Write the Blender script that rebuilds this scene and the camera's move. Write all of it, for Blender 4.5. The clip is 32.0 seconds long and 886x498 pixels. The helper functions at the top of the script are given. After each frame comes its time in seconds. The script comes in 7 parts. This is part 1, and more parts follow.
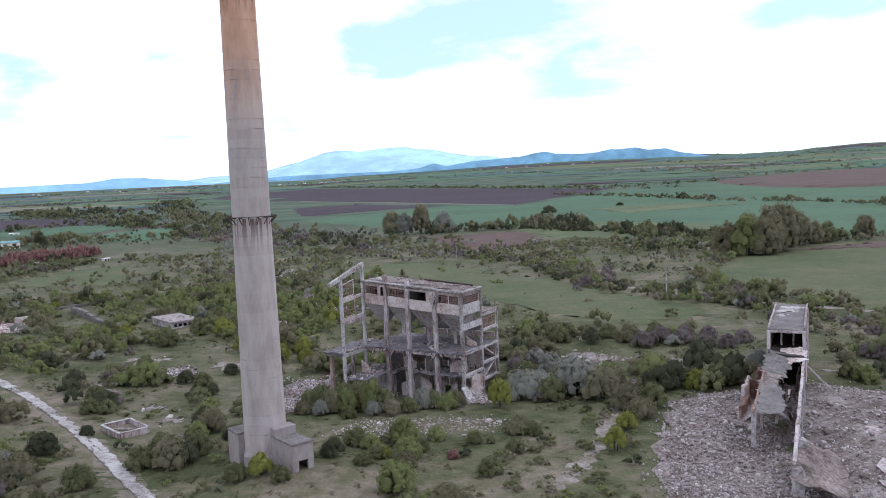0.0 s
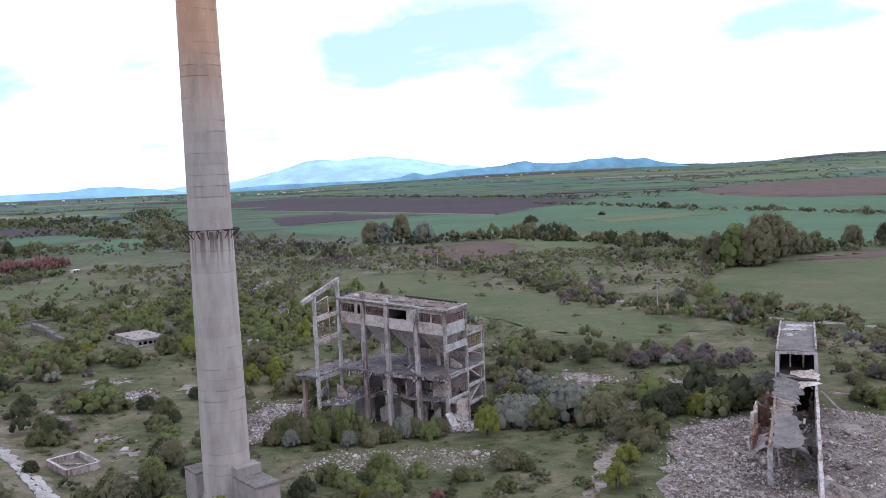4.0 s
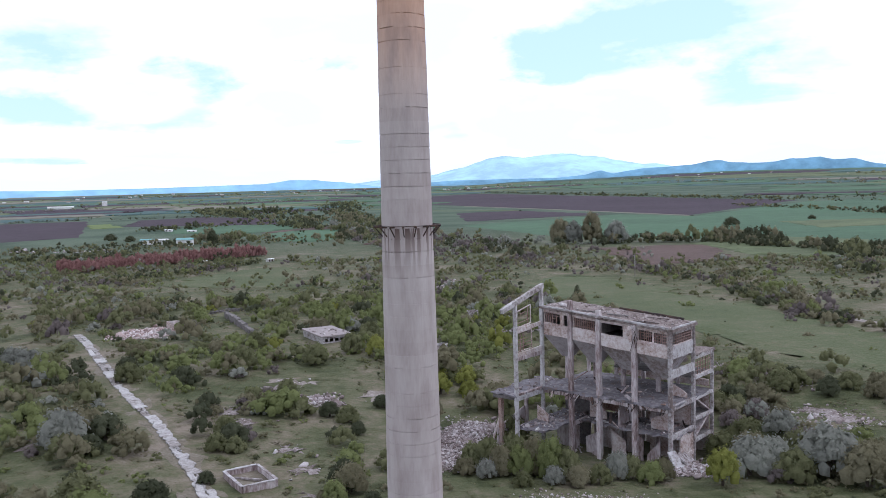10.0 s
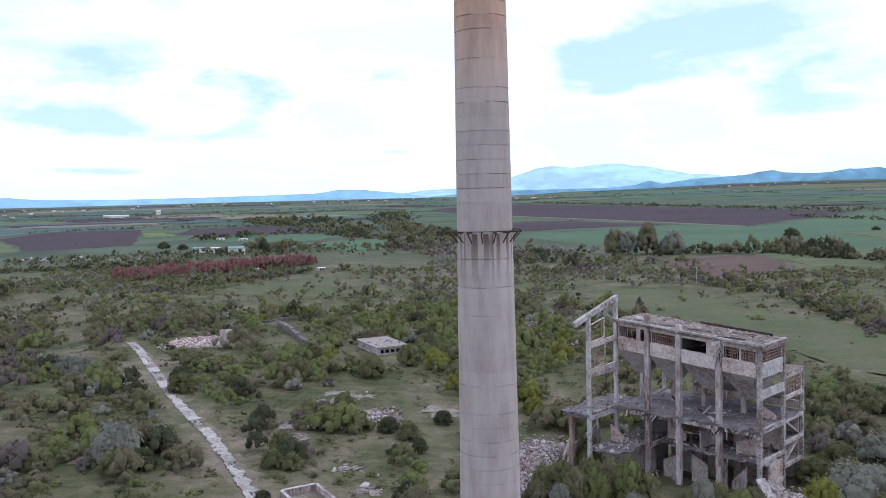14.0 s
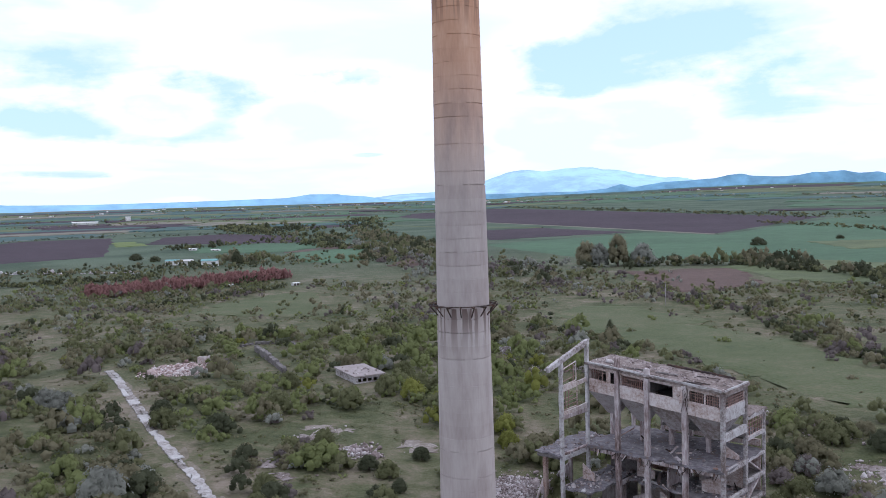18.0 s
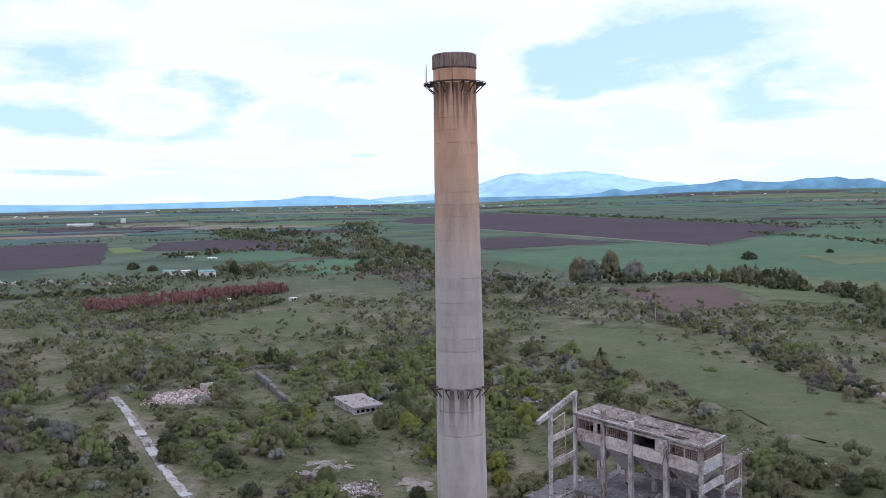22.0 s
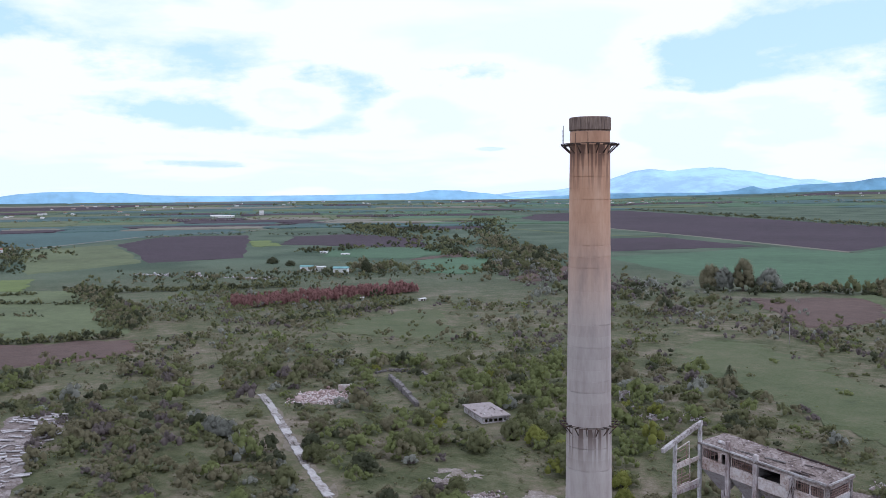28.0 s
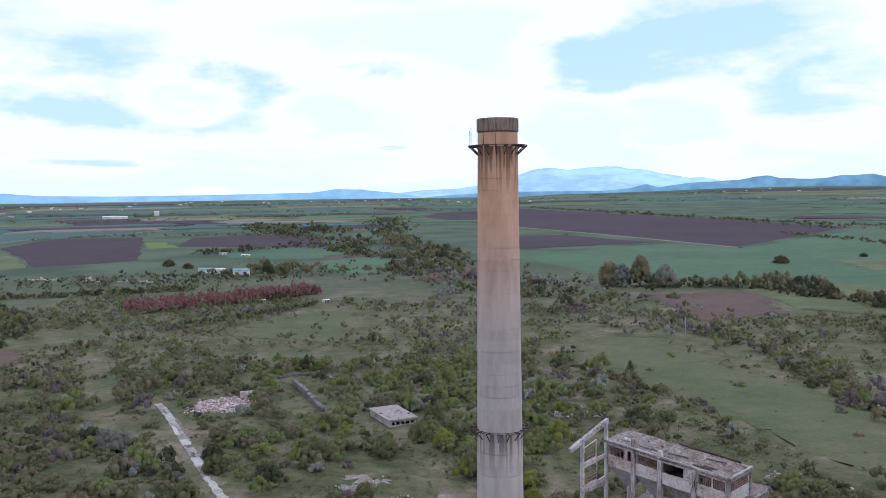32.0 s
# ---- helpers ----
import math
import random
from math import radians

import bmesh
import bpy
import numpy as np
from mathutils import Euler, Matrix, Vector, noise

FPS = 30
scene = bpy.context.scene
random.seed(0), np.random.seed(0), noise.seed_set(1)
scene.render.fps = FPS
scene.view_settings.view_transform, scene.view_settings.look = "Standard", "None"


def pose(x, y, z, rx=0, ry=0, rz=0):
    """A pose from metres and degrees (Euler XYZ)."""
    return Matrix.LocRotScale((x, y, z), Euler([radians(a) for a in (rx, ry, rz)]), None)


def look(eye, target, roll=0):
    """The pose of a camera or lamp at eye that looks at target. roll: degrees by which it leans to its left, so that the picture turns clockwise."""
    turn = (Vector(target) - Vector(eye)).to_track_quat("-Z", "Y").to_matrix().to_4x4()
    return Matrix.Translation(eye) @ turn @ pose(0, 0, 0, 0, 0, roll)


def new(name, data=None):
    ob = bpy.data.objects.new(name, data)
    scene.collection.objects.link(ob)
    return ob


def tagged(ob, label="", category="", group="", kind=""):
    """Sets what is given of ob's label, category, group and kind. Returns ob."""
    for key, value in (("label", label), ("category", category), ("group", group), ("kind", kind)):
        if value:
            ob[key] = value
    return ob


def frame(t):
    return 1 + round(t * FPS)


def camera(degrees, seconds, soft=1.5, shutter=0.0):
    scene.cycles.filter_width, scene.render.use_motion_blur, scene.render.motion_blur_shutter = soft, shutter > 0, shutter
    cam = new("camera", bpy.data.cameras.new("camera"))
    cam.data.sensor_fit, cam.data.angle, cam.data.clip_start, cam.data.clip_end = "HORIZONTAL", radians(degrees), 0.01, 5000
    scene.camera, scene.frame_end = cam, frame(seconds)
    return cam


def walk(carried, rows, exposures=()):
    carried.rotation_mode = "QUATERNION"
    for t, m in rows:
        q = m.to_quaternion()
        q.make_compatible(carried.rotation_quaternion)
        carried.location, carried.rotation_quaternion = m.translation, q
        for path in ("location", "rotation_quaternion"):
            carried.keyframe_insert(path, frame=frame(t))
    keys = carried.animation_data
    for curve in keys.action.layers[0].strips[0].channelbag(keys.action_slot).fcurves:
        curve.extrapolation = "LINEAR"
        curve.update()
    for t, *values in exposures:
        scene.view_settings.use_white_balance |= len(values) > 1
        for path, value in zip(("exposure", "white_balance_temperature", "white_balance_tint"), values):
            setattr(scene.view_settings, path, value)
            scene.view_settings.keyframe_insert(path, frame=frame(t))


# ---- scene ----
PATH = [
    (0, 33.61, -104.82, 40.60, 84.770, 2.560, 4.963),
    (0.5, 33.43, -103.35, 40.70, 84.769, 2.639, 4.295),
    (1, 33.20, -101.84, 40.81, 84.764, 2.626, 3.819),
    (1.5, 32.96, -100.31, 40.90, 84.783, 2.582, 3.725),
    (2, 32.74, -98.80, 40.95, 84.831, 2.633, 3.677),
    (2.5, 32.59, -97.43, 40.91, 84.946, 2.570, 3.690),
    (4.5, 32.22, -92.67, 40.29, 85.389, 2.510, 3.617),
    (5, 32.05, -91.51, 40.17, 85.419, 2.435, 4.114),
    (5.5, 31.78, -90.24, 40.10, 85.586, 2.458, 7.073),
    (6, 31.34, -88.78, 40.04, 85.740, 2.346, 10.004),
    (6.5, 30.82, -87.23, 40.00, 85.767, 2.037, 11.041),
    (7, 30.24, -85.67, 39.95, 85.695, 1.918, 11.820),
    (7.5, 29.60, -84.11, 39.90, 85.625, 1.861, 13.167),
    (8, 28.91, -82.55, 39.85, 85.606, 1.810, 14.902),
    (8.5, 28.15, -81.02, 39.84, 85.565, 1.744, 15.538),
    (9, 27.32, -79.45, 39.85, 85.505, 1.602, 15.636),
    (9.5, 26.39, -77.80, 39.87, 85.502, 1.568, 15.777),
    (10, 25.31, -76.14, 39.87, 85.569, 1.556, 15.895),
    (10.5, 24.19, -74.56, 39.86, 85.710, 1.426, 16.062),
    (11, 23.24, -73.23, 39.79, 85.803, 1.403, 16.186),
    (11.5, 22.51, -72.27, 39.72, 85.838, 1.283, 16.661),
    (12, 22.09, -71.73, 39.66, 86.232, 1.526, 24.167),
    (12.5, 21.96, -71.46, 39.63, 86.562, 1.650, 31.759),
    (13, 21.60, -71.20, 39.47, 86.551, 1.352, 31.293),
    (13.5, 21.08, -70.88, 39.25, 86.436, 1.414, 24.464),
    (14, 20.70, -70.71, 39.21, 86.332, 1.422, 19.063),
    (14.5, 20.59, -70.82, 39.52, 86.294, 1.746, 17.659),
    (16.5, 20.93, -72.67, 42.66, 86.443, 1.953, 17.367),
    (17, 21.09, -73.23, 43.66, 86.477, 1.810, 17.310),
    (17.5, 21.26, -73.87, 44.75, 86.466, 1.699, 17.250),
    (18, 21.44, -74.60, 45.86, 86.462, 1.600, 17.198),
    (18.5, 21.62, -75.39, 47.01, 86.476, 1.587, 17.142),
    (19, 21.82, -76.20, 48.18, 86.499, 1.578, 17.124),
    (19.5, 21.99, -76.96, 49.27, 86.501, 1.565, 17.077),
    (20, 22.21, -77.78, 50.37, 86.506, 1.444, 17.019),
    (20.5, 22.46, -78.67, 51.49, 86.508, 1.385, 16.960),
    (21, 22.71, -79.60, 52.58, 86.511, 1.312, 16.891),
    (21.5, 22.98, -80.53, 53.68, 86.529, 1.156, 16.858),
    (22, 23.22, -81.43, 54.78, 86.528, 1.134, 16.843),
    (22.5, 23.46, -82.29, 55.92, 86.483, 1.012, 16.836),
    (23, 23.68, -83.10, 57.07, 86.485, 0.992, 16.901),
    (23.5, 23.83, -83.83, 58.17, 86.460, 0.823, 17.003),
    (24, 23.96, -84.48, 59.18, 86.490, 0.832, 17.124),
    (24.5, 24.06, -85.06, 59.87, 86.502, 0.628, 17.351),
    (26.5, 24.36, -87.23, 60.85, 86.251, 0.559, 20.279),
    (27, 24.48, -87.77, 60.93, 86.195, 0.542, 21.598),
    (27.5, 24.62, -88.29, 60.93, 86.189, 0.444, 23.001),
    (28, 24.76, -88.76, 60.89, 86.222, 0.439, 25.349),
    (28.5, 24.92, -89.14, 60.90, 86.395, 0.358, 28.085),
    (29, 25.06, -89.27, 60.79, 86.492, 0.054, 30.561),
    (29.5, 24.95, -89.12, 60.68, 86.468, -0.018, 31.536),
    (30, 24.57, -88.74, 60.67, 86.430, 0.068, 30.154),
    (30.5, 23.99, -88.19, 60.72, 86.268, 0.107, 24.535),
    (31, 23.55, -87.61, 60.82, 86.053, 0.321, 20.544),
    (31.5, 23.39, -87.09, 61.00, 85.973, 0.669, 19.394),
    (32, 23.39, -86.66, 61.28, 86.084, 0.692, 18.793),
]
cam = camera(55, 32.0, soft=0.75)
walk(cam, [(t, pose(x, y, z, rx, ry, rz)) for t, x, y, z, rx, ry, rz in PATH], [(0, -0.03, 5640, 16), (10, -0.06, 5600, 16), (20, -0.17, 5540, 17), (32, -0.22, 5530, 16)])

# ---- sky and sun ----
SUN_EL, SUN_AZ = radians(48), radians(75)
scene.view_settings.exposure = 0.0


def build_world():
    w = bpy.data.worlds.new("sky")
    w.use_nodes = True
    scene.world = w
    nt = w.node_tree
    nt.nodes.clear()
    N = nt.nodes.new
    out, mix = N("ShaderNodeOutputWorld"), N("ShaderNodeMixShader")
    sky, bsky, bcl = N("ShaderNodeTexSky"), N("ShaderNodeBackground"), N("ShaderNodeBackground")
    sky.sky_type, sky.sun_disc = "NISHITA", False
    sky.sun_elevation, sky.sun_rotation = SUN_EL, SUN_AZ
    bsky.inputs["Strength"].default_value = 0.15
    # cloud layer: a flat deck seen in perspective, thicker towards the horizon
    tc, sep = N("ShaderNodeTexCoord"), N("ShaderNodeSeparateXYZ")
    zc, za, div = N("ShaderNodeMath"), N("ShaderNodeMath"), N("ShaderNodeVectorMath")
    zc.operation, zc.inputs[1].default_value = "MAXIMUM", 0.0
    za.operation, za.inputs[1].default_value = "ADD", 0.13
    div.operation = "DIVIDE"
    n1, n2, r1, r2 = N("ShaderNodeTexNoise"), N("ShaderNodeTexNoise"), N("ShaderNodeValToRGB"), N("ShaderNodeValToRGB")
    comb = N("ShaderNodeCombineXYZ")
    L = nt.links.new
    L(tc.outputs["Generated"], sep.inputs[0])
    L(sep.outputs["Z"], zc.inputs[0])
    L(zc.outputs[0], za.inputs[0])
    for i in ("X", "Y", "Z"):
        L(za.outputs[0], comb.inputs[i])
    L(tc.outputs["Generated"], div.inputs[0])
    L(comb.outputs[0], div.inputs[1])
    n1.inputs["Scale"].default_value, n1.inputs["Detail"].default_value, n1.inputs["Roughness"].default_value = 0.85, 8.0, 0.52
    n1.inputs["Distortion"].default_value = 0.35
    n2.inputs["Scale"].default_value, n2.inputs["Detail"].default_value = 1.6, 6.0
    L(div.outputs[0], n1.inputs["Vector"])
    L(div.outputs[0], n2.inputs["Vector"])
    r1.color_ramp.elements[0].position, r1.color_ramp.elements[0].color = 0.35, (0.66, 0.66, 0.66, 1)
    r1.color_ramp.elements[1].position, r1.color_ramp.elements[1].color = 0.485, (1, 1, 1, 1)
    r2.color_ramp.elements[0].position, r2.color_ramp.elements[0].color = 0.34, (0.73, 0.95, 1.0, 1)
    r2.color_ramp.elements[1].position, r2.color_ramp.elements[1].color = 0.485, (1, 1, 1, 1)
    e = r2.color_ramp.elements.new(0.62)
    e.color = (1, 1, 1, 1)
    e = r2.color_ramp.elements.new(0.72)
    e.color = (0.90, 0.95, 1.0, 1)
    # thinner sheets and finer edges from the second noise; a closed veil towards the horizon
    fine, low, veil = N("ShaderNodeMath"), N("ShaderNodeMapRange"), N("ShaderNodeMath")
    fine.operation, fine.inputs[1].default_value = "MULTIPLY_ADD", 0.16
    L(n2.outputs["Fac"], fine.inputs[0])
    L(n1.outputs["Fac"], fine.inputs[2])
    low.inputs["From Min"].default_value, low.inputs["From Max"].default_value = 0.07, 0.0
    low.inputs["To Min"].default_value, low.inputs["To Max"].default_value = -0.08, 0.10
    L(sep.outputs["Z"], low.inputs["Value"])
    veil.operation = "ADD"
    L(fine.outputs[0], veil.inputs[0])
    L(low.outputs[0], veil.inputs[1])
    # blue openings in the cloud deck: azimuth, elevation, half widths in degrees, depth
    az, elv = N("ShaderNodeMath"), N("ShaderNodeMath")
    az.operation, elv.operation = "ARCTAN2", "ARCSINE"
    L(sep.outputs["X"], az.inputs[0])
    L(sep.outputs["Y"], az.inputs[1])
    L(sep.outputs["Z"], elv.inputs[0])
    n3 = N("ShaderNodeTexNoise")
    n3.inputs["Scale"].default_value, n3.inputs["Detail"].default_value, n3.inputs["Roughness"].default_value = 13.0, 8.0, 0.6
    sq = N("ShaderNodeMapping")
    sq.inputs["Scale"].default_value = (1.0, 1.0, 2.0)
    L(tc.outputs["Generated"], sq.inputs[0])
    L(sq.outputs[0], n3.inputs["Vector"])
    rag = N("ShaderNodeMath")
    rag.operation, rag.inputs[1].default_value, rag.inputs[2].default_value = "MULTIPLY_ADD", 6.0, -2.8
    L(n3.outputs["Fac"], rag.inputs[0])

    def math_node(op, a, b):
        n = N("ShaderNodeMath")
        n.operation = op
        for k, v in enumerate((a, b)):
            if isinstance(v, (int, float)):
                n.inputs[k].default_value = v
            else:
                L(v, n.inputs[k])
        return n.outputs[0]

    total = math_node("ADD", veil.outputs[0], 0.07)
    for a, e, wa, we, dep in ((-10.7, 9.2, 3.7, 0.9, 0.8), (-8.1, 7.1, 5.6, 1.0, 0.4), (-2.3, 10.7, 3.2, 1.6, 0.6), (-4.4, 7.4, 9.0, 2.6, 0.55), (2.5, 6.1, 3.5, 1.6, 0.5), (-22.9, 8.2, 3.2, 0.6, 0.6), (-30.0, 7.4, 5.4, 0.9, 0.6), (-30.5, 4.9, 7.0, 1.4, 0.48),
                              (-41.4, 8.1, 6.6, 1.6, 0.45), (-42.5, 4.7, 5.0, 1.3, 0.42), (-2.7, 2.7, 4.2, 0.4, 0.8), (-55.2, 9.7, 5.2, 1.6, 0.65), (-44.3, 5.4, 5.5, 0.7, 0.4), (20.0, 8.2, 4.6, 1.4, 0.8), (-40.8, 2.0, 3.9, 0.25, 0.8), (-22.5, 2.9, 1.4, 0.15, 0.7)):
        da = math_node("MULTIPLY", math_node("ADD", az.outputs[0], -radians(a)), 1 / radians(wa))
        de = math_node("MULTIPLY", math_node("ADD", elv.outputs[0], -radians(e)), 1 / radians(we))
        d2 = math_node("ADD", math_node("MULTIPLY", da, da), math_node("MULTIPLY", de, de))
        g = math_node("POWER", 0.5, math_node("MAXIMUM", math_node("ADD", d2, rag.outputs[0]), 0.0))
        total = math_node("SUBTRACT", total, math_node("MULTIPLY", g, 0.30 * dep))
    # cumulus heads: azimuth, elevation, half widths in degrees
    for a, e, wa, we in ((-10.6, 4.2, 3.4, 1.9), (-2.7, 5.3, 4.4, 1.9), (-7.0, 3.4, 6.0, 1.2), (-27.0, 5.0, 3.0, 1.6), (-35.5, 5.8, 3.2, 1.5)):
        da = math_node("MULTIPLY", math_node("ADD", az.outputs[0], -radians(a)), 1 / radians(wa))
        de = math_node("MULTIPLY", math_node("ADD", elv.outputs[0], -radians(e)), 1 / radians(we))
        d2 = math_node("ADD", math_node("MULTIPLY", da, da), math_node("MULTIPLY", de, de))
        g = math_node("POWER", 0.32, math_node("MAXIMUM", math_node("ADD", math_node("MULTIPLY", d2, d2), math_node("MULTIPLY", rag.outputs[0], 0.7)), 0.0))
        total = math_node("ADD", total, math_node("MULTIPLY", g, 0.3))
    L(total, r1.inputs[0])
    L(total, r2.inputs[0])
    L(r2.outputs[0], bcl.inputs["Color"])
    bcl.inputs["Strength"].default_value = 1.22
    L(sky.outputs[0], bsky.inputs["Color"])
    L(r1.outputs[0], mix.inputs[0])
    L(bsky.outputs[0], mix.inputs[1])
    L(bcl.outputs[0], mix.inputs[2])
    L(mix.outputs[0], out.inputs["Surface"])


build_world()
sun_data = bpy.data.lights.new("sun", "SUN")
sun_data.energy, sun_data.angle, sun_data.color = 0.75, radians(25), (1.0, 0.95, 0.88)
sun = new("sun", sun_data)
sun.matrix_world = look((300 * math.sin(SUN_AZ), 300 * math.cos(SUN_AZ), 300 * math.tan(SUN_EL)), (0, 0, 0))


# ---- materials ----
def ramp_mat(name, stops, scales=(0.05, 0.6), rough=0.9, bump=0.3, bump_scale=3.0, island=0.0, obj=0.0, spec=0.2, weights=(0.5, 0.5), trans=0.0, stretch=None):
    """A surface whose colour runs over stops [(position, rgb)] by two noises, with a third for relief."""
    m = bpy.data.materials.new(name)
    m.use_nodes = True
    nt = m.node_tree
    N, L = nt.nodes.new, nt.links.new
    b = nt.nodes["Principled BSDF"]
    b.inputs["Roughness"].default_value = rough
    b.inputs["Specular IOR Level"].default_value = spec
    tc = N("ShaderNodeNewGeometry")
    src = tc.outputs["Position"]
    if stretch:
        mp = N("ShaderNodeMapping")
        mp.inputs["Scale"].default_value = stretch
        L(src, mp.inputs[0])
        src = mp.outputs[0]
    total = None
    for s, wt in zip(scales, weights):
        n = N("ShaderNodeTexNoise")
        n.inputs["Scale"].default_value, n.inputs["Detail"].default_value, n.inputs["Roughness"].default_value = s, 5.0, 0.62
        L(src, n.inputs["Vector"])
        ma = N("ShaderNodeMath")
        ma.operation, ma.inputs[1].default_value = "MULTIPLY", wt
        L(n.outputs["Fac"], ma.inputs[0])
        total = add_value(nt, total, ma.outputs[0])
    if island:
        total = add_value(nt, total, scaled(nt, tc.outputs["Random Per Island"], island, -0.5 * island))
    if obj:
        oi = N("ShaderNodeObjectInfo")
        total = add_value(nt, total, scaled(nt, oi.outputs["Random"], obj, -0.5 * obj))
    r = N("ShaderNodeValToRGB")
    while len(r.color_ramp.elements) < len(stops):
        r.color_ramp.elements.new(0.5)
    for e, (p, c) in zip(r.color_ramp.elements, stops):
        e.position, e.color = p, (*c, 1)
    L(total, r.inputs[0])
    L(r.outputs[0], b.inputs["Base Color"])
    if bump:
        n = N("ShaderNodeTexNoise")
        n.inputs["Scale"].default_value, n.inputs["Detail"].default_value = bump_scale, 6.0
        L(src, n.inputs["Vector"])
        bp = N("ShaderNodeBump")
        bp.inputs["Strength"].default_value, bp.inputs["Distance"].default_value = bump, 0.5 / bump_scale
        L(n.outputs["Fac"], bp.inputs["Height"])
        L(bp.outputs[0], b.inputs["Normal"])
    if trans:
        tr, mx = N("ShaderNodeBsdfTranslucent"), N("ShaderNodeMixShader")
        L(r.outputs[0], tr.inputs["Color"])
        mx.inputs[0].default_value = trans
        L(b.outputs[0], mx.inputs[1])
        L(tr.outputs[0], mx.inputs[2])
        L(mx.outputs[0], nt.nodes["Material Output"].inputs["Surface"])
    return m


def scaled(nt, sock, mul, add):
    n = nt.nodes.new("ShaderNodeMath")
    n.operation = "MULTIPLY_ADD"
    n.inputs[1].default_value, n.inputs[2].default_value = mul, add
    nt.links.new(sock, n.inputs[0])
    return n.outputs[0]


def add_value(nt, a, b):
    if a is None:
        return b
    n = nt.nodes.new("ShaderNodeMath")
    n.operation = "ADD"
    nt.links.new(a, n.inputs[0])
    nt.links.new(b, n.inputs[1])
    return n.outputs[0]


def tone(c, lo=0.75, hi=1.25, p=(0.38, 0.62)):
    return [(p[0], tuple(v * lo for v in c)), (p[1], tuple(v * hi for v in c))]


def land_mat():
    """Rough dry grass round the works, passing into greener pasture out on the plain."""
    m = ramp_mat("meadow_grass", [(0.39, (0.044, 0.052, 0.021)), (0.45, (0.072, 0.080, 0.036)), (0.50, (0.103, 0.104, 0.055)), (0.55, (0.146, 0.128, 0.084)), (0.61, (0.215, 0.178, 0.138))],
                 scales=(0.022, 0.09, 0.45, 3.0), weights=(0.26, 0.36, 0.26, 0.12), bump=1.0, bump_scale=1.6)
    nt = m.node_tree
    N, L = nt.nodes.new, nt.links.new
    b = nt.nodes["Principled BSDF"]
    near = b.inputs["Base Color"].links[0].from_socket
    far = N("ShaderNodeValToRGB")
    far.color_ramp.elements[0].position, far.color_ramp.elements[0].color = 0.40, (0.048, 0.075, 0.046, 1)
    far.color_ramp.elements[1].position, far.color_ramp.elements[1].color = 0.60, (0.090, 0.120, 0.078, 1)
    n = N("ShaderNodeTexNoise")
    n.inputs["Scale"].default_value, n.inputs["Detail"].default_value = 0.012, 7.0
    g = N("ShaderNodeNewGeometry")
    ln, mr, mx = N("ShaderNodeVectorMath"), N("ShaderNodeMapRange"), N("ShaderNodeMixRGB")
    ln.operation = "LENGTH"
    L(g.outputs["Position"], n.inputs["Vector"])
    L(g.outputs["Position"], ln.inputs[0])
    L(n.outputs["Fac"], far.inputs[0])
    mr.inputs["From Min"].default_value, mr.inputs["From Max"].default_value = 330, 700
    L(ln.outputs["Value"], mr.inputs["Value"])
    L(mr.outputs[0], mx.inputs[0])
    L(near, mx.inputs[1])
    L(far.outputs[0], mx.inputs[2])
    L(mx.outputs[0], b.inputs["Base Color"])
    return m


GRASS = land_mat()
CONCRETE = ramp_mat("weathered_concrete", [(0.36, (0.15, 0.105, 0.096)), (0.45, (0.32, 0.255, 0.25)), (0.52, (0.43, 0.372, 0.372)), (0.60, (0.56, 0.510, 0.512))], scales=(0.5, 3.0), bump=0.4, bump_scale=6, obj=0.10, stretch=(1.0, 1.0, 0.3))
PALE_CONCRETE = ramp_mat("pale_concrete", [(0.38, (0.17, 0.135, 0.125)), (0.46, (0.32, 0.285, 0.28)), (0.52, (0.42, 0.395, 0.395)), (0.62, (0.53, 0.51, 0.515))], scales=(0.35, 2.4), bump=0.4, bump_scale=5, obj=0.1)
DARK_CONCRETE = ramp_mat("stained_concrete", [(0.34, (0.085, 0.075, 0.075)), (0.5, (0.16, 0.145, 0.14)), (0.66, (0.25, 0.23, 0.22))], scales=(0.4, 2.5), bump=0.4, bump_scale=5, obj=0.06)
PLASTER = ramp_mat("peeling_plaster", [(0.37, (0.23, 0.155, 0.130)), (0.45, (0.42, 0.33, 0.30)), (0.53, (0.53, 0.455, 0.435)), (0.60, (0.62, 0.57, 0.56))], scales=(0.5, 3.0), bump=0.3, bump_scale=8, obj=0.08)
# near-black colour standing in for shade inside roofed rooms
SHADE_TONE = ramp_mat("interior_shade", [(0.36, (0.030, 0.027, 0.028)), (0.64, (0.08, 0.068, 0.066))], scales=(0.5, 3.0), bump=0.2, bump_scale=6)
BRICK = ramp_mat("old_brick", [(0.38, (0.15, 0.08, 0.06)), (0.5, (0.25, 0.155, 0.125)), (0.62, (0.36, 0.28, 0.245))], scales=(0.6, 4.0), bump=0.4, bump_scale=8, obj=0.15)
FLOOR_DIRT = ramp_mat("dirty_concrete_floor", [(0.38, (0.18, 0.135, 0.115)), (0.46, (0.145, 0.132, 0.142)), (0.54, (0.215, 0.198, 0.212)), (0.62, (0.30, 0.268, 0.265))], scales=(0.22, 1.6), bump=0.5, bump_scale=5, obj=0.05)
ROOF_DIRT = ramp_mat("crumbling_roof_cover", [(0.38, (0.075, 0.058, 0.052)), (0.46, (0.165, 0.130, 0.118)), (0.53, (0.235, 0.192, 0.178)), (0.63, (0.35, 0.31, 0.30))], scales=(0.4, 2.6), bump=0.6, bump_scale=4, stretch=(1.0, 0.6, 1.0))
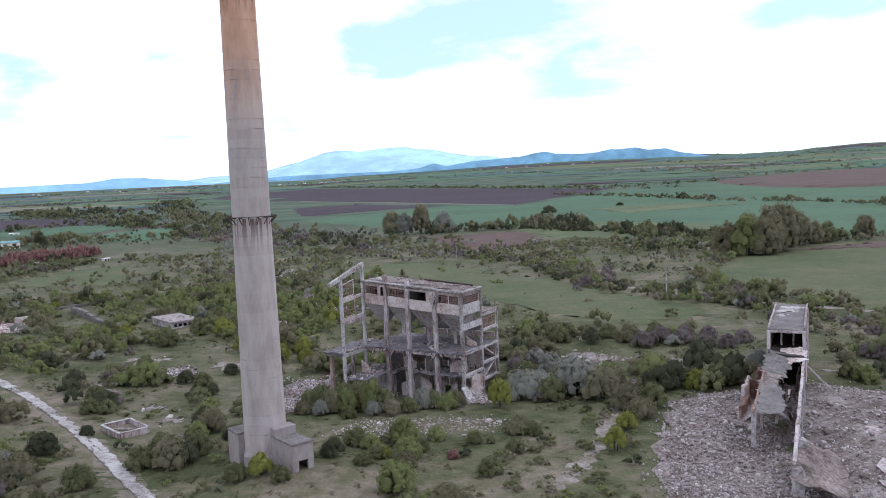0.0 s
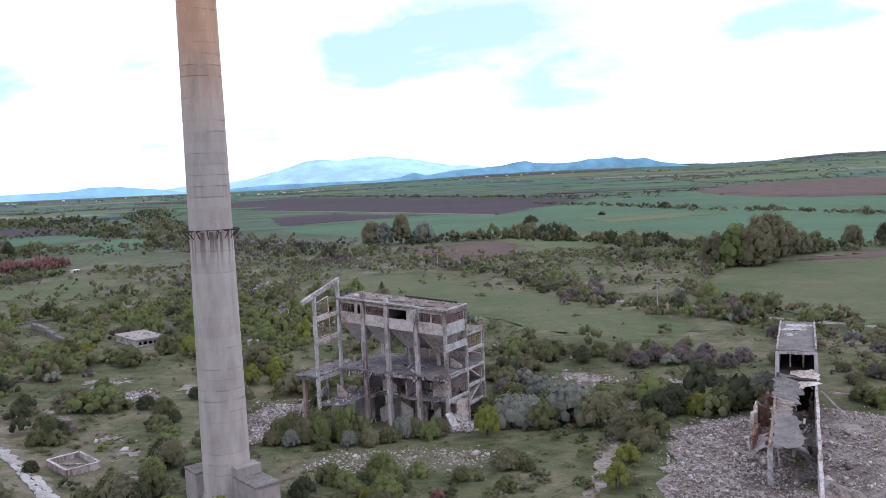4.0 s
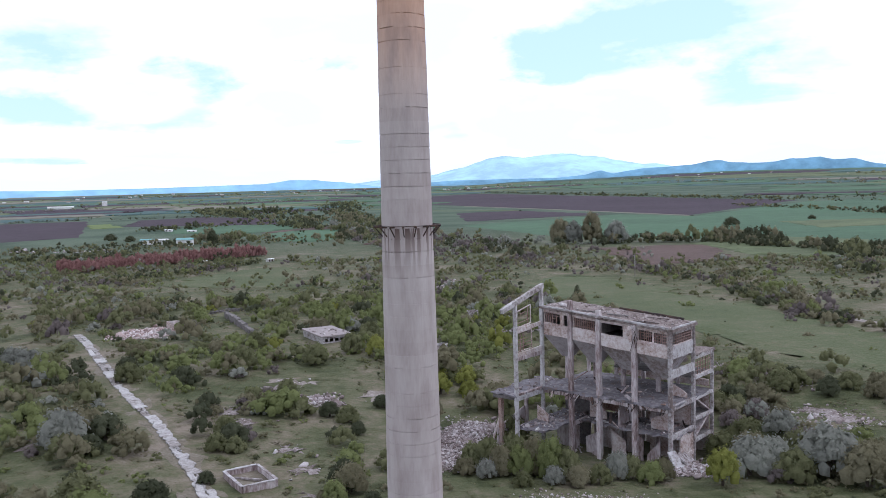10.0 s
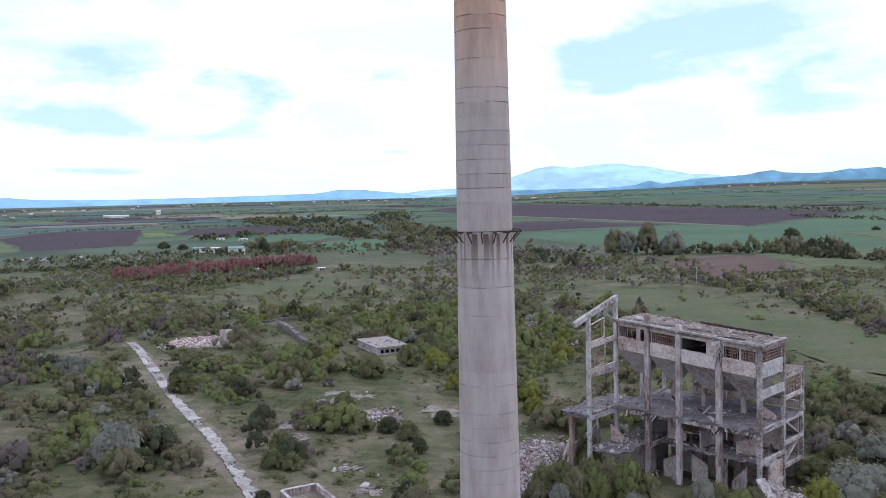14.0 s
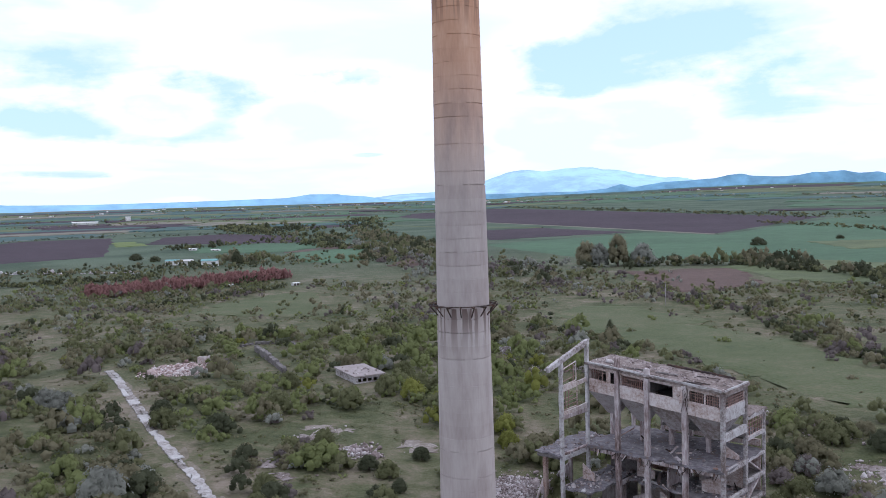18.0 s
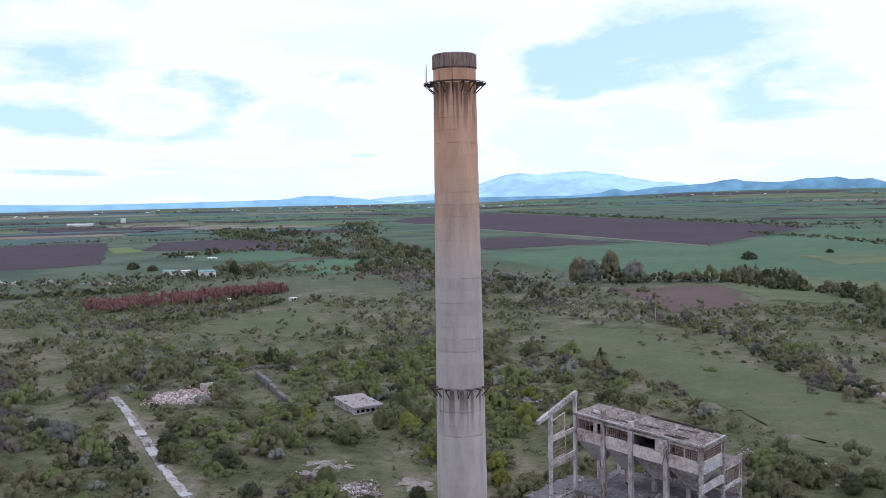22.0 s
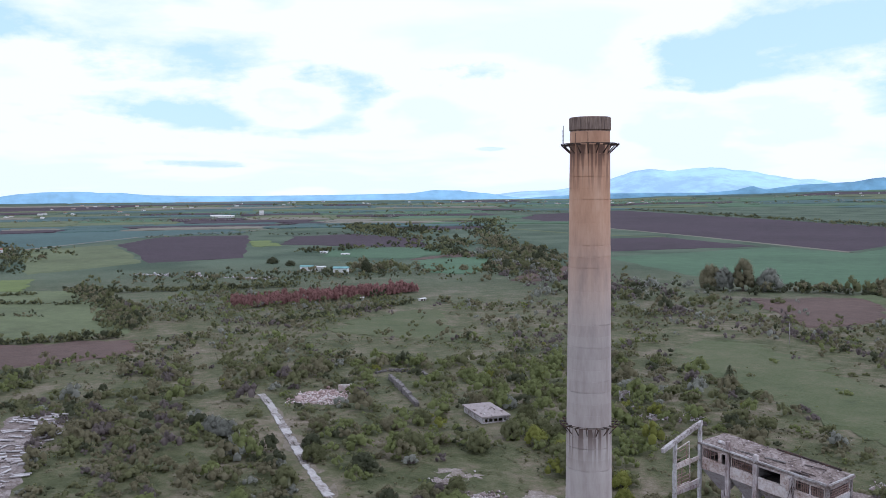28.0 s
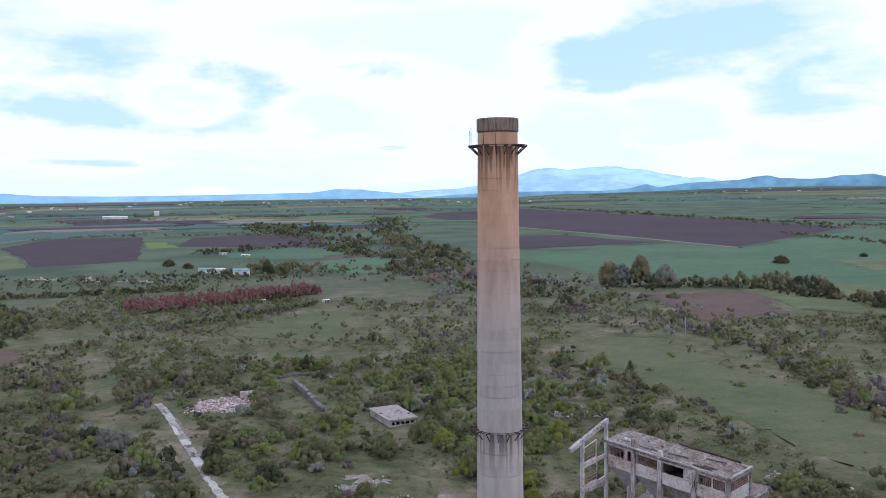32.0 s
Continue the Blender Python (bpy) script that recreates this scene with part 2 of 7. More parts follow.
STEEL = ramp_mat("rusty_steel", [(0.36, (0.030, 0.026, 0.028)), (0.5, (0.06, 0.045, 0.042)), (0.64, (0.14, 0.075, 0.05))], scales=(0.8, 6.0), rough=0.75, bump=0.2, bump_scale=20)
RUBBLE = ramp_mat("broken_rubble", [(0.30, (0.14, 0.108, 0.10)), (0.44, (0.28, 0.228, 0.22)), (0.58, (0.40, 0.345, 0.34)), (0.78, (0.60, 0.575, 0.57))], scales=(0.12, 2.0), bump=0.4, bump_scale=4, island=0.38)
PINK_RUBBLE = ramp_mat("pink_plaster_rubble", [(0.30, (0.24, 0.16, 0.145)), (0.5, (0.43, 0.33, 0.31)), (0.7, (0.62, 0.58, 0.57))], scales=(0.25, 2.0), bump=0.4, bump_scale=4, island=0.4)
BASE_CONCRETE = ramp_mat("smooth_grey_concrete", [(0.36, (0.245, 0.208, 0.200)), (0.5, (0.310, 0.270, 0.262)), (0.66, (0.37, 0.335, 0.33))], scales=(0.4, 2.0), bump=0.25, bump_scale=6, obj=0.06, stretch=(1.0, 1.0, 0.4))
RUBBLE_BED = ramp_mat("crushed_rubble_bed", [(0.42, (0.100, 0.078, 0.066)), (0.48, (0.180, 0.146, 0.134)), (0.57, (0.32, 0.28, 0.27))], scales=(0.2, 1.2, 5.0), weights=(0.35, 0.3, 0.35), bump=1.0, bump_scale=3.0)
EARTH = ramp_mat("bare_earth", [(0.36, (0.10, 0.085, 0.06)), (0.5, (0.17, 0.145, 0.11)), (0.64, (0.25, 0.22, 0.18))], scales=(0.3, 2.5), bump=0.5, bump_scale=3)
PATH_DIRT = ramp_mat("trodden_path", [(0.40, (0.155, 0.128, 0.10)), (0.5, (0.225, 0.192, 0.168)), (0.60, (0.32, 0.285, 0.265))], scales=(0.3, 2.5), bump=0.4, bump_scale=4)
ROAD_CONCRETE = ramp_mat("cracked_road_concrete", [(0.40, (0.15, 0.125, 0.108)), (0.46, (0.27, 0.242, 0.228)), (0.53, (0.39, 0.365, 0.355)), (0.62, (0.50, 0.48, 0.47))], scales=(0.25, 1.6, 5.0), weights=(0.35, 0.35, 0.3), bump=0.5, bump_scale=3, obj=0.12)
BARK = ramp_mat("bark", tone((0.10, 0.08, 0.065)), scales=(1.0, 6.0), bump=0.5, bump_scale=8)


def leaf_mat(name, c, c2):
    return ramp_mat(name, [(0.28, tuple(v * 0.72 for v in c)), (0.5, c), (0.74, c2)], scales=(0.2, 1.1, 4.5), weights=(0.5, 0.15, 0.35), bump=0.8, bump_scale=3.5, island=0.16, obj=0.24, rough=0.8, spec=0.1, trans=0.46)


LEAF = {
    "green": leaf_mat("leaf_green", (0.152, 0.157, 0.076), (0.218, 0.221, 0.115)),
    "fresh": leaf_mat("leaf_fresh", (0.196, 0.220, 0.086), (0.268, 0.298, 0.126)),
    "olive": leaf_mat("leaf_olive", (0.184, 0.168, 0.100), (0.252, 0.232, 0.148)),
    "lime": leaf_mat("leaf_lime", (0.215, 0.225, 0.055), (0.300, 0.310, 0.085)),
    "grey": leaf_mat("leaf_silver", (0.262, 0.266, 0.225), (0.345, 0.350, 0.300)),
    "dark": leaf_mat("leaf_dark", (0.082, 0.090, 0.052), (0.121, 0.128, 0.077)),
    "plum": leaf_mat("twig_plum", (0.182, 0.152, 0.143), (0.245, 0.208, 0.196)),
    "red": leaf_mat("leaf_russet", (0.285, 0.150, 0.138), (0.345, 0.205, 0.188)),
}


# ---- mesh helpers ----
class Mesh:
    """Collects vertices and faces for one mesh."""

    def __init__(self):
        self.v, self.f = [], []

    def add(self, verts, faces):
        o = len(self.v)
        self.v.extend(verts)
        self.f.extend(tuple(i + o for i in q) for q in faces)

    def box(self, m, size, ch=0.03, jit=0.0, seg=1, rng=random):
        """A block with chamfered edges, cut into seg lengths along x, its surface uneven by jit."""
        hx, hy, hz = (s / 2 for s in size)
        c = min(ch, hx * 0.45, hy * 0.45, hz * 0.45)
        ring = [(-hy + c, -hz), (hy - c, -hz), (hy, -hz + c), (hy, hz - c), (hy - c, hz), (-hy + c, hz), (-hy, hz - c), (-hy, -hz + c)]
        xs = [-hx] + [-hx + c] + [-hx + 2 * hx * i / seg for i in range(1, seg)] + [hx - c] + [hx]
        vs, fs = [], []
        for k, x in enumerate(xs):
            sh = (1 - c / max(hy, hz)) if k in (0, len(xs) - 1) else 1.0
            for y, z in ring:
                j = [rng.uniform(-jit, jit) for _ in range(3)] if jit else (0, 0, 0)
                vs.append(tuple(m @ Vector((x + j[0], y * sh + j[1], z * sh + j[2]))))
        for k in range(len(xs) - 1):
            for i in range(8):
                a, b = k * 8 + i, k * 8 + (i + 1) % 8
                fs.append((a, b, b + 8, a + 8))
        fs.append(tuple(reversed(range(8))))
        fs.append(tuple(range((len(xs) - 1) * 8, len(xs) * 8)))
        self.add(vs, fs)

    def beam(self, p, q, w, h, ch=0.04, jit=0.0, seg=1, rng=random):
        """A bar from p to q, w wide and h high."""
        p, q = Vector(p), Vector(q)
        d = q - p
        up = Vector((0, 0, 1)) if abs(d.normalized().z) < 0.95 else Vector((0, 1, 0))
        y = up.cross(d).normalized()
        z = d.normalized().cross(y)
        m = Matrix((d.normalized(), y, z)).transposed().to_4x4()
        m.translation = (p + q) / 2
        self.box(m, (d.length, w, h), ch, jit, seg, rng)

    def mesh(self, name, mat, smooth=False):
        me = bpy.data.meshes.new(name)
        me.from_pydata(self.v, [], self.f)
        me.materials.append(mat)
        if smooth:
            me.polygons.foreach_set("use_smooth", [True] * len(me.polygons))
        me.update()
        return me


def part(name, mesh, mat, parent=None, label="", smooth=False, kind=""):
    ob = new(name, mesh.mesh(name, mat, smooth) if isinstance(mesh, Mesh) else mesh)
    if parent:
        ob.parent = parent
    return tagged(ob, label, "", "", kind)


def thing(name, m, label, category, group=""):
    ob = new(name)
    ob.empty_display_size = 0.5
    ob.matrix_basis = m
    return tagged(ob, label, category, group)


def np_mesh(name, verts, faces, mat, smooth=False, normals=None):
    """A mesh from arrays of vertices and equal-sized faces."""
    me = bpy.data.meshes.new(name)
    n, k = faces.shape
    me.vertices.add(len(verts))
    me.vertices.foreach_set("co", np.ascontiguousarray(verts, np.float32).ravel())
    me.loops.add(n * k)
    me.loops.foreach_set("vertex_index", np.ascontiguousarray(faces, np.int32).ravel())
    me.polygons.add(n)
    me.polygons.foreach_set("loop_start", np.arange(0, n * k, k, dtype=np.int32))
    if smooth:
        me.polygons.foreach_set("use_smooth", np.ones(n, bool))
    me.materials.append(mat)
    me.update(calc_edges=True)
    if normals is not None:
        me.normals_split_custom_set_from_vertices(normals.tolist())
    return me


# ---- ground ----
from mathutils import geometry


def hgt(x, y):
    """Height of the land: a low rise round the works, a hollow under the silo building, the plain lifting far out."""
    r = np.hypot(x, y)
    h = 3.6 / (1 + (r / 230.0) ** 4)
    h = h + 1.3 * np.exp(-(((x - 5) / 9.0) ** 2 + ((y + 4) / 8.0) ** 2))
    h = h - 4.2 * np.exp(-(((x - 16) / 34.0) ** 2 + ((y - 54) / 24.0) ** 2))
    h = h + 30 * np.clip((r - 1500) / 3300, 0, 1) ** 1.5
    az = np.degrees(np.arctan2(x, y))
    hill = np.interp(az, [-14, -11, -5, 0, 4, 10, 15, 18, 22, 24, 40, 120], [0, 13, 24, 42, 46, 45, 32, 36, 56, 56, 50, 40])
    return h + hill * np.clip((r - 1300) / 3500, 0, 1) ** 1.8


def gz(x, y):
    return float(hgt(np.float64(x), np.float64(y)))


def build_ground():
    rr = np.concatenate([[0.0], np.geomspace(4, 4950, 110)])
    na = 240
    aa = np.linspace(0, 2 * np.pi, na, endpoint=False)
    X = (rr[:, None] * np.sin(aa)[None]).ravel()
    Y = (rr[:, None] * np.cos(aa)[None]).ravel()
    rng = np.random.default_rng(3)
    Z = hgt(X, Y) + rng.normal(0, 0.06, X.size) * (np.hypot(X, Y) < 400)
    idx = np.arange(len(rr) * na).reshape(len(rr), na)
    a, b = idx[:-1], np.roll(idx, -1, 1)[:-1]
    c, d = np.roll(idx, -1, 1)[1:], idx[1:]
    F = np.stack([a, d, c, b], -1).reshape(-1, 4)
    ob = new("ground", np_mesh("ground", np.stack([X, Y, Z], 1), F, GRASS, True))
    tagged(ob, "wide plain of rough green grassland with dry patches", "ground", "", "structure")


build_ground()


def inside(poly, x, y):
    """Which of the points x, y lie in the polygon."""
    res = np.zeros(np.shape(x), bool)
    n = len(poly)
    for i in range(n):
        (x1, y1), (x2, y2) = poly[i], poly[(i + 1) % n]
        if y1 == y2:
            continue
        res ^= ((y1 > y) != (y2 > y)) & (x < (x2 - x1) * (y - y1) / (y2 - y1) + x1)
    return res


def drape(name, poly, mat, label, category, lift=0.25, n=14, edge=0.0, kind="structure", seed=1, cell=None):
    """A sheet laid over the land inside an outline, its border uneven by edge, cut into triangles that follow the land."""
    rng = np.random.default_rng(seed)
    P = np.array(poly, float)
    rim = []
    for i in range(len(P)):
        a, b = P[i], P[(i + 1) % len(P)]
        for k in range(n):
            q = a + (b - a) * k / n
            rim.append(q + rng.normal(0, edge, 2) if edge else q)
    rim = np.array(rim)
    lo, hi = rim.min(0), rim.max(0)
    step = cell or max(0.8, float((hi - lo).max()) / 26)
    gx, gy = np.meshgrid(np.arange(lo[0], hi[0], step), np.arange(lo[1], hi[1], step))
    gx, gy = gx.ravel() + rng.uniform(-0.2, 0.2, gx.size) * step, gy.ravel() + rng.uniform(-0.2, 0.2, gy.size) * step
    ok = inside([tuple(q) for q in rim], gx, gy)
    pts = [Vector(q) for q in rim] + [Vector((x, y)) for x, y in zip(gx[ok], gy[ok])]
    edges = [(i, (i + 1) % len(rim)) for i in range(len(rim))]
    vs, _, fs, *_ = geometry.delaunay_2d_cdt(pts, edges, [], 1, 1e-4)
    m = Mesh()
    near_rim = {(round(q[0], 2), round(q[1], 2)) for q in rim}
    vv = [(v.x, v.y, gz(v.x, v.y) + (lift * 0.15 if (round(v.x, 2), round(v.y, 2)) in near_rim else lift)) for v in vs]
    m.add(vv, [tuple(f) for f in fs])
    ob = new(name, m.mesh(name, mat))
    if sum(p.normal.z for p in ob.data.polygons) < 0:
        ob.data.flip_normals()
    return tagged(ob, label, category, "", kind)


# ---- fields ----
PLOUGHED = ramp_mat("ploughed_soil", tone((0.050, 0.034, 0.044), 0.7, 1.3), scales=(0.004, 0.05, 0.4), weights=(0.4, 0.3, 0.3), bump=0.4, bump_scale=0.6)
RED_SOIL = ramp_mat("pinkish_soil", tone((0.105, 0.071, 0.060), 0.72, 1.28), scales=(0.02, 0.2, 1.0), weights=(0.4, 0.3, 0.3), bump=0.5, bump_scale=1.0)
CROP = ramp_mat("young_crop", tone((0.070, 0.124, 0.070), 0.75, 1.28), scales=(0.006, 0.08, 0.6), weights=(0.45, 0.3, 0.25), bump=0.3, bump_scale=0.8)
# green crop whose blue cast paints in the haze over the far plain
CROP_HAZED = ramp_mat("hazed_bluish_crop", tone((0.058, 0.102, 0.096), 0.8, 1.25), scales=(0.004, 0.05, 0.5), weights=(0.45, 0.3, 0.25), bump=0.3, bump_scale=0.6)
LIGHT_CROP = ramp_mat("pale_crop", tone((0.106, 0.126, 0.062), 0.72, 1.3), scales=(0.02, 0.12, 0.9), weights=(0.45, 0.3, 0.25), bump=0.3, bump_scale=0.8)
STRAW = ramp_mat("stubble", tone((0.180, 0.165, 0.130), 0.8, 1.2), scales=(0.01, 0.1, 0.7), weights=(0.45, 0.3, 0.25), bump=0.3, bump_scale=0.8)
BRIGHT_CROP = ramp_mat("bright_crop", tone((0.125, 0.160, 0.052), 0.8, 1.2), scales=(0.008, 0.1, 0.7), weights=(0.45, 0.3, 0.25), bump=0.3, bump_scale=0.8)
PASTURE = ramp_mat("rough_pasture", [(0.38, (0.060, 0.076, 0.035)), (0.47, (0.084, 0.100, 0.045)), (0.53, (0.098, 0.108, 0.054)), (0.62, (0.138, 0.128, 0.076))], scales=(0.03, 0.2, 1.2), weights=(0.4, 0.3, 0.3), bump=0.6, bump_scale=1.2)
FIELDS = [
    ("field_1", [(-790, 690), (-870, 853), (-777, 925), (-497, 568), (-540, 487)], PLOUGHED, "dark brown ploughed field on the plain"),
    ("field_2", [(-800, 560), (-792, 685), (-545, 485), (-546, 365)], LIGHT_CROP, "pale green crop field beside the ploughed one"),
    ("field_3", [(-561, 290), (-510, 341), (-449, 283), (-490, 248)], BRIGHT_CROP, "narrow bright green crop strip"),
    ("field_4", [(-1500, 977), (-1300, 1350), (-835, 1010), (-890, 860), (-815, 580), (-948, 607)], CROP_HAZED, "broad green crop field, tinted bluish for haze"),
    ("field_5", [(-335, 110), (-283, 142), (-241, 172), (-220, 152), (-216, 137), (-237, 107), (-280, 80)], RED_SOIL, "small pinkish brown tilled plot among scrub"),
    ("field_6", [(-461, 277), (-418, 301), (-327, 242), (-258, 182), (-285, 152), (-330, 150), (-460, 230)], LIGHT_CROP, "pale green meadow strip between hedges"),
    ("field_7", [(-760, 1900), (-579, 2398), (-141, 1800), (190, 1310), (28, 830), (-150, 1080), (-330, 1310)], PLOUGHED, "vast dark purple-brown ploughed field"),
    ("field_8", [(-262, 990), (-190, 1050), (-58, 895), (-190, 765)], PLOUGHED, "dark ploughed strip beyond the woods"),
    ("field_9", [(-175, 685), (-45, 882), (33, 812), (180, 1205), (420, 1480), (900, 1420), (760, 620), (420, 330), (190, 330), (112, 380), (84, 412), (43, 485), (-71, 530)], CROP, "large green crop field on the plain"),
    ("field_10", [(-23, 412), (37, 436), (49, 345), (10, 312)], RED_SOIL, "reddish brown tilled field by the hedges"),
    ("field_11", [(119, 244), (330, 330), (330, 110), (121, 105), (107, 122), (96, 176)], PASTURE, "light green grass field past the hedge"),
    ("field_19", [(150, 262), (180, 258), (230, 284), (225, 292), (190, 284)], RED_SOIL, "pinkish bare patch at the end of a pasture"),
    ("field_20", [(185, 150), (186, 170), (228, 182), (228, 160)], LIGHT_CROP, "light green crop strip in the pasture"),
    ("field_12", [(-325, 589), (-323, 649), (-277, 639), (-230, 566), (-228, 487), (-263, 491)], CROP, "green field between woods and farm"),
    ("field_13", [(-335, 598), (-331, 721), (-291, 671), (-306, 614)], RED_SOIL, "brown tilled strip near the wood"),
    ("field_14", [(-592, 753), (-689, 920), (-646, 1009), (-495, 929), (-396, 768), (-475, 753)], PLOUGHED, "dark ploughed strips near the wood"),
    ("field_15", [(-838, 1475), (-683, 1553), (-528, 1266), (-596, 1146), (-717, 1207)], PLOUGHED, "dark purple ploughed field past the wood"),
    ("field_16", [(-676, 799), (-661, 822), (-573, 735), (-595, 706)], BRIGHT_CROP, "small bright green crop patch"),
    ("field_17", [(-867, 1504), (-945, 1872), (-766, 1681), (-683, 1560)], STRAW, "pale stubble strip past the wood"),
    ("field_60", [(389, 1472), (544, 1677), (693, 1783), (850, 1750), (760, 1250), (640, 960), (472, 917), (403, 936), (362, 1044), (357, 1291)], RED_SOIL, "wide reddish ploughed field on a rising slope"),
    ("field_61", [(-185, 457), (-189, 540), (-180, 588), (-140, 500), (-160, 462)], RED_SOIL, "pale brown tilled strip below a wood"),
    ("field_62", [(96, 681), (188, 710), (237, 659), (120, 585)], LIGHT_CROP, "lighter green strip in a crop field"),
    ("field_63", [(30, 449), (78, 505), (156, 437), (121, 287), (90, 351), (55, 369)], LIGHT_CROP, "light green crop behind the hedge"),
    ("field_64", [(-34, 236), (-24, 262), (-8, 262), (12, 232), (33, 194), (56, 160), (66, 134), (80, 102), (62, 92), (42, 108), (24, 138), (-8, 176), (-24, 200)], PASTURE, "open green meadow between hedges and the ruined works"),
    ("field_65", [(-180, 222), (-184, 250), (-180, 290), (-164, 306), (-128, 244), (-100, 212), (-120, 214), (-146, 216)], PASTURE, "small green meadow below the russet saplings"),
    ("field_18", [(-480, 690), (-440, 745), (-340, 735), (-345, 610), (-430, 600)], CROP, "green crop field beyond the farm"),
]
for k, (nm, poly, mat, lab) in enumerate(FIELDS):
    drape(nm, poly, mat, lab, "field", 0.8 if nm in ("field_19", "field_20", "field_61", "field_62", "field_63") else 3.2 if nm == "field_60" else 0.4 if nm in ("field_64", "field_65") else 0.5, 10, 2.0, seed=k)


def far_fields():
    """Patchwork of strips out to the foot of the hills."""
    rng = random.Random(11)
    mats = [(CROP_HAZED, "green crop strip far out on the plain, tinted bluish for haze"), (CROP, "green crop strip far out on the plain"), (PLOUGHED, "dark ploughed strip far out on the plain"),
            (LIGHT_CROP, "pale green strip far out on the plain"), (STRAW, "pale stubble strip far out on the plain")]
    k = 21
    r = 1450.0
    while r < 4700:
        dr = r * rng.uniform(0.05, 0.10)
        a = -1.25 + rng.uniform(0, 0.1)
        while a < 0.75:
            da = rng.uniform(0.05, 0.22)
            x, y = (r + dr / 2) * math.sin(a + da / 2), (r + dr / 2) * math.cos(a + da / 2)
            if rng.random() < 0.86 and not (-800 < x < 240 and y < 2450 and r < 2450 and a > -0.45 and a < 0.2):
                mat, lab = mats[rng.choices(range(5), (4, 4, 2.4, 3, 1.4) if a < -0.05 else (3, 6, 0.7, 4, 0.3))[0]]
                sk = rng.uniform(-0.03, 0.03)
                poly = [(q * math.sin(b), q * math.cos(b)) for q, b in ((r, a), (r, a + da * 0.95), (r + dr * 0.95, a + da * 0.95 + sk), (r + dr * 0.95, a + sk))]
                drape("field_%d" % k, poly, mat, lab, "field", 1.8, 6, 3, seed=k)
                k += 1
            a += da
        r += dr


far_fields()


# ---- mountains ----
def ridge(name, pts, dist, mat, label, seed, rough=0.06, depth=500):
    """A mountain range along the horizon: pts of (azimuth degrees, elevation degrees)."""
    rng = np.random.default_rng(seed)
    az = np.linspace(pts[0][0], pts[-1][0], 220)
    el = np.interp(az, [p[0] for p in pts], [p[1] for p in pts])
    wob = sum(np.sin(az * f + rng.uniform(0, 6)) / f for f in (1.7, 3.1, 6.3, 11.0, 23.0)) * rough
    el = np.maximum(el + wob * np.clip(el, 0, 1.2), 0.02)
    V, rows = [], 7
    for j in range(rows):
        s = j / (rows - 1)
        d = dist - depth * (1 - s)
        top = (50 + np.tan(np.radians(el)) * dist) * np.clip(np.minimum(np.arange(az.size), az.size - 1 - np.arange(az.size)) / 45.0, 0.0, 1.0) ** 0.7
        z = 10 + (top - 10) * s ** 0.8 + 0.0
        V.append(np.column_stack([d * np.sin(np.radians(az)), d * np.cos(np.radians(az)), z]))
    V = np.concatenate(V)
    n = az.size
    F = np.array([(j * n + i, j * n + i + 1, (j + 1) * n + i + 1, (j + 1) * n + i) for j in range(rows - 1) for i in range(n - 1)])
    ob = new(name, np_mesh(name, V, F, mat, True))
    tagged(ob, label, "mountain", "", "structure")


# distance haze is painted into these base colours: paler and bluer than the land
M_FAR = ramp_mat("hazed_mountain", tone((0.42, 0.63, 0.83), 0.88, 1.2, (0.44, 0.58)), scales=(0.002, 0.01), bump=0)
M_MID = ramp_mat("hazed_hills", tone((0.18, 0.345, 0.48), 0.75, 1.3), scales=(0.003, 0.015), bump=0)
M_LEFT = ramp_mat("hazed_pale_hills", tone((0.29, 0.51, 0.70), 0.86, 1.2), scales=(0.003, 0.015), bump=0)
ridge("backdrop_1", [(-27, 0.0), (-22, 0.12), (-18, 0.25), (-16.2, 0.5), (-14.4, 0.95), (-12.6, 1.5), (-11.6, 1.55), (-10, 1.5), (-8.6, 1.6), (-7, 1.62), (-5.6, 1.4), (-4.2, 1.1), (-2.6, 0.85), (-0.5, 0.72), (3, 0.3), (5, 0.1)], 4890, M_FAR, "mountain massif with snow streaks on the horizon, haze painted in as pale blue", 1, 0.05)
ridge("backdrop_2", [(-62, 0.5), (-58.7, 0.3), (-56, 0.1), (-53.7, 0.16), (-51, 0.36), (-49.6, 0.42), (-48, 0.3), (-46.6, 0.3), (-44.8, 0.12), (-40.5, 0.03), (-34, 0.05), (-28, 0.12), (-26, 0.34), (-24.4, 0.46), (-22.6, 0.4), (-20.9, 0.28), (-17, 0.0)], 4380, M_LEFT, "low hills along the horizon, haze painted in as pale blue", 2, 0.08, 90)
ridge("backdrop_3", [(-24, 0.0), (-12, 0.0), (-8, 0.02), (-6.2, 0.16), (-5.2, 0.46), (-4.4, 0.2), (-2.6, 0.46), (-1.2, 0.55), (0.6, 0.6), (1.8, 0.84), (2.4, 0.9), (3.2, 0.72), (4.4, 0.6), (5.8, 0.68), (6.8, 0.86), (7.4, 0.8), (8.4, 0.84), (9.3, 0.7), (10.4, 0.74), (11.4, 0.5), (12.6, 0.42), (13.8, 0.24), (15.5, 0.1), (19, 0.0)], 4380, M_MID, "chain of hills behind the plain, haze painted in as blue", 3, 0.05, 90)


# ---- chimney ----
def lathe(rows, n=64):
    """A turned shell from rows of (radius, height)."""
    m = Mesh()
    vs = [(r * math.cos(2 * math.pi * i / n), r * math.sin(2 * math.pi * i / n), z) for r, z in rows for i in range(n)]
    fs = [(k * n + i, k * n + (i + 1) % n, (k + 1) * n + (i + 1) % n, (k + 1) * n + i) for k in range(len(rows) - 1) for i in range(n)]
    m.add(vs, fs)
    return m


CH_TOP, P1, P2 = 68.7, 36.0, 65.9


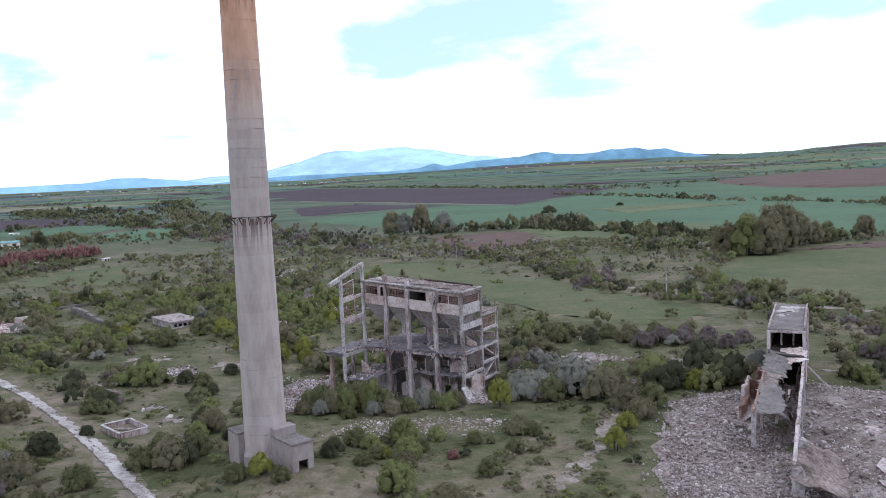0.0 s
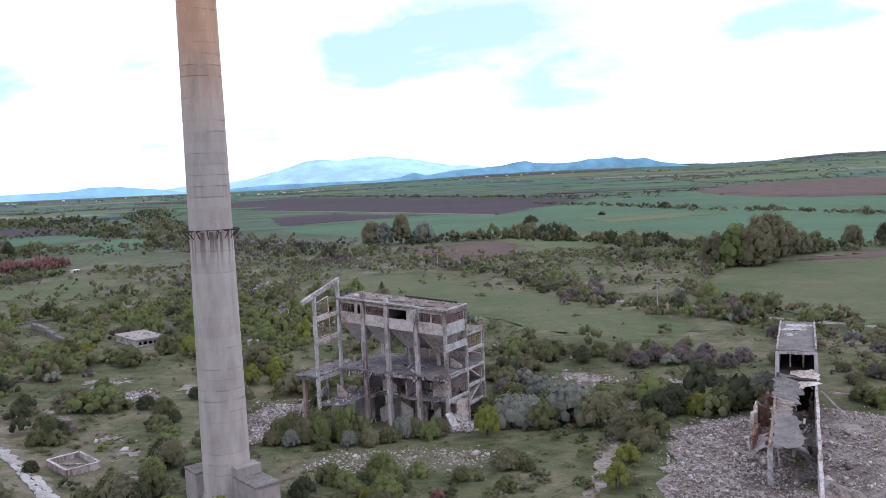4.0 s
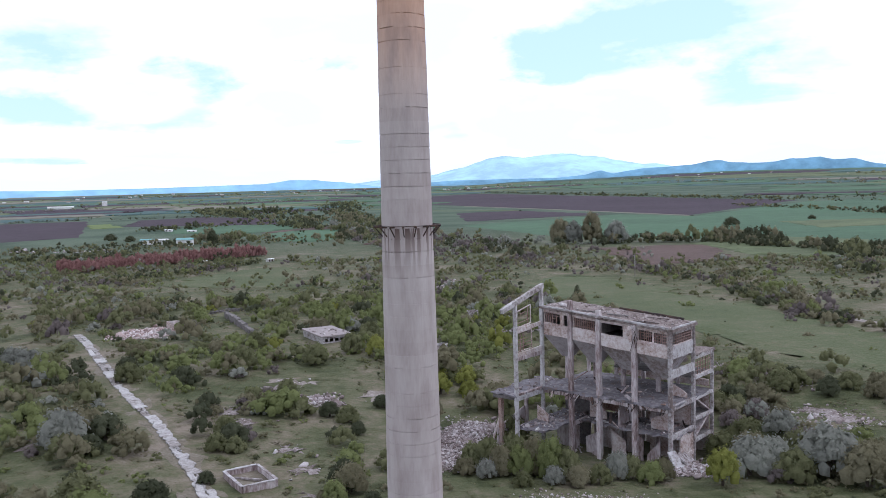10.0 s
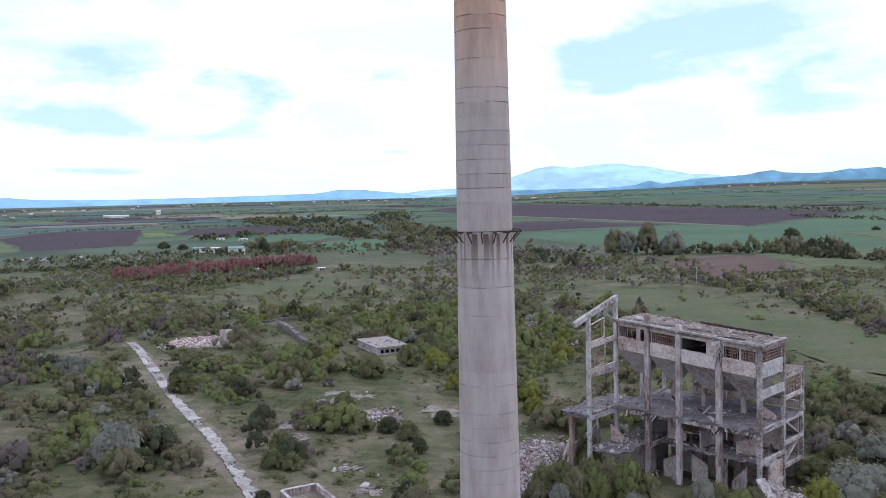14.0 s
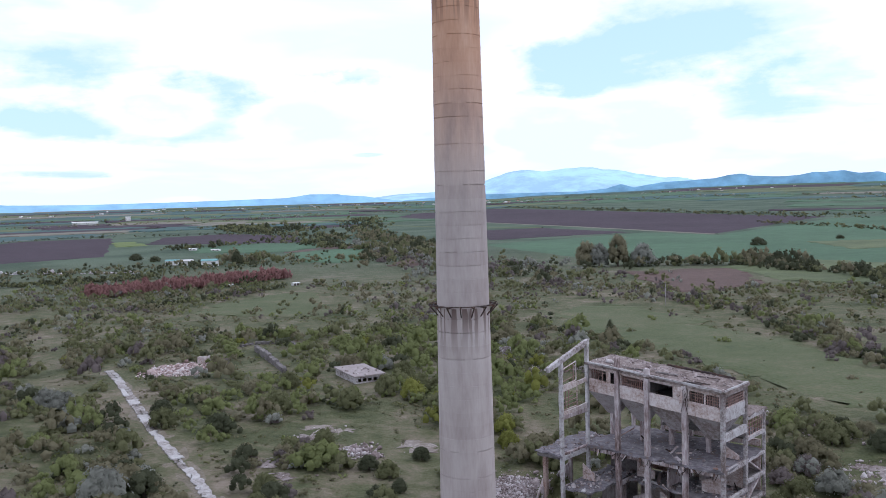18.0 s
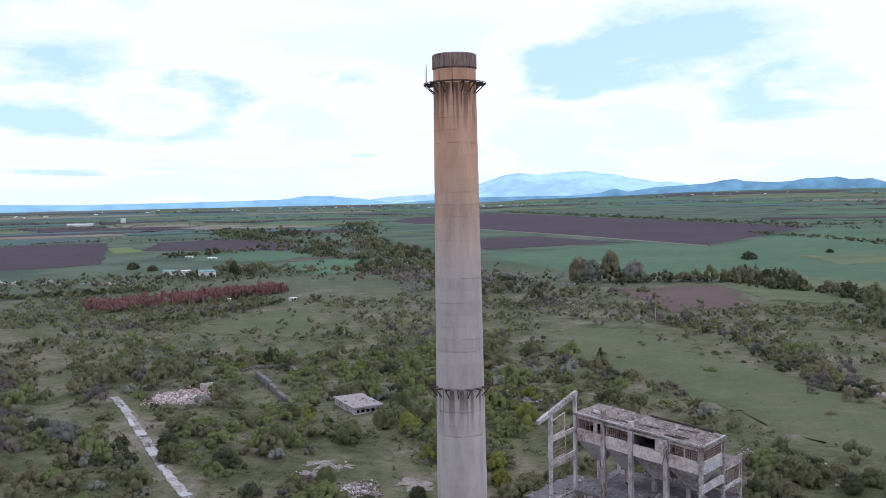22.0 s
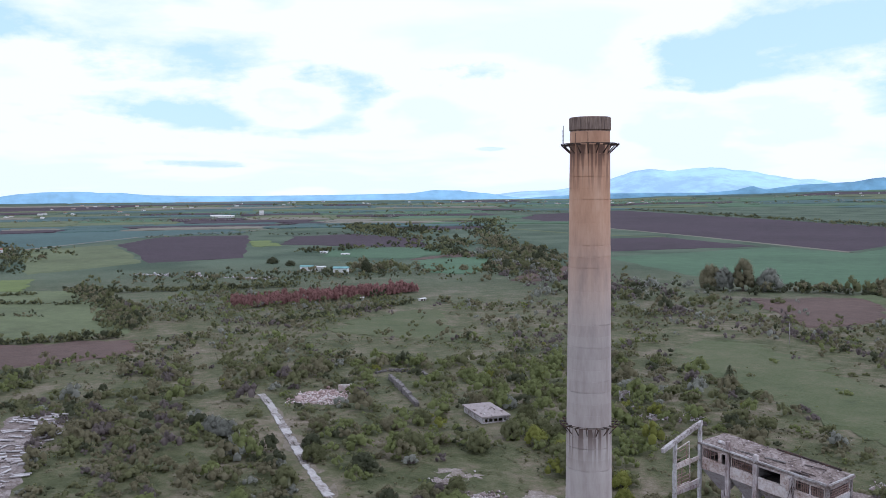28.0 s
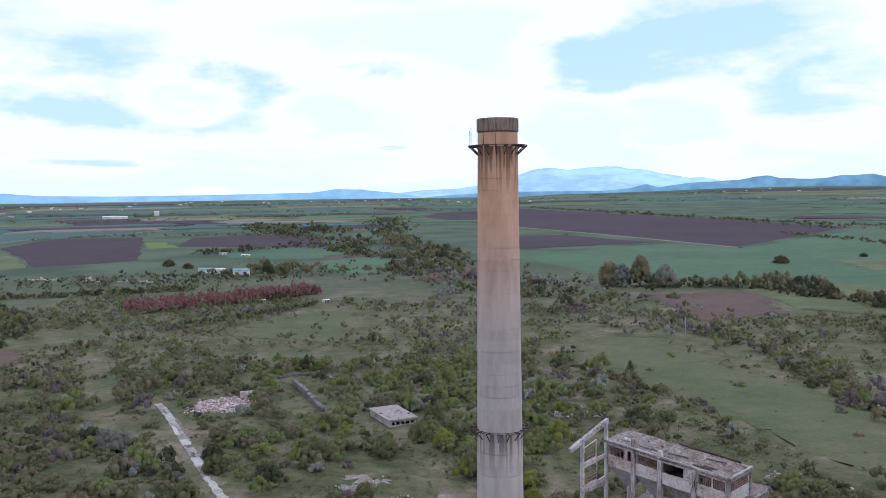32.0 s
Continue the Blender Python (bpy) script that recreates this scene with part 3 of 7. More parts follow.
def ch_r(z):
    return 2.72 - (z - 5.0) * 0.0102


def shaft_mat():
    """Concrete shaft: grey below, warm orange-brown towards the top, dark and rust streaks under the two galleries."""
    m = bpy.data.materials.new("chimney_concrete")
    m.use_nodes = True
    nt = m.node_tree
    N, L = nt.nodes.new, nt.links.new
    b = nt.nodes["Principled BSDF"]
    b.inputs["Roughness"].default_value = 0.88
    geo, sep = N("ShaderNodeNewGeometry"), N("ShaderNodeSeparateXYZ")
    L(geo.outputs["Position"], sep.inputs[0])
    mp = N("ShaderNodeMapping")
    mp.inputs["Scale"].default_value = (1.0, 1.0, 0.22)
    L(geo.outputs["Position"], mp.inputs[0])
    n1, n2 = N("ShaderNodeTexNoise"), N("ShaderNodeTexNoise")
    n1.inputs["Scale"].default_value, n1.inputs["Detail"].default_value = 0.9, 6.0
    n2.inputs["Scale"].default_value, n2.inputs["Detail"].default_value = 5.0, 5.0
    L(mp.outputs[0], n1.inputs["Vector"])
    L(mp.outputs[0], n2.inputs["Vector"])
    oi = N("ShaderNodeObjectInfo")
    t = add_value(nt, scaled(nt, n1.outputs["Fac"], 0.44, 0.13), scaled(nt, n2.outputs["Fac"], 0.14, 0.0))
    t = add_value(nt, t, scaled(nt, oi.outputs["Random"], 0.055, 0.045))

    def ramp(stops):
        r = N("ShaderNodeValToRGB")
        while len(r.color_ramp.elements) < len(stops):
            r.color_ramp.elements.new(0.5)
        for e, (p, c) in zip(r.color_ramp.elements, stops):
            e.position, e.color = p, (*c, 1)
        return r

    grey = ramp([(0.36, (0.312, 0.262, 0.250)), (0.5, (0.415, 0.362, 0.346)), (0.64, (0.485, 0.440, 0.426))])
    warm = ramp([(0.36, (0.38, 0.200, 0.122)), (0.5, (0.53, 0.305, 0.198)), (0.64, (0.61, 0.395, 0.285))])
    L(t, grey.inputs[0])
    L(t, warm.inputs[0])
    zf = N("ShaderNodeMapRange")
    zf.interpolation_type = "SMOOTHSTEP"
    zf.inputs["From Min"].default_value, zf.inputs["From Max"].default_value = 43.5, 61.5
    L(add_value(nt, sep.outputs["Z"], scaled(nt, n1.outputs["Fac"], 8.0, -4.0)), zf.inputs["Value"])
    mx = N("ShaderNodeMixRGB")
    L(zf.outputs[0], mx.inputs[0])
    L(grey.outputs[0], mx.inputs[1])
    L(warm.outputs[0], mx.inputs[2])
    # streaks: strong variation round the shaft, long drawn down it, fading below each gallery
    st = N("ShaderNodeMapping")
    st.inputs["Scale"].default_value = (1.0, 1.0, 0.05)
    L(geo.outputs["Position"], st.inputs[0])
    n3 = N("ShaderNodeTexNoise")
    n3.inputs["Scale"].default_value, n3.inputs["Detail"].default_value = 2.8, 3.0
    L(st.outputs[0], n3.inputs["Vector"])
    last = mx.outputs[0]
    for top, length, thresh, col in ((P1 - 0.2, 4.2, 0.50, (0.12, 0.078, 0.068)), (P2 - 0.1, 5.2, 0.50, (0.085, 0.045, 0.038)), (P2 - 0.1, 1.9, 0.40, (0.16, 0.085, 0.06))):
        dz = scaled(nt, sep.outputs["Z"], -1.0 / length, top / length)
        inside_z = N("ShaderNodeMapRange")
        inside_z.inputs["From Min"].default_value, inside_z.inputs["From Max"].default_value = 1.0, 0.0
        inside_z.inputs["To Min"].default_value, inside_z.inputs["To Max"].default_value = 0.0, 1.0
        L(dz, inside_z.inputs["Value"])
        below = N("ShaderNodeMath")
        below.operation, below.inputs[1].default_value = "GREATER_THAN", 0.0
        L(dz, below.inputs[0])
        s = N("ShaderNodeMapRange")
        s.inputs["From Min"].default_value, s.inputs["From Max"].default_value = thresh, thresh + 0.06
        L(n3.outputs["Fac"], s.inputs["Value"])
        m1, m2 = N("ShaderNodeMath"), N("ShaderNodeMath")
        m1.operation = m2.operation = "MULTIPLY"
        L(inside_z.outputs[0], m1.inputs[0])
        L(below.outputs[0], m1.inputs[1])
        L(m1.outputs[0], m2.inputs[0])
        L(s.outputs[0], m2.inputs[1])
        k = N("ShaderNodeMixRGB")
        L(scaled(nt, m2.outputs[0], 0.95, 0.0), k.inputs[0])
        L(last, k.inputs[1])
        k.inputs[2].default_value = (*col, 1)
        last = k.outputs[0]
    L(last, b.inputs["Base Color"])
    bp, nb = N("ShaderNodeBump"), N("ShaderNodeTexNoise")
    nb.inputs["Scale"].default_value, nb.inputs["Detail"].default_value = 6.0, 6.0
    L(geo.outputs["Position"], nb.inputs["Vector"])
    L(nb.outputs["Fac"], bp.inputs["Height"])
    bp.inputs["Strength"].default_value, bp.inputs["Distance"].default_value = 0.2, 0.05
    L(bp.outputs[0], b.inputs["Normal"])
    return m


SHAFT = shaft_mat()
CAP = ramp_mat("sooty_cap_concrete", [(0.36, (0.075, 0.052, 0.045)), (0.46, (0.15, 0.108, 0.092)), (0.56, (0.25, 0.185, 0.155)), (0.66, (0.38, 0.28, 0.23))], scales=(1.6, 6.0), bump=0.3, bump_scale=6, stretch=(1.0, 1.0, 0.12))


def gallery(parent, z, r, name, reach=0.75, n=20, rail=False):
    """A steel gallery round the shaft: deck, ring, brackets with struts, and posts with a rail where it has them."""
    g = part(name, lathe([(r + reach - 0.05, z), (r + reach, z), (r + reach, z + 0.045), (r + reach - 0.05, z + 0.045), (r + reach - 0.05, z)], 48), STEEL, parent, "dark rusted steel gallery")
    for q in (0.3, 0.62):
        if q < reach - 0.2:
            part("deck_ring", lathe([(r + q, z), (r + q + 0.07, z), (r + q + 0.07, z + 0.04), (r + q, z + 0.04), (r + q, z)], 48), STEEL, g)
    for i in range(n):
        a = 2 * math.pi * (i + 0.5) / n
        c, s = math.cos(a), math.sin(a)
        b = Mesh()
        b.beam((c * (r - 0.05), s * (r - 0.05), z - 0.08), (c * (r + reach), s * (r + reach), z - 0.08), 0.10, 0.14, 0.01)
        b.beam((c * (r - 0.05), s * (r - 0.05), z - 1.0), (c * (r + reach - 0.08), s * (r + reach - 0.08), z - 0.1), 0.09, 0.09, 0.01)
        part("bracket", b, STEEL, g)
    if rail:
        for zz in (0.5, 1.0):
            part("rail", lathe([(r + reach - 0.02, z + zz), (r + reach + 0.02, z + zz), (r + reach + 0.02, z + zz + 0.04), (r + reach - 0.02, z + zz + 0.04), (r + reach - 0.02, z + zz)], 48), STEEL, g)
    return g


def build_chimney():
    ch = thing("chimney", pose(0, 0, 0), "tall tapering concrete chimney, grey below and rust-orange above", "chimney")
    z, k = 6.0, 0
    rng = random.Random(5)
    while z < 66.8:
        dz = min(1.2, 67.38 - z)
        r0, r1, j = ch_r(z), ch_r(z + dz), rng.choice((0.004, 0.02, 0.04, 0.06, 0.08, 0.09))
        o = rng.uniform(-0.008, 0.008)
        shell = lathe([(r0 - 0.3, z), (r0 - j + o, z), (r0 - j + o, z + 0.08), (r0 + o, z + 0.085), (r1 + o, z + dz), (r1 - 0.3, z + dz)])
        # the joint is filled flush in places
        open_at = [noise.noise((i * 0.22, k * 3.1, 1.7)) + 0.4 * noise.noise((i * 0.9, k * 2.3, 4.0)) > -0.24 for i in range(64)]
        for row in (1, 2):
            for i in range(64):
                if not open_at[i] or not open_at[(i + 1) % 64]:
                    x, y, zz = shell.v[row * 64 + i]
                    f = (r0 + o - 0.002) / math.hypot(x, y)
                    shell.v[row * 64 + i] = (x * f, y * f, zz)
        part("concrete_lift", shell, SHAFT, ch, smooth=False)
        z += dz
        k += 1
    rt = ch_r(67)
    part("cap", lathe([(rt - 0.5, 67.2), (rt - 0.01, 67.2), (rt - 0.01, 67.3), (rt + 0.10, 67.36), (rt + 0.10, 68.6), (rt + 0.03, 68.7), (rt - 0.35, 68.7), (rt - 0.4, 64.0)]), CAP, ch, "dark weathered concrete rim")
    gallery(ch, P1, ch_r(P1), "gallery", 0.8, 16)
    gallery(ch, P2, ch_r(P2), "gallery", 0.98, 16)
    # hatch frame near the top, facing the works
    a = radians(-95)
    m = Mesh()
    r = ch_r(66.5) + 0.015
    for s0, s1, za, zb in ((-0.42, -0.42, 66.0, 67.0), (0.26, 0.26, 66.0, 67.0), (-0.42, 0.26, 67.0, 67.0)):
        m.beam((r * math.cos(a + s0), r * math.sin(a + s0), za), (r * math.cos(a + s1), r * math.sin(a + s1), zb), 0.04, 0.04, 0.01)
    part("hatch_frame", m, STEEL, ch, "rusty hatch outline")
    m = Mesh()
    m.beam((-2.75, -0.5, 66.0), (-2.75, -0.5, 67.9), 0.05, 0.05, 0.01)
    m.beam((-2.95, -0.3, 66.0), (-2.95, -0.3, 67.5), 0.04, 0.04, 0.01)
    part("aerial", m, STEEL, ch, "thin mast on the upper gallery")
    # pedestal
    part("pedestal", lathe([(3.15, 2.0), (3.15, 5.6), (2.9, 5.9), (2.4, 5.9)], 8), BASE_CONCRETE, ch, "eight-sided concrete foot of the shaft")
    part("shaft_foot", lathe([(2.9, 2.0), (2.78, 6.0), (2.4, 6.0)], 64), SHAFT, ch)
    return ch


build_chimney()


def flue_house(c, size, yaw, z0, z1, label, door=True):
    """A low concrete flue house: thick walls, slab roof with an overhang, and a dark doorway in its front."""
    h = thing("flue_house", pose(c[0], c[1], 0, 0, 0, yaw), label, "outbuilding")
    lx, ly = size
    t = 0.3
    rng = random.Random(int(lx * 100))
    zt = z1 - 0.25
    for nm, a, b in (("wall", (-lx / 2, -ly / 2 + t / 2), (lx / 2, -ly / 2 + t / 2)), ("wall", (-lx / 2, ly / 2 - t / 2), (lx / 2, ly / 2 - t / 2)), ("wall", (-lx / 2 + t / 2, -ly / 2 + t), (-lx / 2 + t / 2, ly / 2 - t))):
        m = Mesh()
        m.beam((*a, (z0 + zt) / 2), (*b, (z0 + zt) / 2), t, zt - z0, 0.03, 0.02, 4, rng)
        part(nm, m, BASE_CONCRETE, h)
    # front wall with the doorway
    m = Mesh()
    x = lx / 2 - t / 2
    w = ly - 2 * t
    if door:
        zd = z0 + 2.2
        m.beam((x, -w / 2, (z0 + zd) / 2), (x, -0.65, (z0 + zd) / 2), t, zd - z0, 0.03, 0.01, 2, rng)
        m.beam((x, 0.65, (z0 + zd) / 2), (x, w / 2, (z0 + zd) / 2), t, zd - z0, 0.03, 0.01, 2, rng)
        m.beam((x, -w / 2, (zd + zt) / 2), (x, w / 2, (zd + zt) / 2), t, zt - zd, 0.03, 0.01, 3, rng)
    else:
        m.beam((x, -w / 2, (z0 + zt) / 2), (x, w / 2, (z0 + zt) / 2), t, zt - z0, 0.03, 0.01, 3, rng)
    part("front_wall", m, BASE_CONCRETE, h, "pale concrete wall with a dark doorway")
    m = Mesh()
    m.box(pose(0, 0, z1 - 0.12), (lx + 0.16, ly + 0.16, 0.25), 0.04, 0.02, 6, rng)
    part("roof", m, DARK_CONCRETE, h, "stained flat concrete roof slab")
    return h


main_flue = flue_house((4.0, -2.9), (6.4, 2.9), -46, 3.9, 8.35, "concrete flue house with a dark doorway at the chimney foot")
m = Mesh()
m.box(pose(-1.9, 0, 6.6), (2.0, 3.0, 5.6), 0.05, 0.03, 6, random.Random(8))
part("flue_neck", m, BASE_CONCRETE, main_flue, "taller concrete neck joining the flue to the shaft")
flue_house((-3.2, 0.7), (3.2, 2.8), 132, 3.0, 8.4, "small concrete flue box against the chimney", False)


# ---- broken masonry ----
def chunks(n, place, size, rng, flat=0.6):
    """n broken lumps as jittered blocks: place(rng) gives x, y, z."""
    base = np.array([(-1, -1, -1), (1, -1, -1), (1, 1, -1), (-1, 1, -1), (-1, -1, 1), (1, -1, 1), (1, 1, 1), (-1, 1, 1)], float)
    quad = np.array([(3, 2, 1, 0), (4, 5, 6, 7), (0, 1, 5, 4), (1, 2, 6, 5), (2, 3, 7, 6), (3, 0, 4, 7)])
    V, F = [], []
    for i in range(n):
        s = size * rng.lognormal(0, 0.55)
        v = base * rng.uniform(0.5, 1.0, (8, 3)) * np.array([1, rng.uniform(0.5, 1), rng.uniform(0.3, flat + 0.2)]) * s
        q = np.array(Euler((rng.normal(0, 0.5), rng.normal(0, 0.5), rng.uniform(0, 6.28))).to_matrix())
        V.append(v @ q.T + np.array(place(rng)))
        F.append(quad + 8 * i)
    return np.concatenate(V), np.concatenate(F)


# ---- silo building ----
BU, BV, BYAW, BG = 4.56, 48.13, -25.76, -0.9
UC, UD, UE, UF, VA, VG, VH = 5.04, 9.71, 15.35, 20.67, -6.5, 6.82, 12.83


def roof_z(u):
    return 21.3 - 1.55 * u / UF


MULLION = ramp_mat("rusted_window_bars", [(0.36, (0.17, 0.095, 0.078)), (0.64, (0.34, 0.24, 0.215))], scales=(0.8, 5.0), bump=0.2, bump_scale=10)


HOPPER = ramp_mat("hopper_concrete", [(0.38, (0.24, 0.195, 0.185)), (0.48, (0.37, 0.332, 0.335)), (0.62, (0.47, 0.438, 0.448))], scales=(0.35, 2.2), bump=0.25, bump_scale=5, obj=0.08)


def build_silo():
    rng = random.Random(21)
    s = thing("silo_building", pose(BU, BV, 0, 0, 0, BYAW), "gutted concrete silo building with bare columns, hoppers and broken floors", "ruined building")

    def column(u, v, z0, z1, w, mat=CONCRETE, label=""):
        m = Mesh()
        m.beam((u, v, z0), (u, v, z1), w, w, 0.06, 0.045, int((z1 - z0) / 0.7), rng)
        return part("column", m, mat, s, label)

    def bar(nm, p, q, w, h, mat=CONCRETE, jit=0.03, seg=8, label=""):
        m = Mesh()
        m.beam(p, q, w, h, 0.05, jit, seg, rng)
        return part(nm, m, mat, s, label)

    def slab(nm, u0, u1, v0, v1, z, th=0.3, mat=DARK_CONCRETE, rag=0.25, label=""):
        """A floor plate with ragged edges."""
        m = Mesh()
        nu, nv = max(4, int(abs(u1 - u0) / 0.8)), max(4, int(abs(v1 - v0) / 0.8))
        vs, fs = [], []
        for k, zz in enumerate((z, z - th)):
            for i in range(nu + 1):
                for j in range(nv + 1):
                    e = i in (0, nu) or j in (0, nv)
                    ju, jv = (rng.uniform(-rag, rag), rng.uniform(-rag, rag)) if e else (0, 0)
                    vs.append((u0 + (u1 - u0) * i / nu + ju, v0 + (v1 - v0) * j / nv + jv, zz + rng.uniform(-0.05, 0.05)))
        n = (nu + 1) * (nv + 1)
        ix = lambda k, i, j: k * n + i * (nv + 1) + j
        for i in range(nu):
            for j in range(nv):
                fs.append((ix(0, i, j), ix(0, i + 1, j), ix(0, i + 1, j + 1), ix(0, i, j + 1)))
                fs.append((ix(1, i, j + 1), ix(1, i + 1, j + 1), ix(1, i + 1, j), ix(1, i, j)))
        for i in range(nu):
            fs.append((ix(1, i, 0), ix(1, i + 1, 0), ix(0, i + 1, 0), ix(0, i, 0)))
            fs.append((ix(0, i, nv), ix(0, i + 1, nv), ix(1, i + 1, nv), ix(1, i, nv)))
        for j in range(nv):
            fs.append((ix(0, 0, j), ix(0, 0, j + 1), ix(1, 0, j + 1), ix(1, 0, j)))
            fs.append((ix(1, nu, j), ix(1, nu, j + 1), ix(0, nu, j + 1), ix(0, nu, j)))
        m.add(vs, fs)
        return part(nm, m, mat, s, label)

    def window(p, q, z0a, z1a, z0b, z1b, nx, nz, broken=0.12, frame=PLASTER):
        """A rusted grid window between two points of a wall; its sill and head may slope."""
        p, q = Vector((*p, 0)), Vector((*q, 0))
        root = new("window")
        root.parent = s
        at = lambda f, g: (*(p.lerp(q, f)).xy, (z0a + (z1a - z0a) * g) * (1 - f) + (z0b + (z1b - z0b) * g) * f)
        fr = Mesh()
        for a, b in (((0, 0), (1, 0)), ((0, 1), (1, 1)), ((0, 0), (0, 1)), ((1, 0), (1, 1))):
            fr.beam(at(*a), at(*b), 0.14, 0.14, 0.02, 0.01, 3, rng)
        part("window_frame", fr, frame, root)
        for i in range(1, nx):
            if rng.random() > broken:
                m = Mesh()
                m.beam(at(i / nx, 0), at(i / nx, 1), 0.10, 0.10, 0.01, 0.015, 2, rng)
                part("mullion", m, MULLION, root)
        for j in range(1, nz):
            a, b = 0.0, 1.0
            if rng.random() < broken * 2:
                a, b = sorted((rng.random(), rng.random()))
            m = Mesh()
            m.beam(at(a, j / nz), at(b, j / nz), 0.09, 0.09, 0.01, 0.015, 4, rng)
            part("transom", m, MULLION, root)

    def wall(p, q, z0a, z1a, z0b, z1b, th=0.25, mat=PLASTER, nm="wall_panel", label=""):
        """An upright panel between two plan points whose foot and head may slope."""
        p, q = Vector((*p, 0)), Vector((*q, 0))
        d = (q - p).normalized()
        nrm = Vector((-d.y, d.x, 0)) * th / 2
        m = Mesh()
        n = max(3, int((q - p).length / 1.0))
        vs, fs = [], []
        for i in range(n + 1):
            f = i / n
            c = p.lerp(q, f)
            for sg, zz in ((-1, z0a + (z0b - z0a) * f), (-1, z1a + (z1b - z1a) * f), (1, z1a + (z1b - z1a) * f), (1, z0a + (z0b - z0a) * f)):
                vs.append((c.x + nrm.x * sg, c.y + nrm.y * sg, zz + rng.uniform(-0.05, 0.05)))
        for i in range(n):
            for k in range(4):
                a, b = i * 4 + k, i * 4 + (k + 1) % 4
                fs.append((a, b, b + 4, a + 4))
        fs += [(3, 2, 1, 0), (n * 4, n * 4 + 1, n * 4 + 2, n * 4 + 3)]
        m.add(vs, fs)
        return part(nm, m, mat, s, label)

    # columns
    column(0, VA, BG, 22.4, 0.52, PALE_CONCRETE)
    column(0, 0, BG, 24.1, 0.52, PALE_CONCRETE)
    column(UC, 0, BG, 22.5, 0.66)
    column(UD, 0, BG, 21.5, 0.7)
    column(UE, 0, BG, 19.9, 0.7)
    column(UF, 0, BG, 19.6, 0.55, PALE_CONCRETE)
    for u in (0, UC, UD, UE):
        column(u, VG, BG, roof_z(u) - 0.35, 0.6)
    column(UF, VG, BG, roof_z(UF) - 0.3, 0.48, PALE_CONCRETE)
    for u in (0, UC, UD, UE):
        column(u, VH, BG, 15.0, 0.5)
    column(UF, VH, BG, 15.1, 0.42, PALE_CONCRETE)
    column(-3.6, -5.6, BG, 8.8, 0.6, BRICK)
    column(-3.8, 1.0, BG, 8.8, 0.5, CONCRETE)
    # bare gable frame
    bar("gable_beam", (0, -9.66, 21.7), (0, 0.4, 24.35), 0.55, 0.75, PALE_CONCRETE, 0.03, 10, "pale sloping concrete roof beam")
    for z in (9.0, 14.4):
        bar("beam", (0, VA, z), (0, 0, z), 0.4, 0.6)
    wall((0, VA + 0.3), (0, -0.3), 14.5, 15.2, 14.5, 15.4)
    wall((0, VA + 0.3), (0, -0.3), 18.2, 18.8, 18.5, 19.1)
    window((0, VA + 0.4), (0, -2.6), 15.4, 18.1, 15.5, 18.3, 5, 5, 0.25)
    window((0, VA + 0.4), (0, -2.8), 18.9, 21.2, 19.2, 21.9, 5, 4, 0.5)
    # roof, upper band, hoppers
    nu = 24
    m = Mesh()
    vs, fs = [], []
    for k, dz in enumerate((0.0, -0.35)):
        for i in range(nu + 1):
            u = -0.2 + (UF + 0.7) * i / nu
            for j in range(9):
                v = -0.35 + (VG + 0.8) * j / 8
                e = i in (0, nu) or j in (0, 8)
                vs.append((u + (rng.uniform(-0.1, 0.1) if e else 0), v + (rng.uniform(-0.12, 0.12) if e else 0), roof_z(u) + dz + rng.uniform(-0.05, 0.05)))
    n = (nu + 1) * 9
    ix = lambda k, i, j: k * n + i * 9 + j
    for i in range(nu):
        for j in range(8):
            fs.append((ix(0, i, j), ix(0, i + 1, j), ix(0, i + 1, j + 1), ix(0, i, j + 1)))
            fs.append((ix(1, i, j + 1), ix(1, i + 1, j + 1), ix(1, i + 1, j), ix(1, i, j)))
        fs.append((ix(1, i, 0), ix(1, i + 1, 0), ix(0, i + 1, 0), ix(0, i, 0)))
        fs.append((ix(0, i, 8), ix(0, i + 1, 8), ix(1, i + 1, 8), ix(1, i, 8)))
    for j in range(8):
        fs.append((ix(0, 0, j), ix(0, 0, j + 1), ix(1, 0, j + 1), ix(1, 0, j)))
        fs.append((ix(1, nu, j), ix(1, nu, j + 1), ix(0, nu, j + 1), ix(0, nu, j)))
    m.add(vs, fs)
    part("roof", m, ROOF_DIRT, s, "flat roof with brown stains and loose debris")
    bar("parapet", (9.0, VG + 0.35, roof_z(9) + 0.15), (UF - 1.5, VG + 0.35, roof_z(UF - 1.5) + 0.15), 0.25, 0.3, STEEL, 0.05, 14, "dark tar-covered parapet")
    bar("parapet", (0.4, -0.3, roof_z(0.4) + 0.1), (UF, -0.3, roof_z(UF) + 0.1), 0.25, 0.28, PALE_CONCRETE, 0.06, 20)
    bar("parapet", (UF + 0.3, -0.2, roof_z(UF) + 0.1), (UF + 0.3, VG + 0.2, roof_z(UF) + 0.1), 0.25, 0.28, PALE_CONCRETE, 0.04, 8)
    for i in range(7):
        u, v = rng.uniform(1, 17), rng.uniform(0.6, 6.0)
        bar("roof_scrap", (u, v, roof_z(u) + 0.1), (u + rng.uniform(1.0, 3.2), v + rng.uniform(-0.4, 0.4), roof_z(u + 2) + 0.14), rng.uniform(0.12, 0.5), 0.06, rng.choice((DARK_CONCRETE, CONCRETE, STEEL, STEEL)), 0.04, 5)
    us = [0, UC, UD, UE, UF]
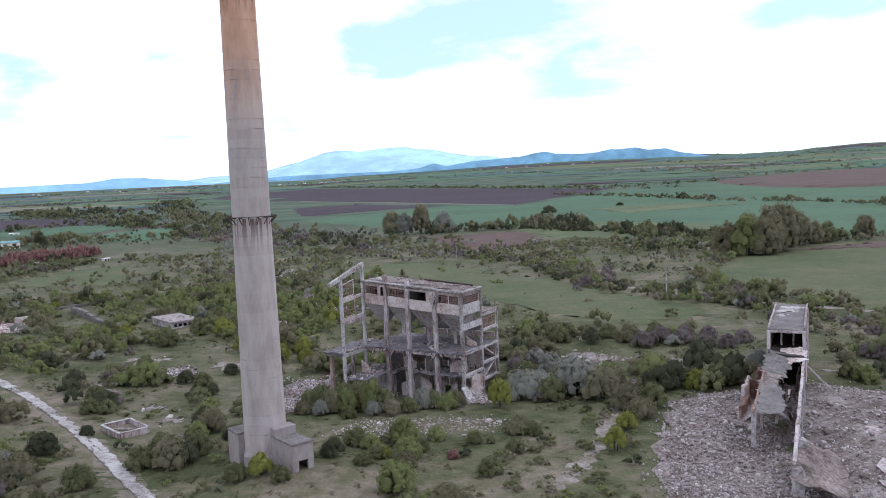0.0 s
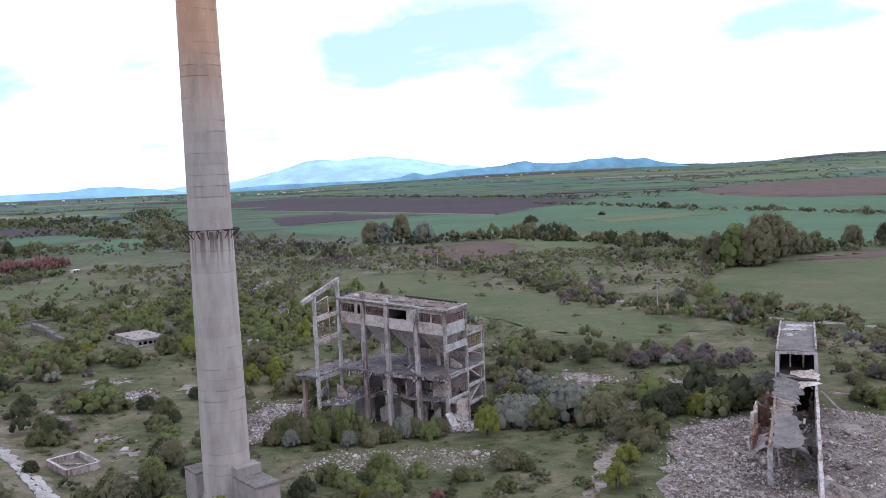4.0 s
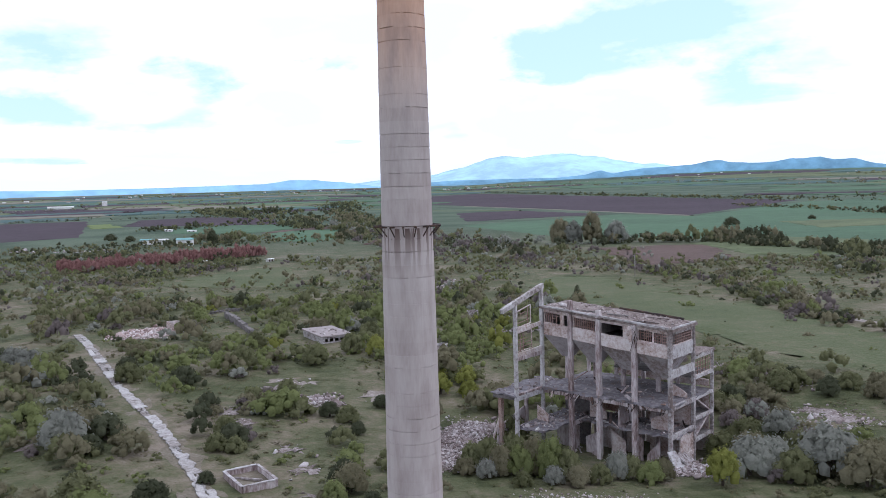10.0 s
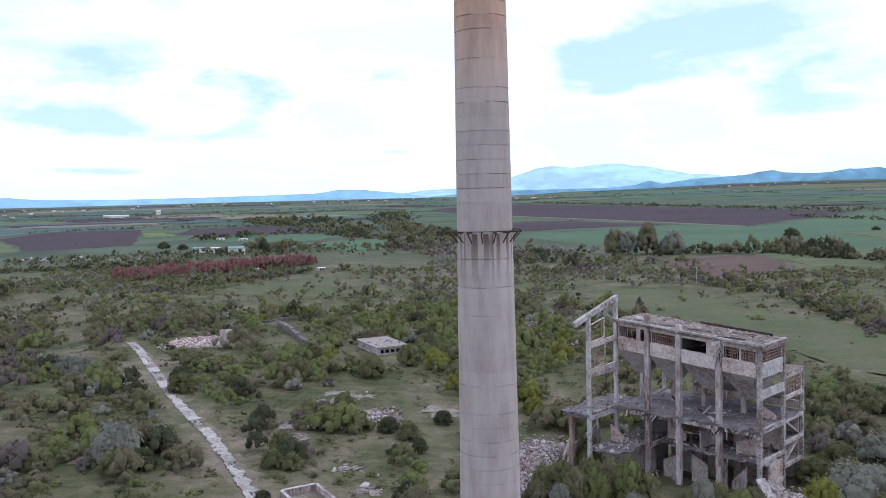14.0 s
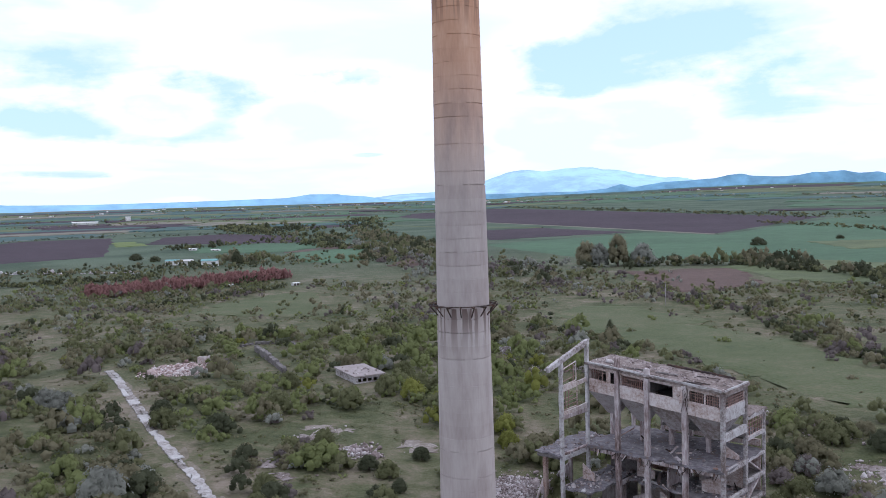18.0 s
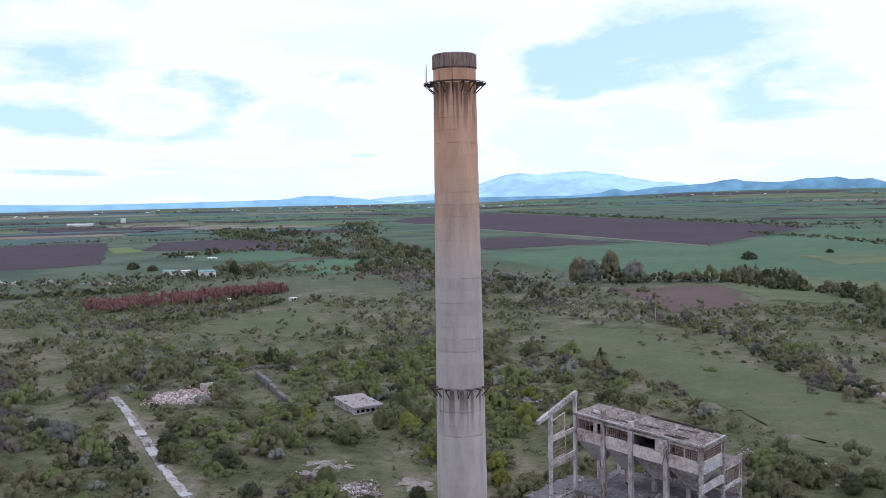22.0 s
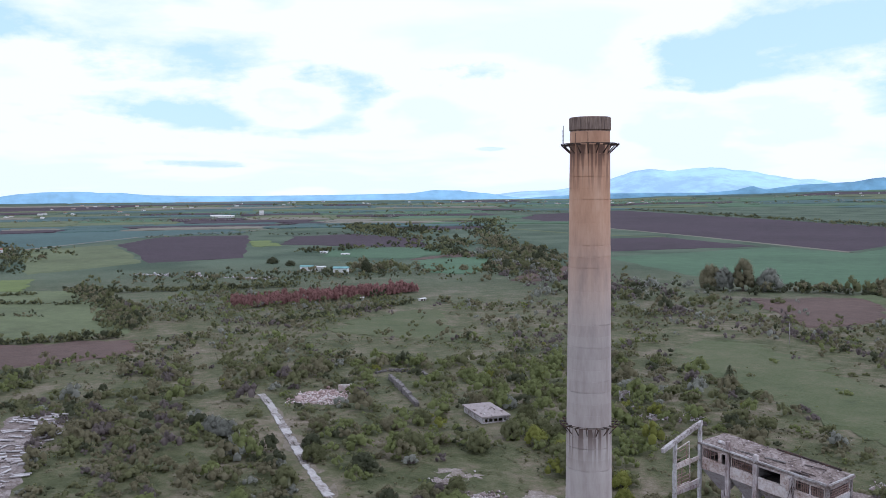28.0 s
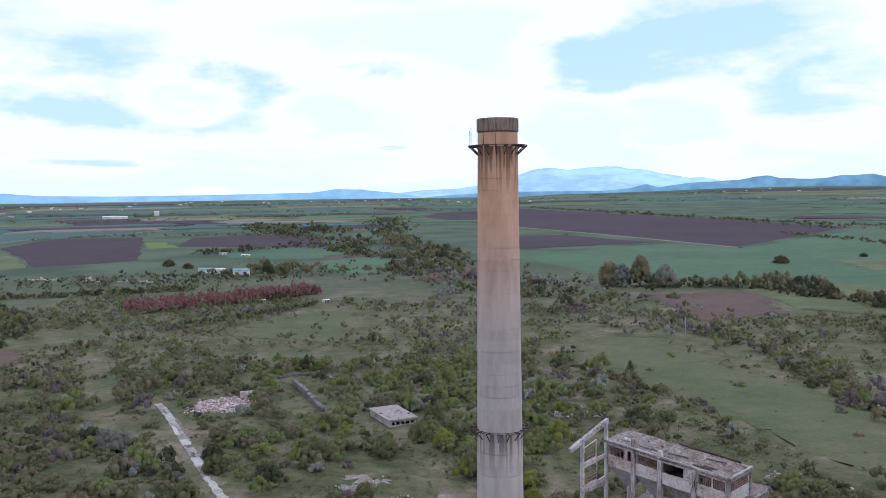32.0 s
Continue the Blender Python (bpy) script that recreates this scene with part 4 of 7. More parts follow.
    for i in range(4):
        # the third bay's deep shade is put into its lining colour
        inner = SHADE_TONE if i == 2 else DARK_CONCRETE
        a, b = us[i] + 0.4, us[i + 1] - 0.4
        wall((a, 0.1), (b, 0.1), roof_z(a) - 4.1, roof_z(a) - 2.35, roof_z(b) - 4.1, roof_z(b) - 2.35, 0.3)
        wall((a, 0.1), (b, 0.1), roof_z(a) - 0.75, roof_z(a) - 0.36, roof_z(b) - 0.75, roof_z(b) - 0.36, 0.3, nm="lintel")
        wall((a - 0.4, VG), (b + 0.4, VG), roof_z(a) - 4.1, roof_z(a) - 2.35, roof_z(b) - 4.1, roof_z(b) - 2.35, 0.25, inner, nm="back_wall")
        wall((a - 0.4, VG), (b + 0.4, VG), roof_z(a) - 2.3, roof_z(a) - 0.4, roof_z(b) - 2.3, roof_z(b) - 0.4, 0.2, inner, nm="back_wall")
        # slab added over the hopper to stop light and keep the bin dark
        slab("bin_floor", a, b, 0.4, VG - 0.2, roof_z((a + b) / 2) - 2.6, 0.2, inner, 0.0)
        # hopper
        zt = roof_z((a + b) / 2) - 4.0
        zb, c = zt - 3.5, (a + b) / 2
        o = [(a - 0.35, 0.25), (b + 0.35, 0.25), (b + 0.35, VG - 0.25), (a - 0.35, VG - 0.25)]
        q = [(c - 0.7, 2.6), (c + 0.7, 2.6), (c + 0.7, 4.0), (c - 0.7, 4.0)]
        hm = Mesh()
        for sc, flip in ((1.0, False), (0.93, True)):
            vs = [((x - c) * sc + c, (y - VG / 2) * sc + VG / 2, zt) for x, y in o] + [((x - c) * sc + c, (y - 3.3) * sc + 3.3, zb) for x, y in q]
            fs = [(k, (k + 1) % 4, 4 + (k + 1) % 4, 4 + k) for k in range(4)]
            hm.add(vs, [tuple(reversed(f)) for f in fs] if not flip else fs)
        hm.add([((x - c) * k + c, (y - 3.3) * k + 3.3, zb) for k in (1.0, 0.93) for x, y in q], [(k, (k + 1) % 4, 4 + (k + 1) % 4, 4 + k) for k in range(4)])
        part("hopper", hm, HOPPER, s, "grey concrete hopper, a funnel with a square mouth")
    zr = roof_z
    window((0.5, 0.1), (3.3, 0.1), zr(0.5) - 2.3, zr(0.5) - 0.75, zr(3.3) - 2.3, zr(3.3) - 0.75, 8, 4)
    wall((3.4, 0.1), (3.9, 0.1), zr(3.4) - 2.35, zr(3.4) - 0.75, zr(3.9) - 2.35, zr(3.9) - 0.75)
    window((5.6, 0.1), (9.2, 0.1), zr(5.6) - 2.3, zr(5.6) - 0.75, zr(9.2) - 2.3, zr(9.2) - 0.75, 11, 4)
    wall((13.6, 0.1), (14.9, 0.1), zr(13.6) - 2.35, zr(13.6) - 0.75, zr(14.9) - 2.35, zr(14.9) - 0.75)
    window((15.9, 0.1), (18.1, 0.1), zr(15.9) - 2.3, zr(15.9) - 0.75, zr(18.1) - 2.3, zr(18.1) - 0.75, 7, 4)
    window((18.2, 0.1), (20.2, 0.1), zr(18.2) - 2.3, zr(18.2) - 0.75, zr(20.2) - 2.3, zr(20.2) - 0.75, 6, 4)
    wall((0.05, 0.35), (0.05, VG - 0.3), zr(0) - 4.1, zr(0) - 0.4, zr(0) - 4.1, zr(0) - 0.4, 0.25, PLASTER, "end_wall")
    # cross walls added between bays so the windows open on darkness
    for u in (UC, UD, UE, UF - 1.6):
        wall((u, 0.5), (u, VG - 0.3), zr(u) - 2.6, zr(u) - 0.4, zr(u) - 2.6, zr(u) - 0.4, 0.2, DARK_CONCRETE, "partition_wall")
    # right flank
    zf = zr(UF)
    wall((UF, 0.4), (UF, VG - 0.4), zf - 4.1, zf - 2.35, zf - 4.1, zf - 2.35, 0.3, PALE_CONCRETE)
    wall((UF, 0.4), (UF, VG - 0.4), zf - 0.8, zf - 0.36, zf - 0.8, zf - 0.36, 0.3, PALE_CONCRETE, "lintel")
    window((UF, 0.5), (UF, VG - 0.5), zf - 2.3, zf - 0.8, zf - 2.3, zf - 0.8, 11, 4, 0.1)
    bar("beam", (UF, 0, 13.6), (UF, VG, 13.6), 0.45, 1.1, PALE_CONCRETE)
    for z in (8.95, 5.0, 1.6):
        bar("beam", (UF, 0, z), (UF, VG, z), 0.4, 0.65, PALE_CONCRETE if z > 2 else PLASTER)
    wall((UF, 2.6), (UF, VG - 0.3), BG, 4.7, BG, 4.7, 0.25, PLASTER, label="peeling lower wall")
    for z in (14.8, 11.9, 8.95, 6.0, 3.0):
        bar("beam", (UF, VG, z), (UF, VH, z), 0.4, 0.5, PALE_CONCRETE)
    window((UF, VG + 0.4), (UF, VH - 0.4), 12.2, 14.5, 12.2, 14.5, 6, 4, 0.1)
    slab("roof_deck", -0.2, UF + 0.2, VG + 0.5, VH + 0.3, 15.2, 0.3, ROOF_DIRT, 0.2)
    for z in (11.9, 6.0, 3.0):
        slab("floor_slab", 8.0, UF, VG + 0.4, VH, z + 0.2, 0.25, DARK_CONCRETE, 0.2)
    # floors
    slab("floor_slab", -0.2, UF + 0.2, -0.35, VH, 9.25, 0.35, FLOOR_DIRT, 0.22, "broken concrete floor strewn with dirt")
    slab("floor_slab", -4.4, -0.1, VA - 0.4, 5.6, 9.25, 0.35, FLOOR_DIRT, 0.5, "broken concrete floor strewn with dirt")
    slab("floor_slab", 6.0, UF, 1.0, VG, 4.9, 0.3, FLOOR_DIRT, 0.6)
    slab("floor_slab", -0.2, 4.6, VA, 5.8, 4.6, 0.3, FLOOR_DIRT, 0.4)
    for a, b in ((0, UC), (UC, UD), (UD, UE), (UE, UF)):
        bar("beam", (a + 0.4, 0, 8.7), (b - 0.4, 0, 8.7), 0.4, 0.7, CONCRETE, 0.06, 8)
        bar("beam", (a + 0.3, VG, 8.7), (b - 0.3, VG, 8.7), 0.4, 0.7, DARK_CONCRETE, 0.04, 6)
    bar("beam", (-0.0, VA, 8.65), (-0.0, 5.0, 8.65), 0.45, 0.7, PALE_CONCRETE, 0.05, 10)
    bar("beam", (-4.2, VA, 8.7), (-0.3, VA, 8.7), 0.4, 0.55, DARK_CONCRETE, 0.08, 8)
    bar("beam", (0, VA, 4.3), (0, 0, 4.3), 0.4, 0.6, CONCRETE)
    bar("beam", (UC, 0, 4.3), (UC, VG, 4.3), 0.4, 0.6, CONCRETE)
    # infill walls of the lower storeys
    for a, b, z0, z1, mat in ((5.4, 9.4, BG, 4.4, PLASTER), (10.2, 12.4, BG, 8.4, PLASTER), (14.0, 15.0, BG, 8.4, PLASTER), (15.7, 20.3, BG, 4.3, PLASTER), (16.5, 20.3, 5.2, 8.4, PLASTER), (5.4, 9.4, 5.2, 8.4, BRICK)):
        wall((a, VG), (b, VG), z0, z1, z0, z1, 0.25, mat, "infill_wall")
    for a, b in ((5.4, 9.3), (10.2, 15.0), (15.7, 20.2)):
        wall((a, VH), (b, VH), BG, 8.4, BG, 8.2, 0.25, PLASTER, "infill_wall")
        wall((a, VH), (b, VH), 9.5, 10.6, 9.5, 10.5, 0.25, PLASTER, "infill_wall")
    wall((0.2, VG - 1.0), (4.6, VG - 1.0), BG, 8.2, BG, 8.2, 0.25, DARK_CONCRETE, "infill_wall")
    bar("stair_beam", (UF - 0.6, 7.4, 9.0), (UF - 0.6, 12.4, 6.2), 1.1, 0.25, CONCRETE, 0.02, 6)
    bar("stair_beam", (UF - 0.6, 12.4, 6.0), (UF - 0.6, 7.4, 3.2), 1.1, 0.25, CONCRETE, 0.02, 6)
    # broken partitions and toppled pieces in the lower storeys
    for a, b, c, d, z0, h0, h1, mat in ((6.2, 3.2, 9.0, 3.2, 4.95, 2.6, 1.2, PLASTER), (10.4, 4.4, 13.2, 4.4, 4.95, 3.2, 2.2, CONCRETE), (16.2, 3.0, 19.4, 3.4, 4.95, 1.4, 2.8, PLASTER), (12.0, 1.4, 12.0, 4.4, 4.95, 2.4, 3.0, CONCRETE),
                                        (9.9, 3.0, 12.2, 3.0, BG, 4.6, 3.2, PLASTER), (13.6, 2.6, 15.2, 2.6, BG, 5.0, 4.2, CONCRETE), (16.0, 2.2, 18.0, 2.2, BG, 2.2, 4.6, CONCRETE), (6.0, 2.4, 8.8, 2.4, BG, 3.0, 4.4, CONCRETE),
                                        (0.4, 3.0, 4.4, 3.0, BG, 4.2, 4.2, CONCRETE), (0.4, -2.0, 2.4, -2.0, 4.7, 2.2, 1.0, PLASTER), (18.2, 5.8, 20.2, 5.8, 9.3, 1.6, 0.6, PLASTER), (-3.9, -6.2, -3.9, 0.6, BG, 4.5, 6.5, CONCRETE)):
        wall((a, b), (c, d), z0, z0 + h0, z0, z0 + h1, 0.22, mat, "broken_wall")
    for i in range(34):
        u, v, z = rng.uniform(0.5, 20), rng.uniform(0.0, 6.0), rng.choice((BG, 4.95, 4.95, 9.3))
        if z > 4 and z < 9 and u < 6.2:
            continue
        a, ln = rng.uniform(0, 6.28), rng.uniform(0.8, 2.6)
        bar("fallen_piece", (u, v, z + 0.1), (u + ln * math.cos(a), v + 0.6 * ln * math.sin(a), z + rng.uniform(0.1, 1.6)), rng.uniform(0.12, 0.6), rng.uniform(0.1, 0.25), rng.choice((PALE_CONCRETE, PLASTER, CONCRETE, BRICK, STEEL)), 0.05, 3)
    for i in range(26):
        u, z = rng.uniform(0.4, 20.2), rng.choice((9.0, 9.0, 4.8))
        v = -0.35 if z > 8 else 1.0
        bar("rebar", (u, v, z), (u + rng.uniform(-0.5, 0.5), v - rng.uniform(0.1, 0.7), z - rng.uniform(0.4, 1.3)), 0.05, 0.05, STEEL, 0.03, 3)
    # rubble heaps on the ground floor and at the foot of the corner
    for n, u0, u1, v0, v1, z, sz in ((260, 6, 20, -1.5, 2.5, BG + 0.2, 0.2), (200, -4, 4.5, -6.5, 4, BG + 0.2, 0.18), (220, 19.5, 25, -3.0, 4.5, BG + 0.25, 0.2)):
        V, F = chunks(n, lambda r: (r.uniform(u0, u1), r.uniform(v0, v1), z + abs(r.normal(0, 0.3))), sz, np.random.default_rng(int(n + u0)), 0.5)
        ob = new("rubble_heap", np_mesh("rubble_heap", V, F, RUBBLE))
        ob.parent = s
        tagged(ob, "broken masonry lying at the building's foot", "", "", "stuff")
    # broken slabs and a fallen column stump at the corner
    for p, q, w, h in (((21.0, -0.6, 3.4), (23.6, -1.6, 0.4), 1.4, 0.22), ((21.2, 1.0, 2.8), (24.4, 1.8, 0.2), 1.8, 0.2), ((22.6, -2.6, 0.2), (25.0, -0.4, 1.5), 0.9, 0.25), ((20.8, 3.4, 2.2), (23.4, 4.4, -0.2), 1.2, 0.2), ((19.4, -1.0, 1.4), (21.0, -2.6, -0.4), 1.0, 0.2)):
        bar("fallen_slab", p, q, w, h, PALE_CONCRETE, 0.09, 5)
    # leaning and fallen members
    bar("fallen_beam", (-5.6, -6.6, BG), (-3.6, -5.4, 6.0), 0.35, 0.35, PLASTER)
    bar("fallen_beam", (21.4, -1.4, BG + 0.4), (25.5, 3.0, BG + 1.6), 0.5, 0.5, PALE_CONCRETE)
    bar("fallen_beam", (22.2, -2.6, BG + 0.3), (24.2, -0.6, BG + 2.4), 0.4, 0.4, PALE_CONCRETE)
    # debris on floors and roof, hanging slab scraps
    nrng = np.random.default_rng(71)
    for nm, n, u0, u1, v0, v1, z, sz in (("floor_debris", 140, 0.2, 20.4, 0.2, 12.4, 9.3, 0.09), ("floor_debris", 80, -4.2, -0.2, -6.6, 5.4, 9.3, 0.11), ("floor_debris", 180, 6.2, 20.4, 1.2, 6.6, 4.95, 0.12), ("floor_debris", 120, 0, 4.4, -6.2, 5.6, 4.65, 0.16), ("roof_debris", 240, 0.3, 20.6, 0.0, 7.2, 0.0, 0.10)):
        V, F = chunks(n, lambda r: (r.uniform(u0, u1), r.uniform(v0, v1), z), sz, nrng, 0.4)
        if nm == "roof_debris":
            V[:, 2] += 21.3 - 1.55 * V[:, 0] / UF + 0.05
        ob = new(nm, np_mesh(nm, V, F, RUBBLE))
        ob.parent = s
        tagged(ob, "small broken masonry lying about", "", "", "stuff")
    for i in range(16):
        u = rng.uniform(0.5, 20.0)
        bar("hanging_scrap", (u, -0.4, 8.9), (u + rng.uniform(-0.6, 0.6), -0.4 - rng.uniform(0, 0.5), 8.9 - rng.uniform(0.3, 1.2)), rng.uniform(0.1, 0.5), 0.08, rng.choice((CONCRETE, PLASTER, STEEL)), 0.05, 2)
    for i in range(7):
        a = rng.uniform(0, 6.28)
        bar("rebar", (UE + 0.1, -0.3, 19.6 - 0.3 * i), (UE + 0.1 + 0.7 * math.cos(a), -0.6, 18.4 - 0.4 * i), 0.05, 0.05, STEEL, 0.02, 3)
    bar("spalled_piece", (UE - 0.5, -0.35, 19.6), (UE - 0.3, -0.4, 17.2), 0.45, 0.3, PLASTER, 0.12, 6)
    return s


build_silo()


# ---- shrubs and trees ----
def foliage(rng, R, H, nleaf, size, nclump, lump=(7, 4), fill=0.76, up=0.3):
    """A shrub crown: rounded clumps over a mound, each wrapped in small leaf cards. Vertices, quads and soft normals, foot at the origin."""
    k = np.arange(nclump)
    a = k * 2.4 + rng.uniform(0, 0.9, nclump)
    d = R * 0.74 * np.sqrt((k + 0.3) / nclump)
    r = R * rng.uniform(0.24, 0.42, nclump)
    top = H * (1.0 - 0.52 * (d / (0.74 * R)) ** 2.6) * rng.uniform(0.74, 1.0, nclump)
    cl = np.column_stack([d * np.cos(a), d * np.sin(a), np.maximum(top - r, 0.12 * H)])
    vert = np.clip(rng.uniform(0.85, 1.2, nclump) * H / (1.4 * R), 0.75, 1.3)
    V, F, SN, base = [], [], [], 0
    na, rows = lump
    if na:
        for q in range(nclump):
            e = np.linspace(-0.75, 1.4, rows)
            for ej in e:
                ph = 2 * np.pi * np.arange(na) / na + ej * 1.3
                rr = r[q] * fill * rng.uniform(0.8, 1.15, na)
                n = np.column_stack([np.cos(ej) * np.cos(ph), np.cos(ej) * np.sin(ph), np.full(na, np.sin(ej))])
                p = cl[q] + n * rr[:, None] * np.array([1, 1, vert[q]])
                p[:, 2] = np.maximum(p[:, 2], 0.0)
                V.append(p)
                SN.append(n)
            ix = base + np.arange(rows * na).reshape(rows, na)
            nx = np.roll(ix, -1, 1)
            F.append(np.stack([ix[:-1], nx[:-1], nx[1:], ix[1:]], -1).reshape(-1, 4))
            base += rows * na
    q = rng.integers(0, nclump, nleaf)
    u = rng.normal(size=(nleaf, 3))
    u[:, 2] = np.abs(u[:, 2]) * 1.1 - 0.4
    u /= np.linalg.norm(u, axis=1)[:, None]
    c = cl[q] + u * (r[q] * rng.uniform(0.78, 1.12, nleaf))[:, None] * np.column_stack([np.ones(nleaf), np.ones(nleaf), vert[q]])
    c[:, 2] = np.maximum(c[:, 2], H * rng.uniform(0.02, 0.15, nleaf))
    n = u + rng.normal(size=(nleaf, 3)) * 0.38 + np.array([0, 0, up])
    n /= np.linalg.norm(n, axis=1)[:, None]
    t = np.cross(n, rng.normal(size=(nleaf, 3)))
    t /= np.linalg.norm(t, axis=1)[:, None]
    b = np.cross(n, t)
    s = size * rng.uniform(0.6, 1.3, nleaf)[:, None]
    V.append(np.stack([c - t * s, c - b * s * 0.7, c + t * s, c + b * s * 0.7], 1).reshape(-1, 3))
    SN.append(np.repeat(u + rng.normal(size=(nleaf, 3)) * 0.3, 4, 0))
    F.append(base + np.arange(nleaf * 4).reshape(-1, 4))
    V, F, SN = np.concatenate(V), np.concatenate(F), np.concatenate(SN)
    out = V - np.array([0, 0, H * 0.25])
    out /= np.linalg.norm(out, axis=1)[:, None] + 1e-6
    SN = SN * 0.6 + out * 0.4
    SN[:, 2] += 0.5
    SN /= np.linalg.norm(SN, axis=1)[:, None]
    return V, F, SN


def stems(rng, R, H, n=3):
    m = Mesh()
    for i in range(n):
        a = rng.uniform(0, 2 * np.pi)
        d = R * rng.uniform(0.15, 0.5)
        m.beam((0.06 * math.cos(a), 0.06 * math.sin(a), -0.15), (d * 0.5 * math.cos(a), d * 0.5 * math.sin(a), H * 0.35), 0.05 * H / 3 + 0.04, 0.05 * H / 3 + 0.04, 0.01)
        m.beam((d * 0.5 * math.cos(a), d * 0.5 * math.sin(a), H * 0.33), (d * math.cos(a), d * math.sin(a), H * 0.68), 0.03 * H / 3 + 0.02, 0.03 * H / 3 + 0.02, 0.01)
    return m


RNG = np.random.default_rng(17)
SHRUB_KINDS = {}
for kind in LEAF:
    SHRUB_KINDS[kind] = []
    for v in range(4):
        tall = (0.85, 1.0, 1.2, 1.6)[v]
        V, F, SN = foliage(RNG, 1.0, 1.4 * tall, 950, 0.058, 30 + 5 * v, (5, 3), 0.70)
        crown = np_mesh("crown", V, F, LEAF[kind], True, SN)
        SHRUB_KINDS[kind].append((crown, stems(RNG, 1.0, 1.4 * tall).mesh("trunk", BARK)))
LOD = [[foliage(RNG, 1.0, 1.3 * t, n, size, m, lump, 0.74) for t in (0.8, 0.95, 1.1, 1.3)] for n, size, m, lump in ((160, 0.072, 12, (5, 3)), (52, 0.105, 7, (5, 3)), (12, 0.18, 3, (4, 3)))]
LOW = [foliage(RNG, 1.0, 0.5 * t, 22, 0.16, 4, (0, 3), 0.7, 1.2) for t in (0.7, 1.0, 1.3)]
KIND_WORDS = {"green": "leafy mid-green shrub in rough grass", "olive": "olive green shrub in rough grass", "lime": "yellow-green shrub in fresh leaf", "fresh": "leafy light green shrub", "grey": "silvery grey-green willow bush",
              "dark": "dense dark green bush", "plum": "bare purplish-brown thorn bush", "red": "russet brown shrub in rough grass"}


def shrub(x, y, R, kind, v=None, tallness=1.0, label=""):
    """One shrub on the land at x, y with crown radius R."""
    v = RNG.integers(0, 3) if v is None else v
    crown, trunk = SHRUB_KINDS[kind][v]
    h = tagged(new("shrub"), label or KIND_WORDS[kind], "shrub", "shrubs on the grassland")
    h.matrix_basis = Matrix.Translation((x, y, gz(x, y) - 0.05)) @ Matrix.Rotation(RNG.uniform(0, 6.28), 4, "Z") @ Matrix.Diagonal((R, R, R * tallness, 1))
    for nm, me in (("crown", crown), ("trunk", trunk)):
        ob = new(nm, me)
        ob.parent = h
    return h


ROAD_LINE = [(-128, 109), (-119.5, 101.2), (-96, 77), (-77.5, 57.8), (-62, 43.3), (-53.5, 35.6), (-42.5, 24.2), (-31.5, 12.4), (-22, 1.6), (-16.5, -5.2), (-4, -20)]


TRACK_LINE = [(50, 178), (64, 159), (76, 145), (97, 119), (121, 99), (160, 84)]


def road_dist(x, y, line=None):
    best = np.full(np.shape(x), 1e9)
    for (x1, y1), (x2, y2) in zip((line or ROAD_LINE)[:-1], (line or ROAD_LINE)[1:]):
        dx, dy = x2 - x1, y2 - y1
        f = np.clip(((x - x1) * dx + (y - y1) * dy) / (dx * dx + dy * dy), 0, 1)
        best = np.minimum(best, np.hypot(x - x1 - f * dx, y - y1 - f * dy))
    return best


CLEAR = [
    [(-48, 225), (-28, 264), (10, 285), (45, 222), (76, 140), (90, 108), (84, 72), (60, 84), (43, 91), (34, 118), (-2, 172)],
    [(-335, 110), (-283, 142), (-241, 172), (-220, 152), (-216, 137), (-237, 107), (-280, 80)],
    [(-461, 277), (-418, 301), (-327, 242), (-258, 182), (-291, 150), (-330, 150), (-460, 230)],
    [(-180, 56), (-165, 64), (-110, 14), (-122, 2)],
    [(-68, 112), (-60, 120), (-49, 110), (-55, 100)],
    [(-33, 17), (-28, 22), (-21, 13), (-25, 8)],
    [(-12, 28), (-12, 58), (-2, 62), (30, 68), (38, 52), (32, 12), (6, 12)],
    [(44, -30), (52, 26), (72, 34), (80, 60), (92, 56), (110, 34), (110, -30)],
    [(-23, 412), (37, 436), (49, 345), (10, 312)],
    [(-175, 685), (-45, 882), (420, 1480), (320, 700), (190, 330), (112, 380), (84, 412), (43, 485), (-71, 530)],
    [(119, 240), (230, 290), (230, 110), (121, 105), (107, 122), (96, 176)],
    [(-176, 201), (-187, 239), (-189, 304), (-162, 315), (-108, 244), (-107, 229), (-141, 215)],
    [(-219, 183), (-212, 186), (-143, 111), (-119, 89), (-116, 76), (-124, 74), (-152, 106)],
    [(-12, -12), (-8, 12), (8, 12), (14, -10)],
    [(-58, 8), (-40, 30), (-26, 60), (-14, 60), (-6, 30), (-16, 0)],
    [(28, -45), (33, -5), (36, 20), (46, 40), (52, 40), (50, 12), (50, -45)],
    [(-114, 100), (-119, 115), (-112, 124), (-101, 119), (-98, 106)],
    [(-112, 152), (-101, 152), (-71, 112), (-78, 103), (-98, 122)],
    [(-56, 62), (-56, 72), (-36, 72), (-18, 70), (-18, 54), (-34, 50)],
    [(40, 58), (38, 76), (52, 72), (70, 60), (70, 51), (54, 54)],
    [(20, 34), (22, 44), (29, 44), (29, 33)],
    [(61, 274), (107, 230), (98, 180), (72, 160), (58, 189)],
    [(-70, 98), (-70, 106), (-46, 106), (-44, 98), (-52, 92)],
    [(-29, 88), (-29, 101), (-21, 101), (-20, 88)],
]


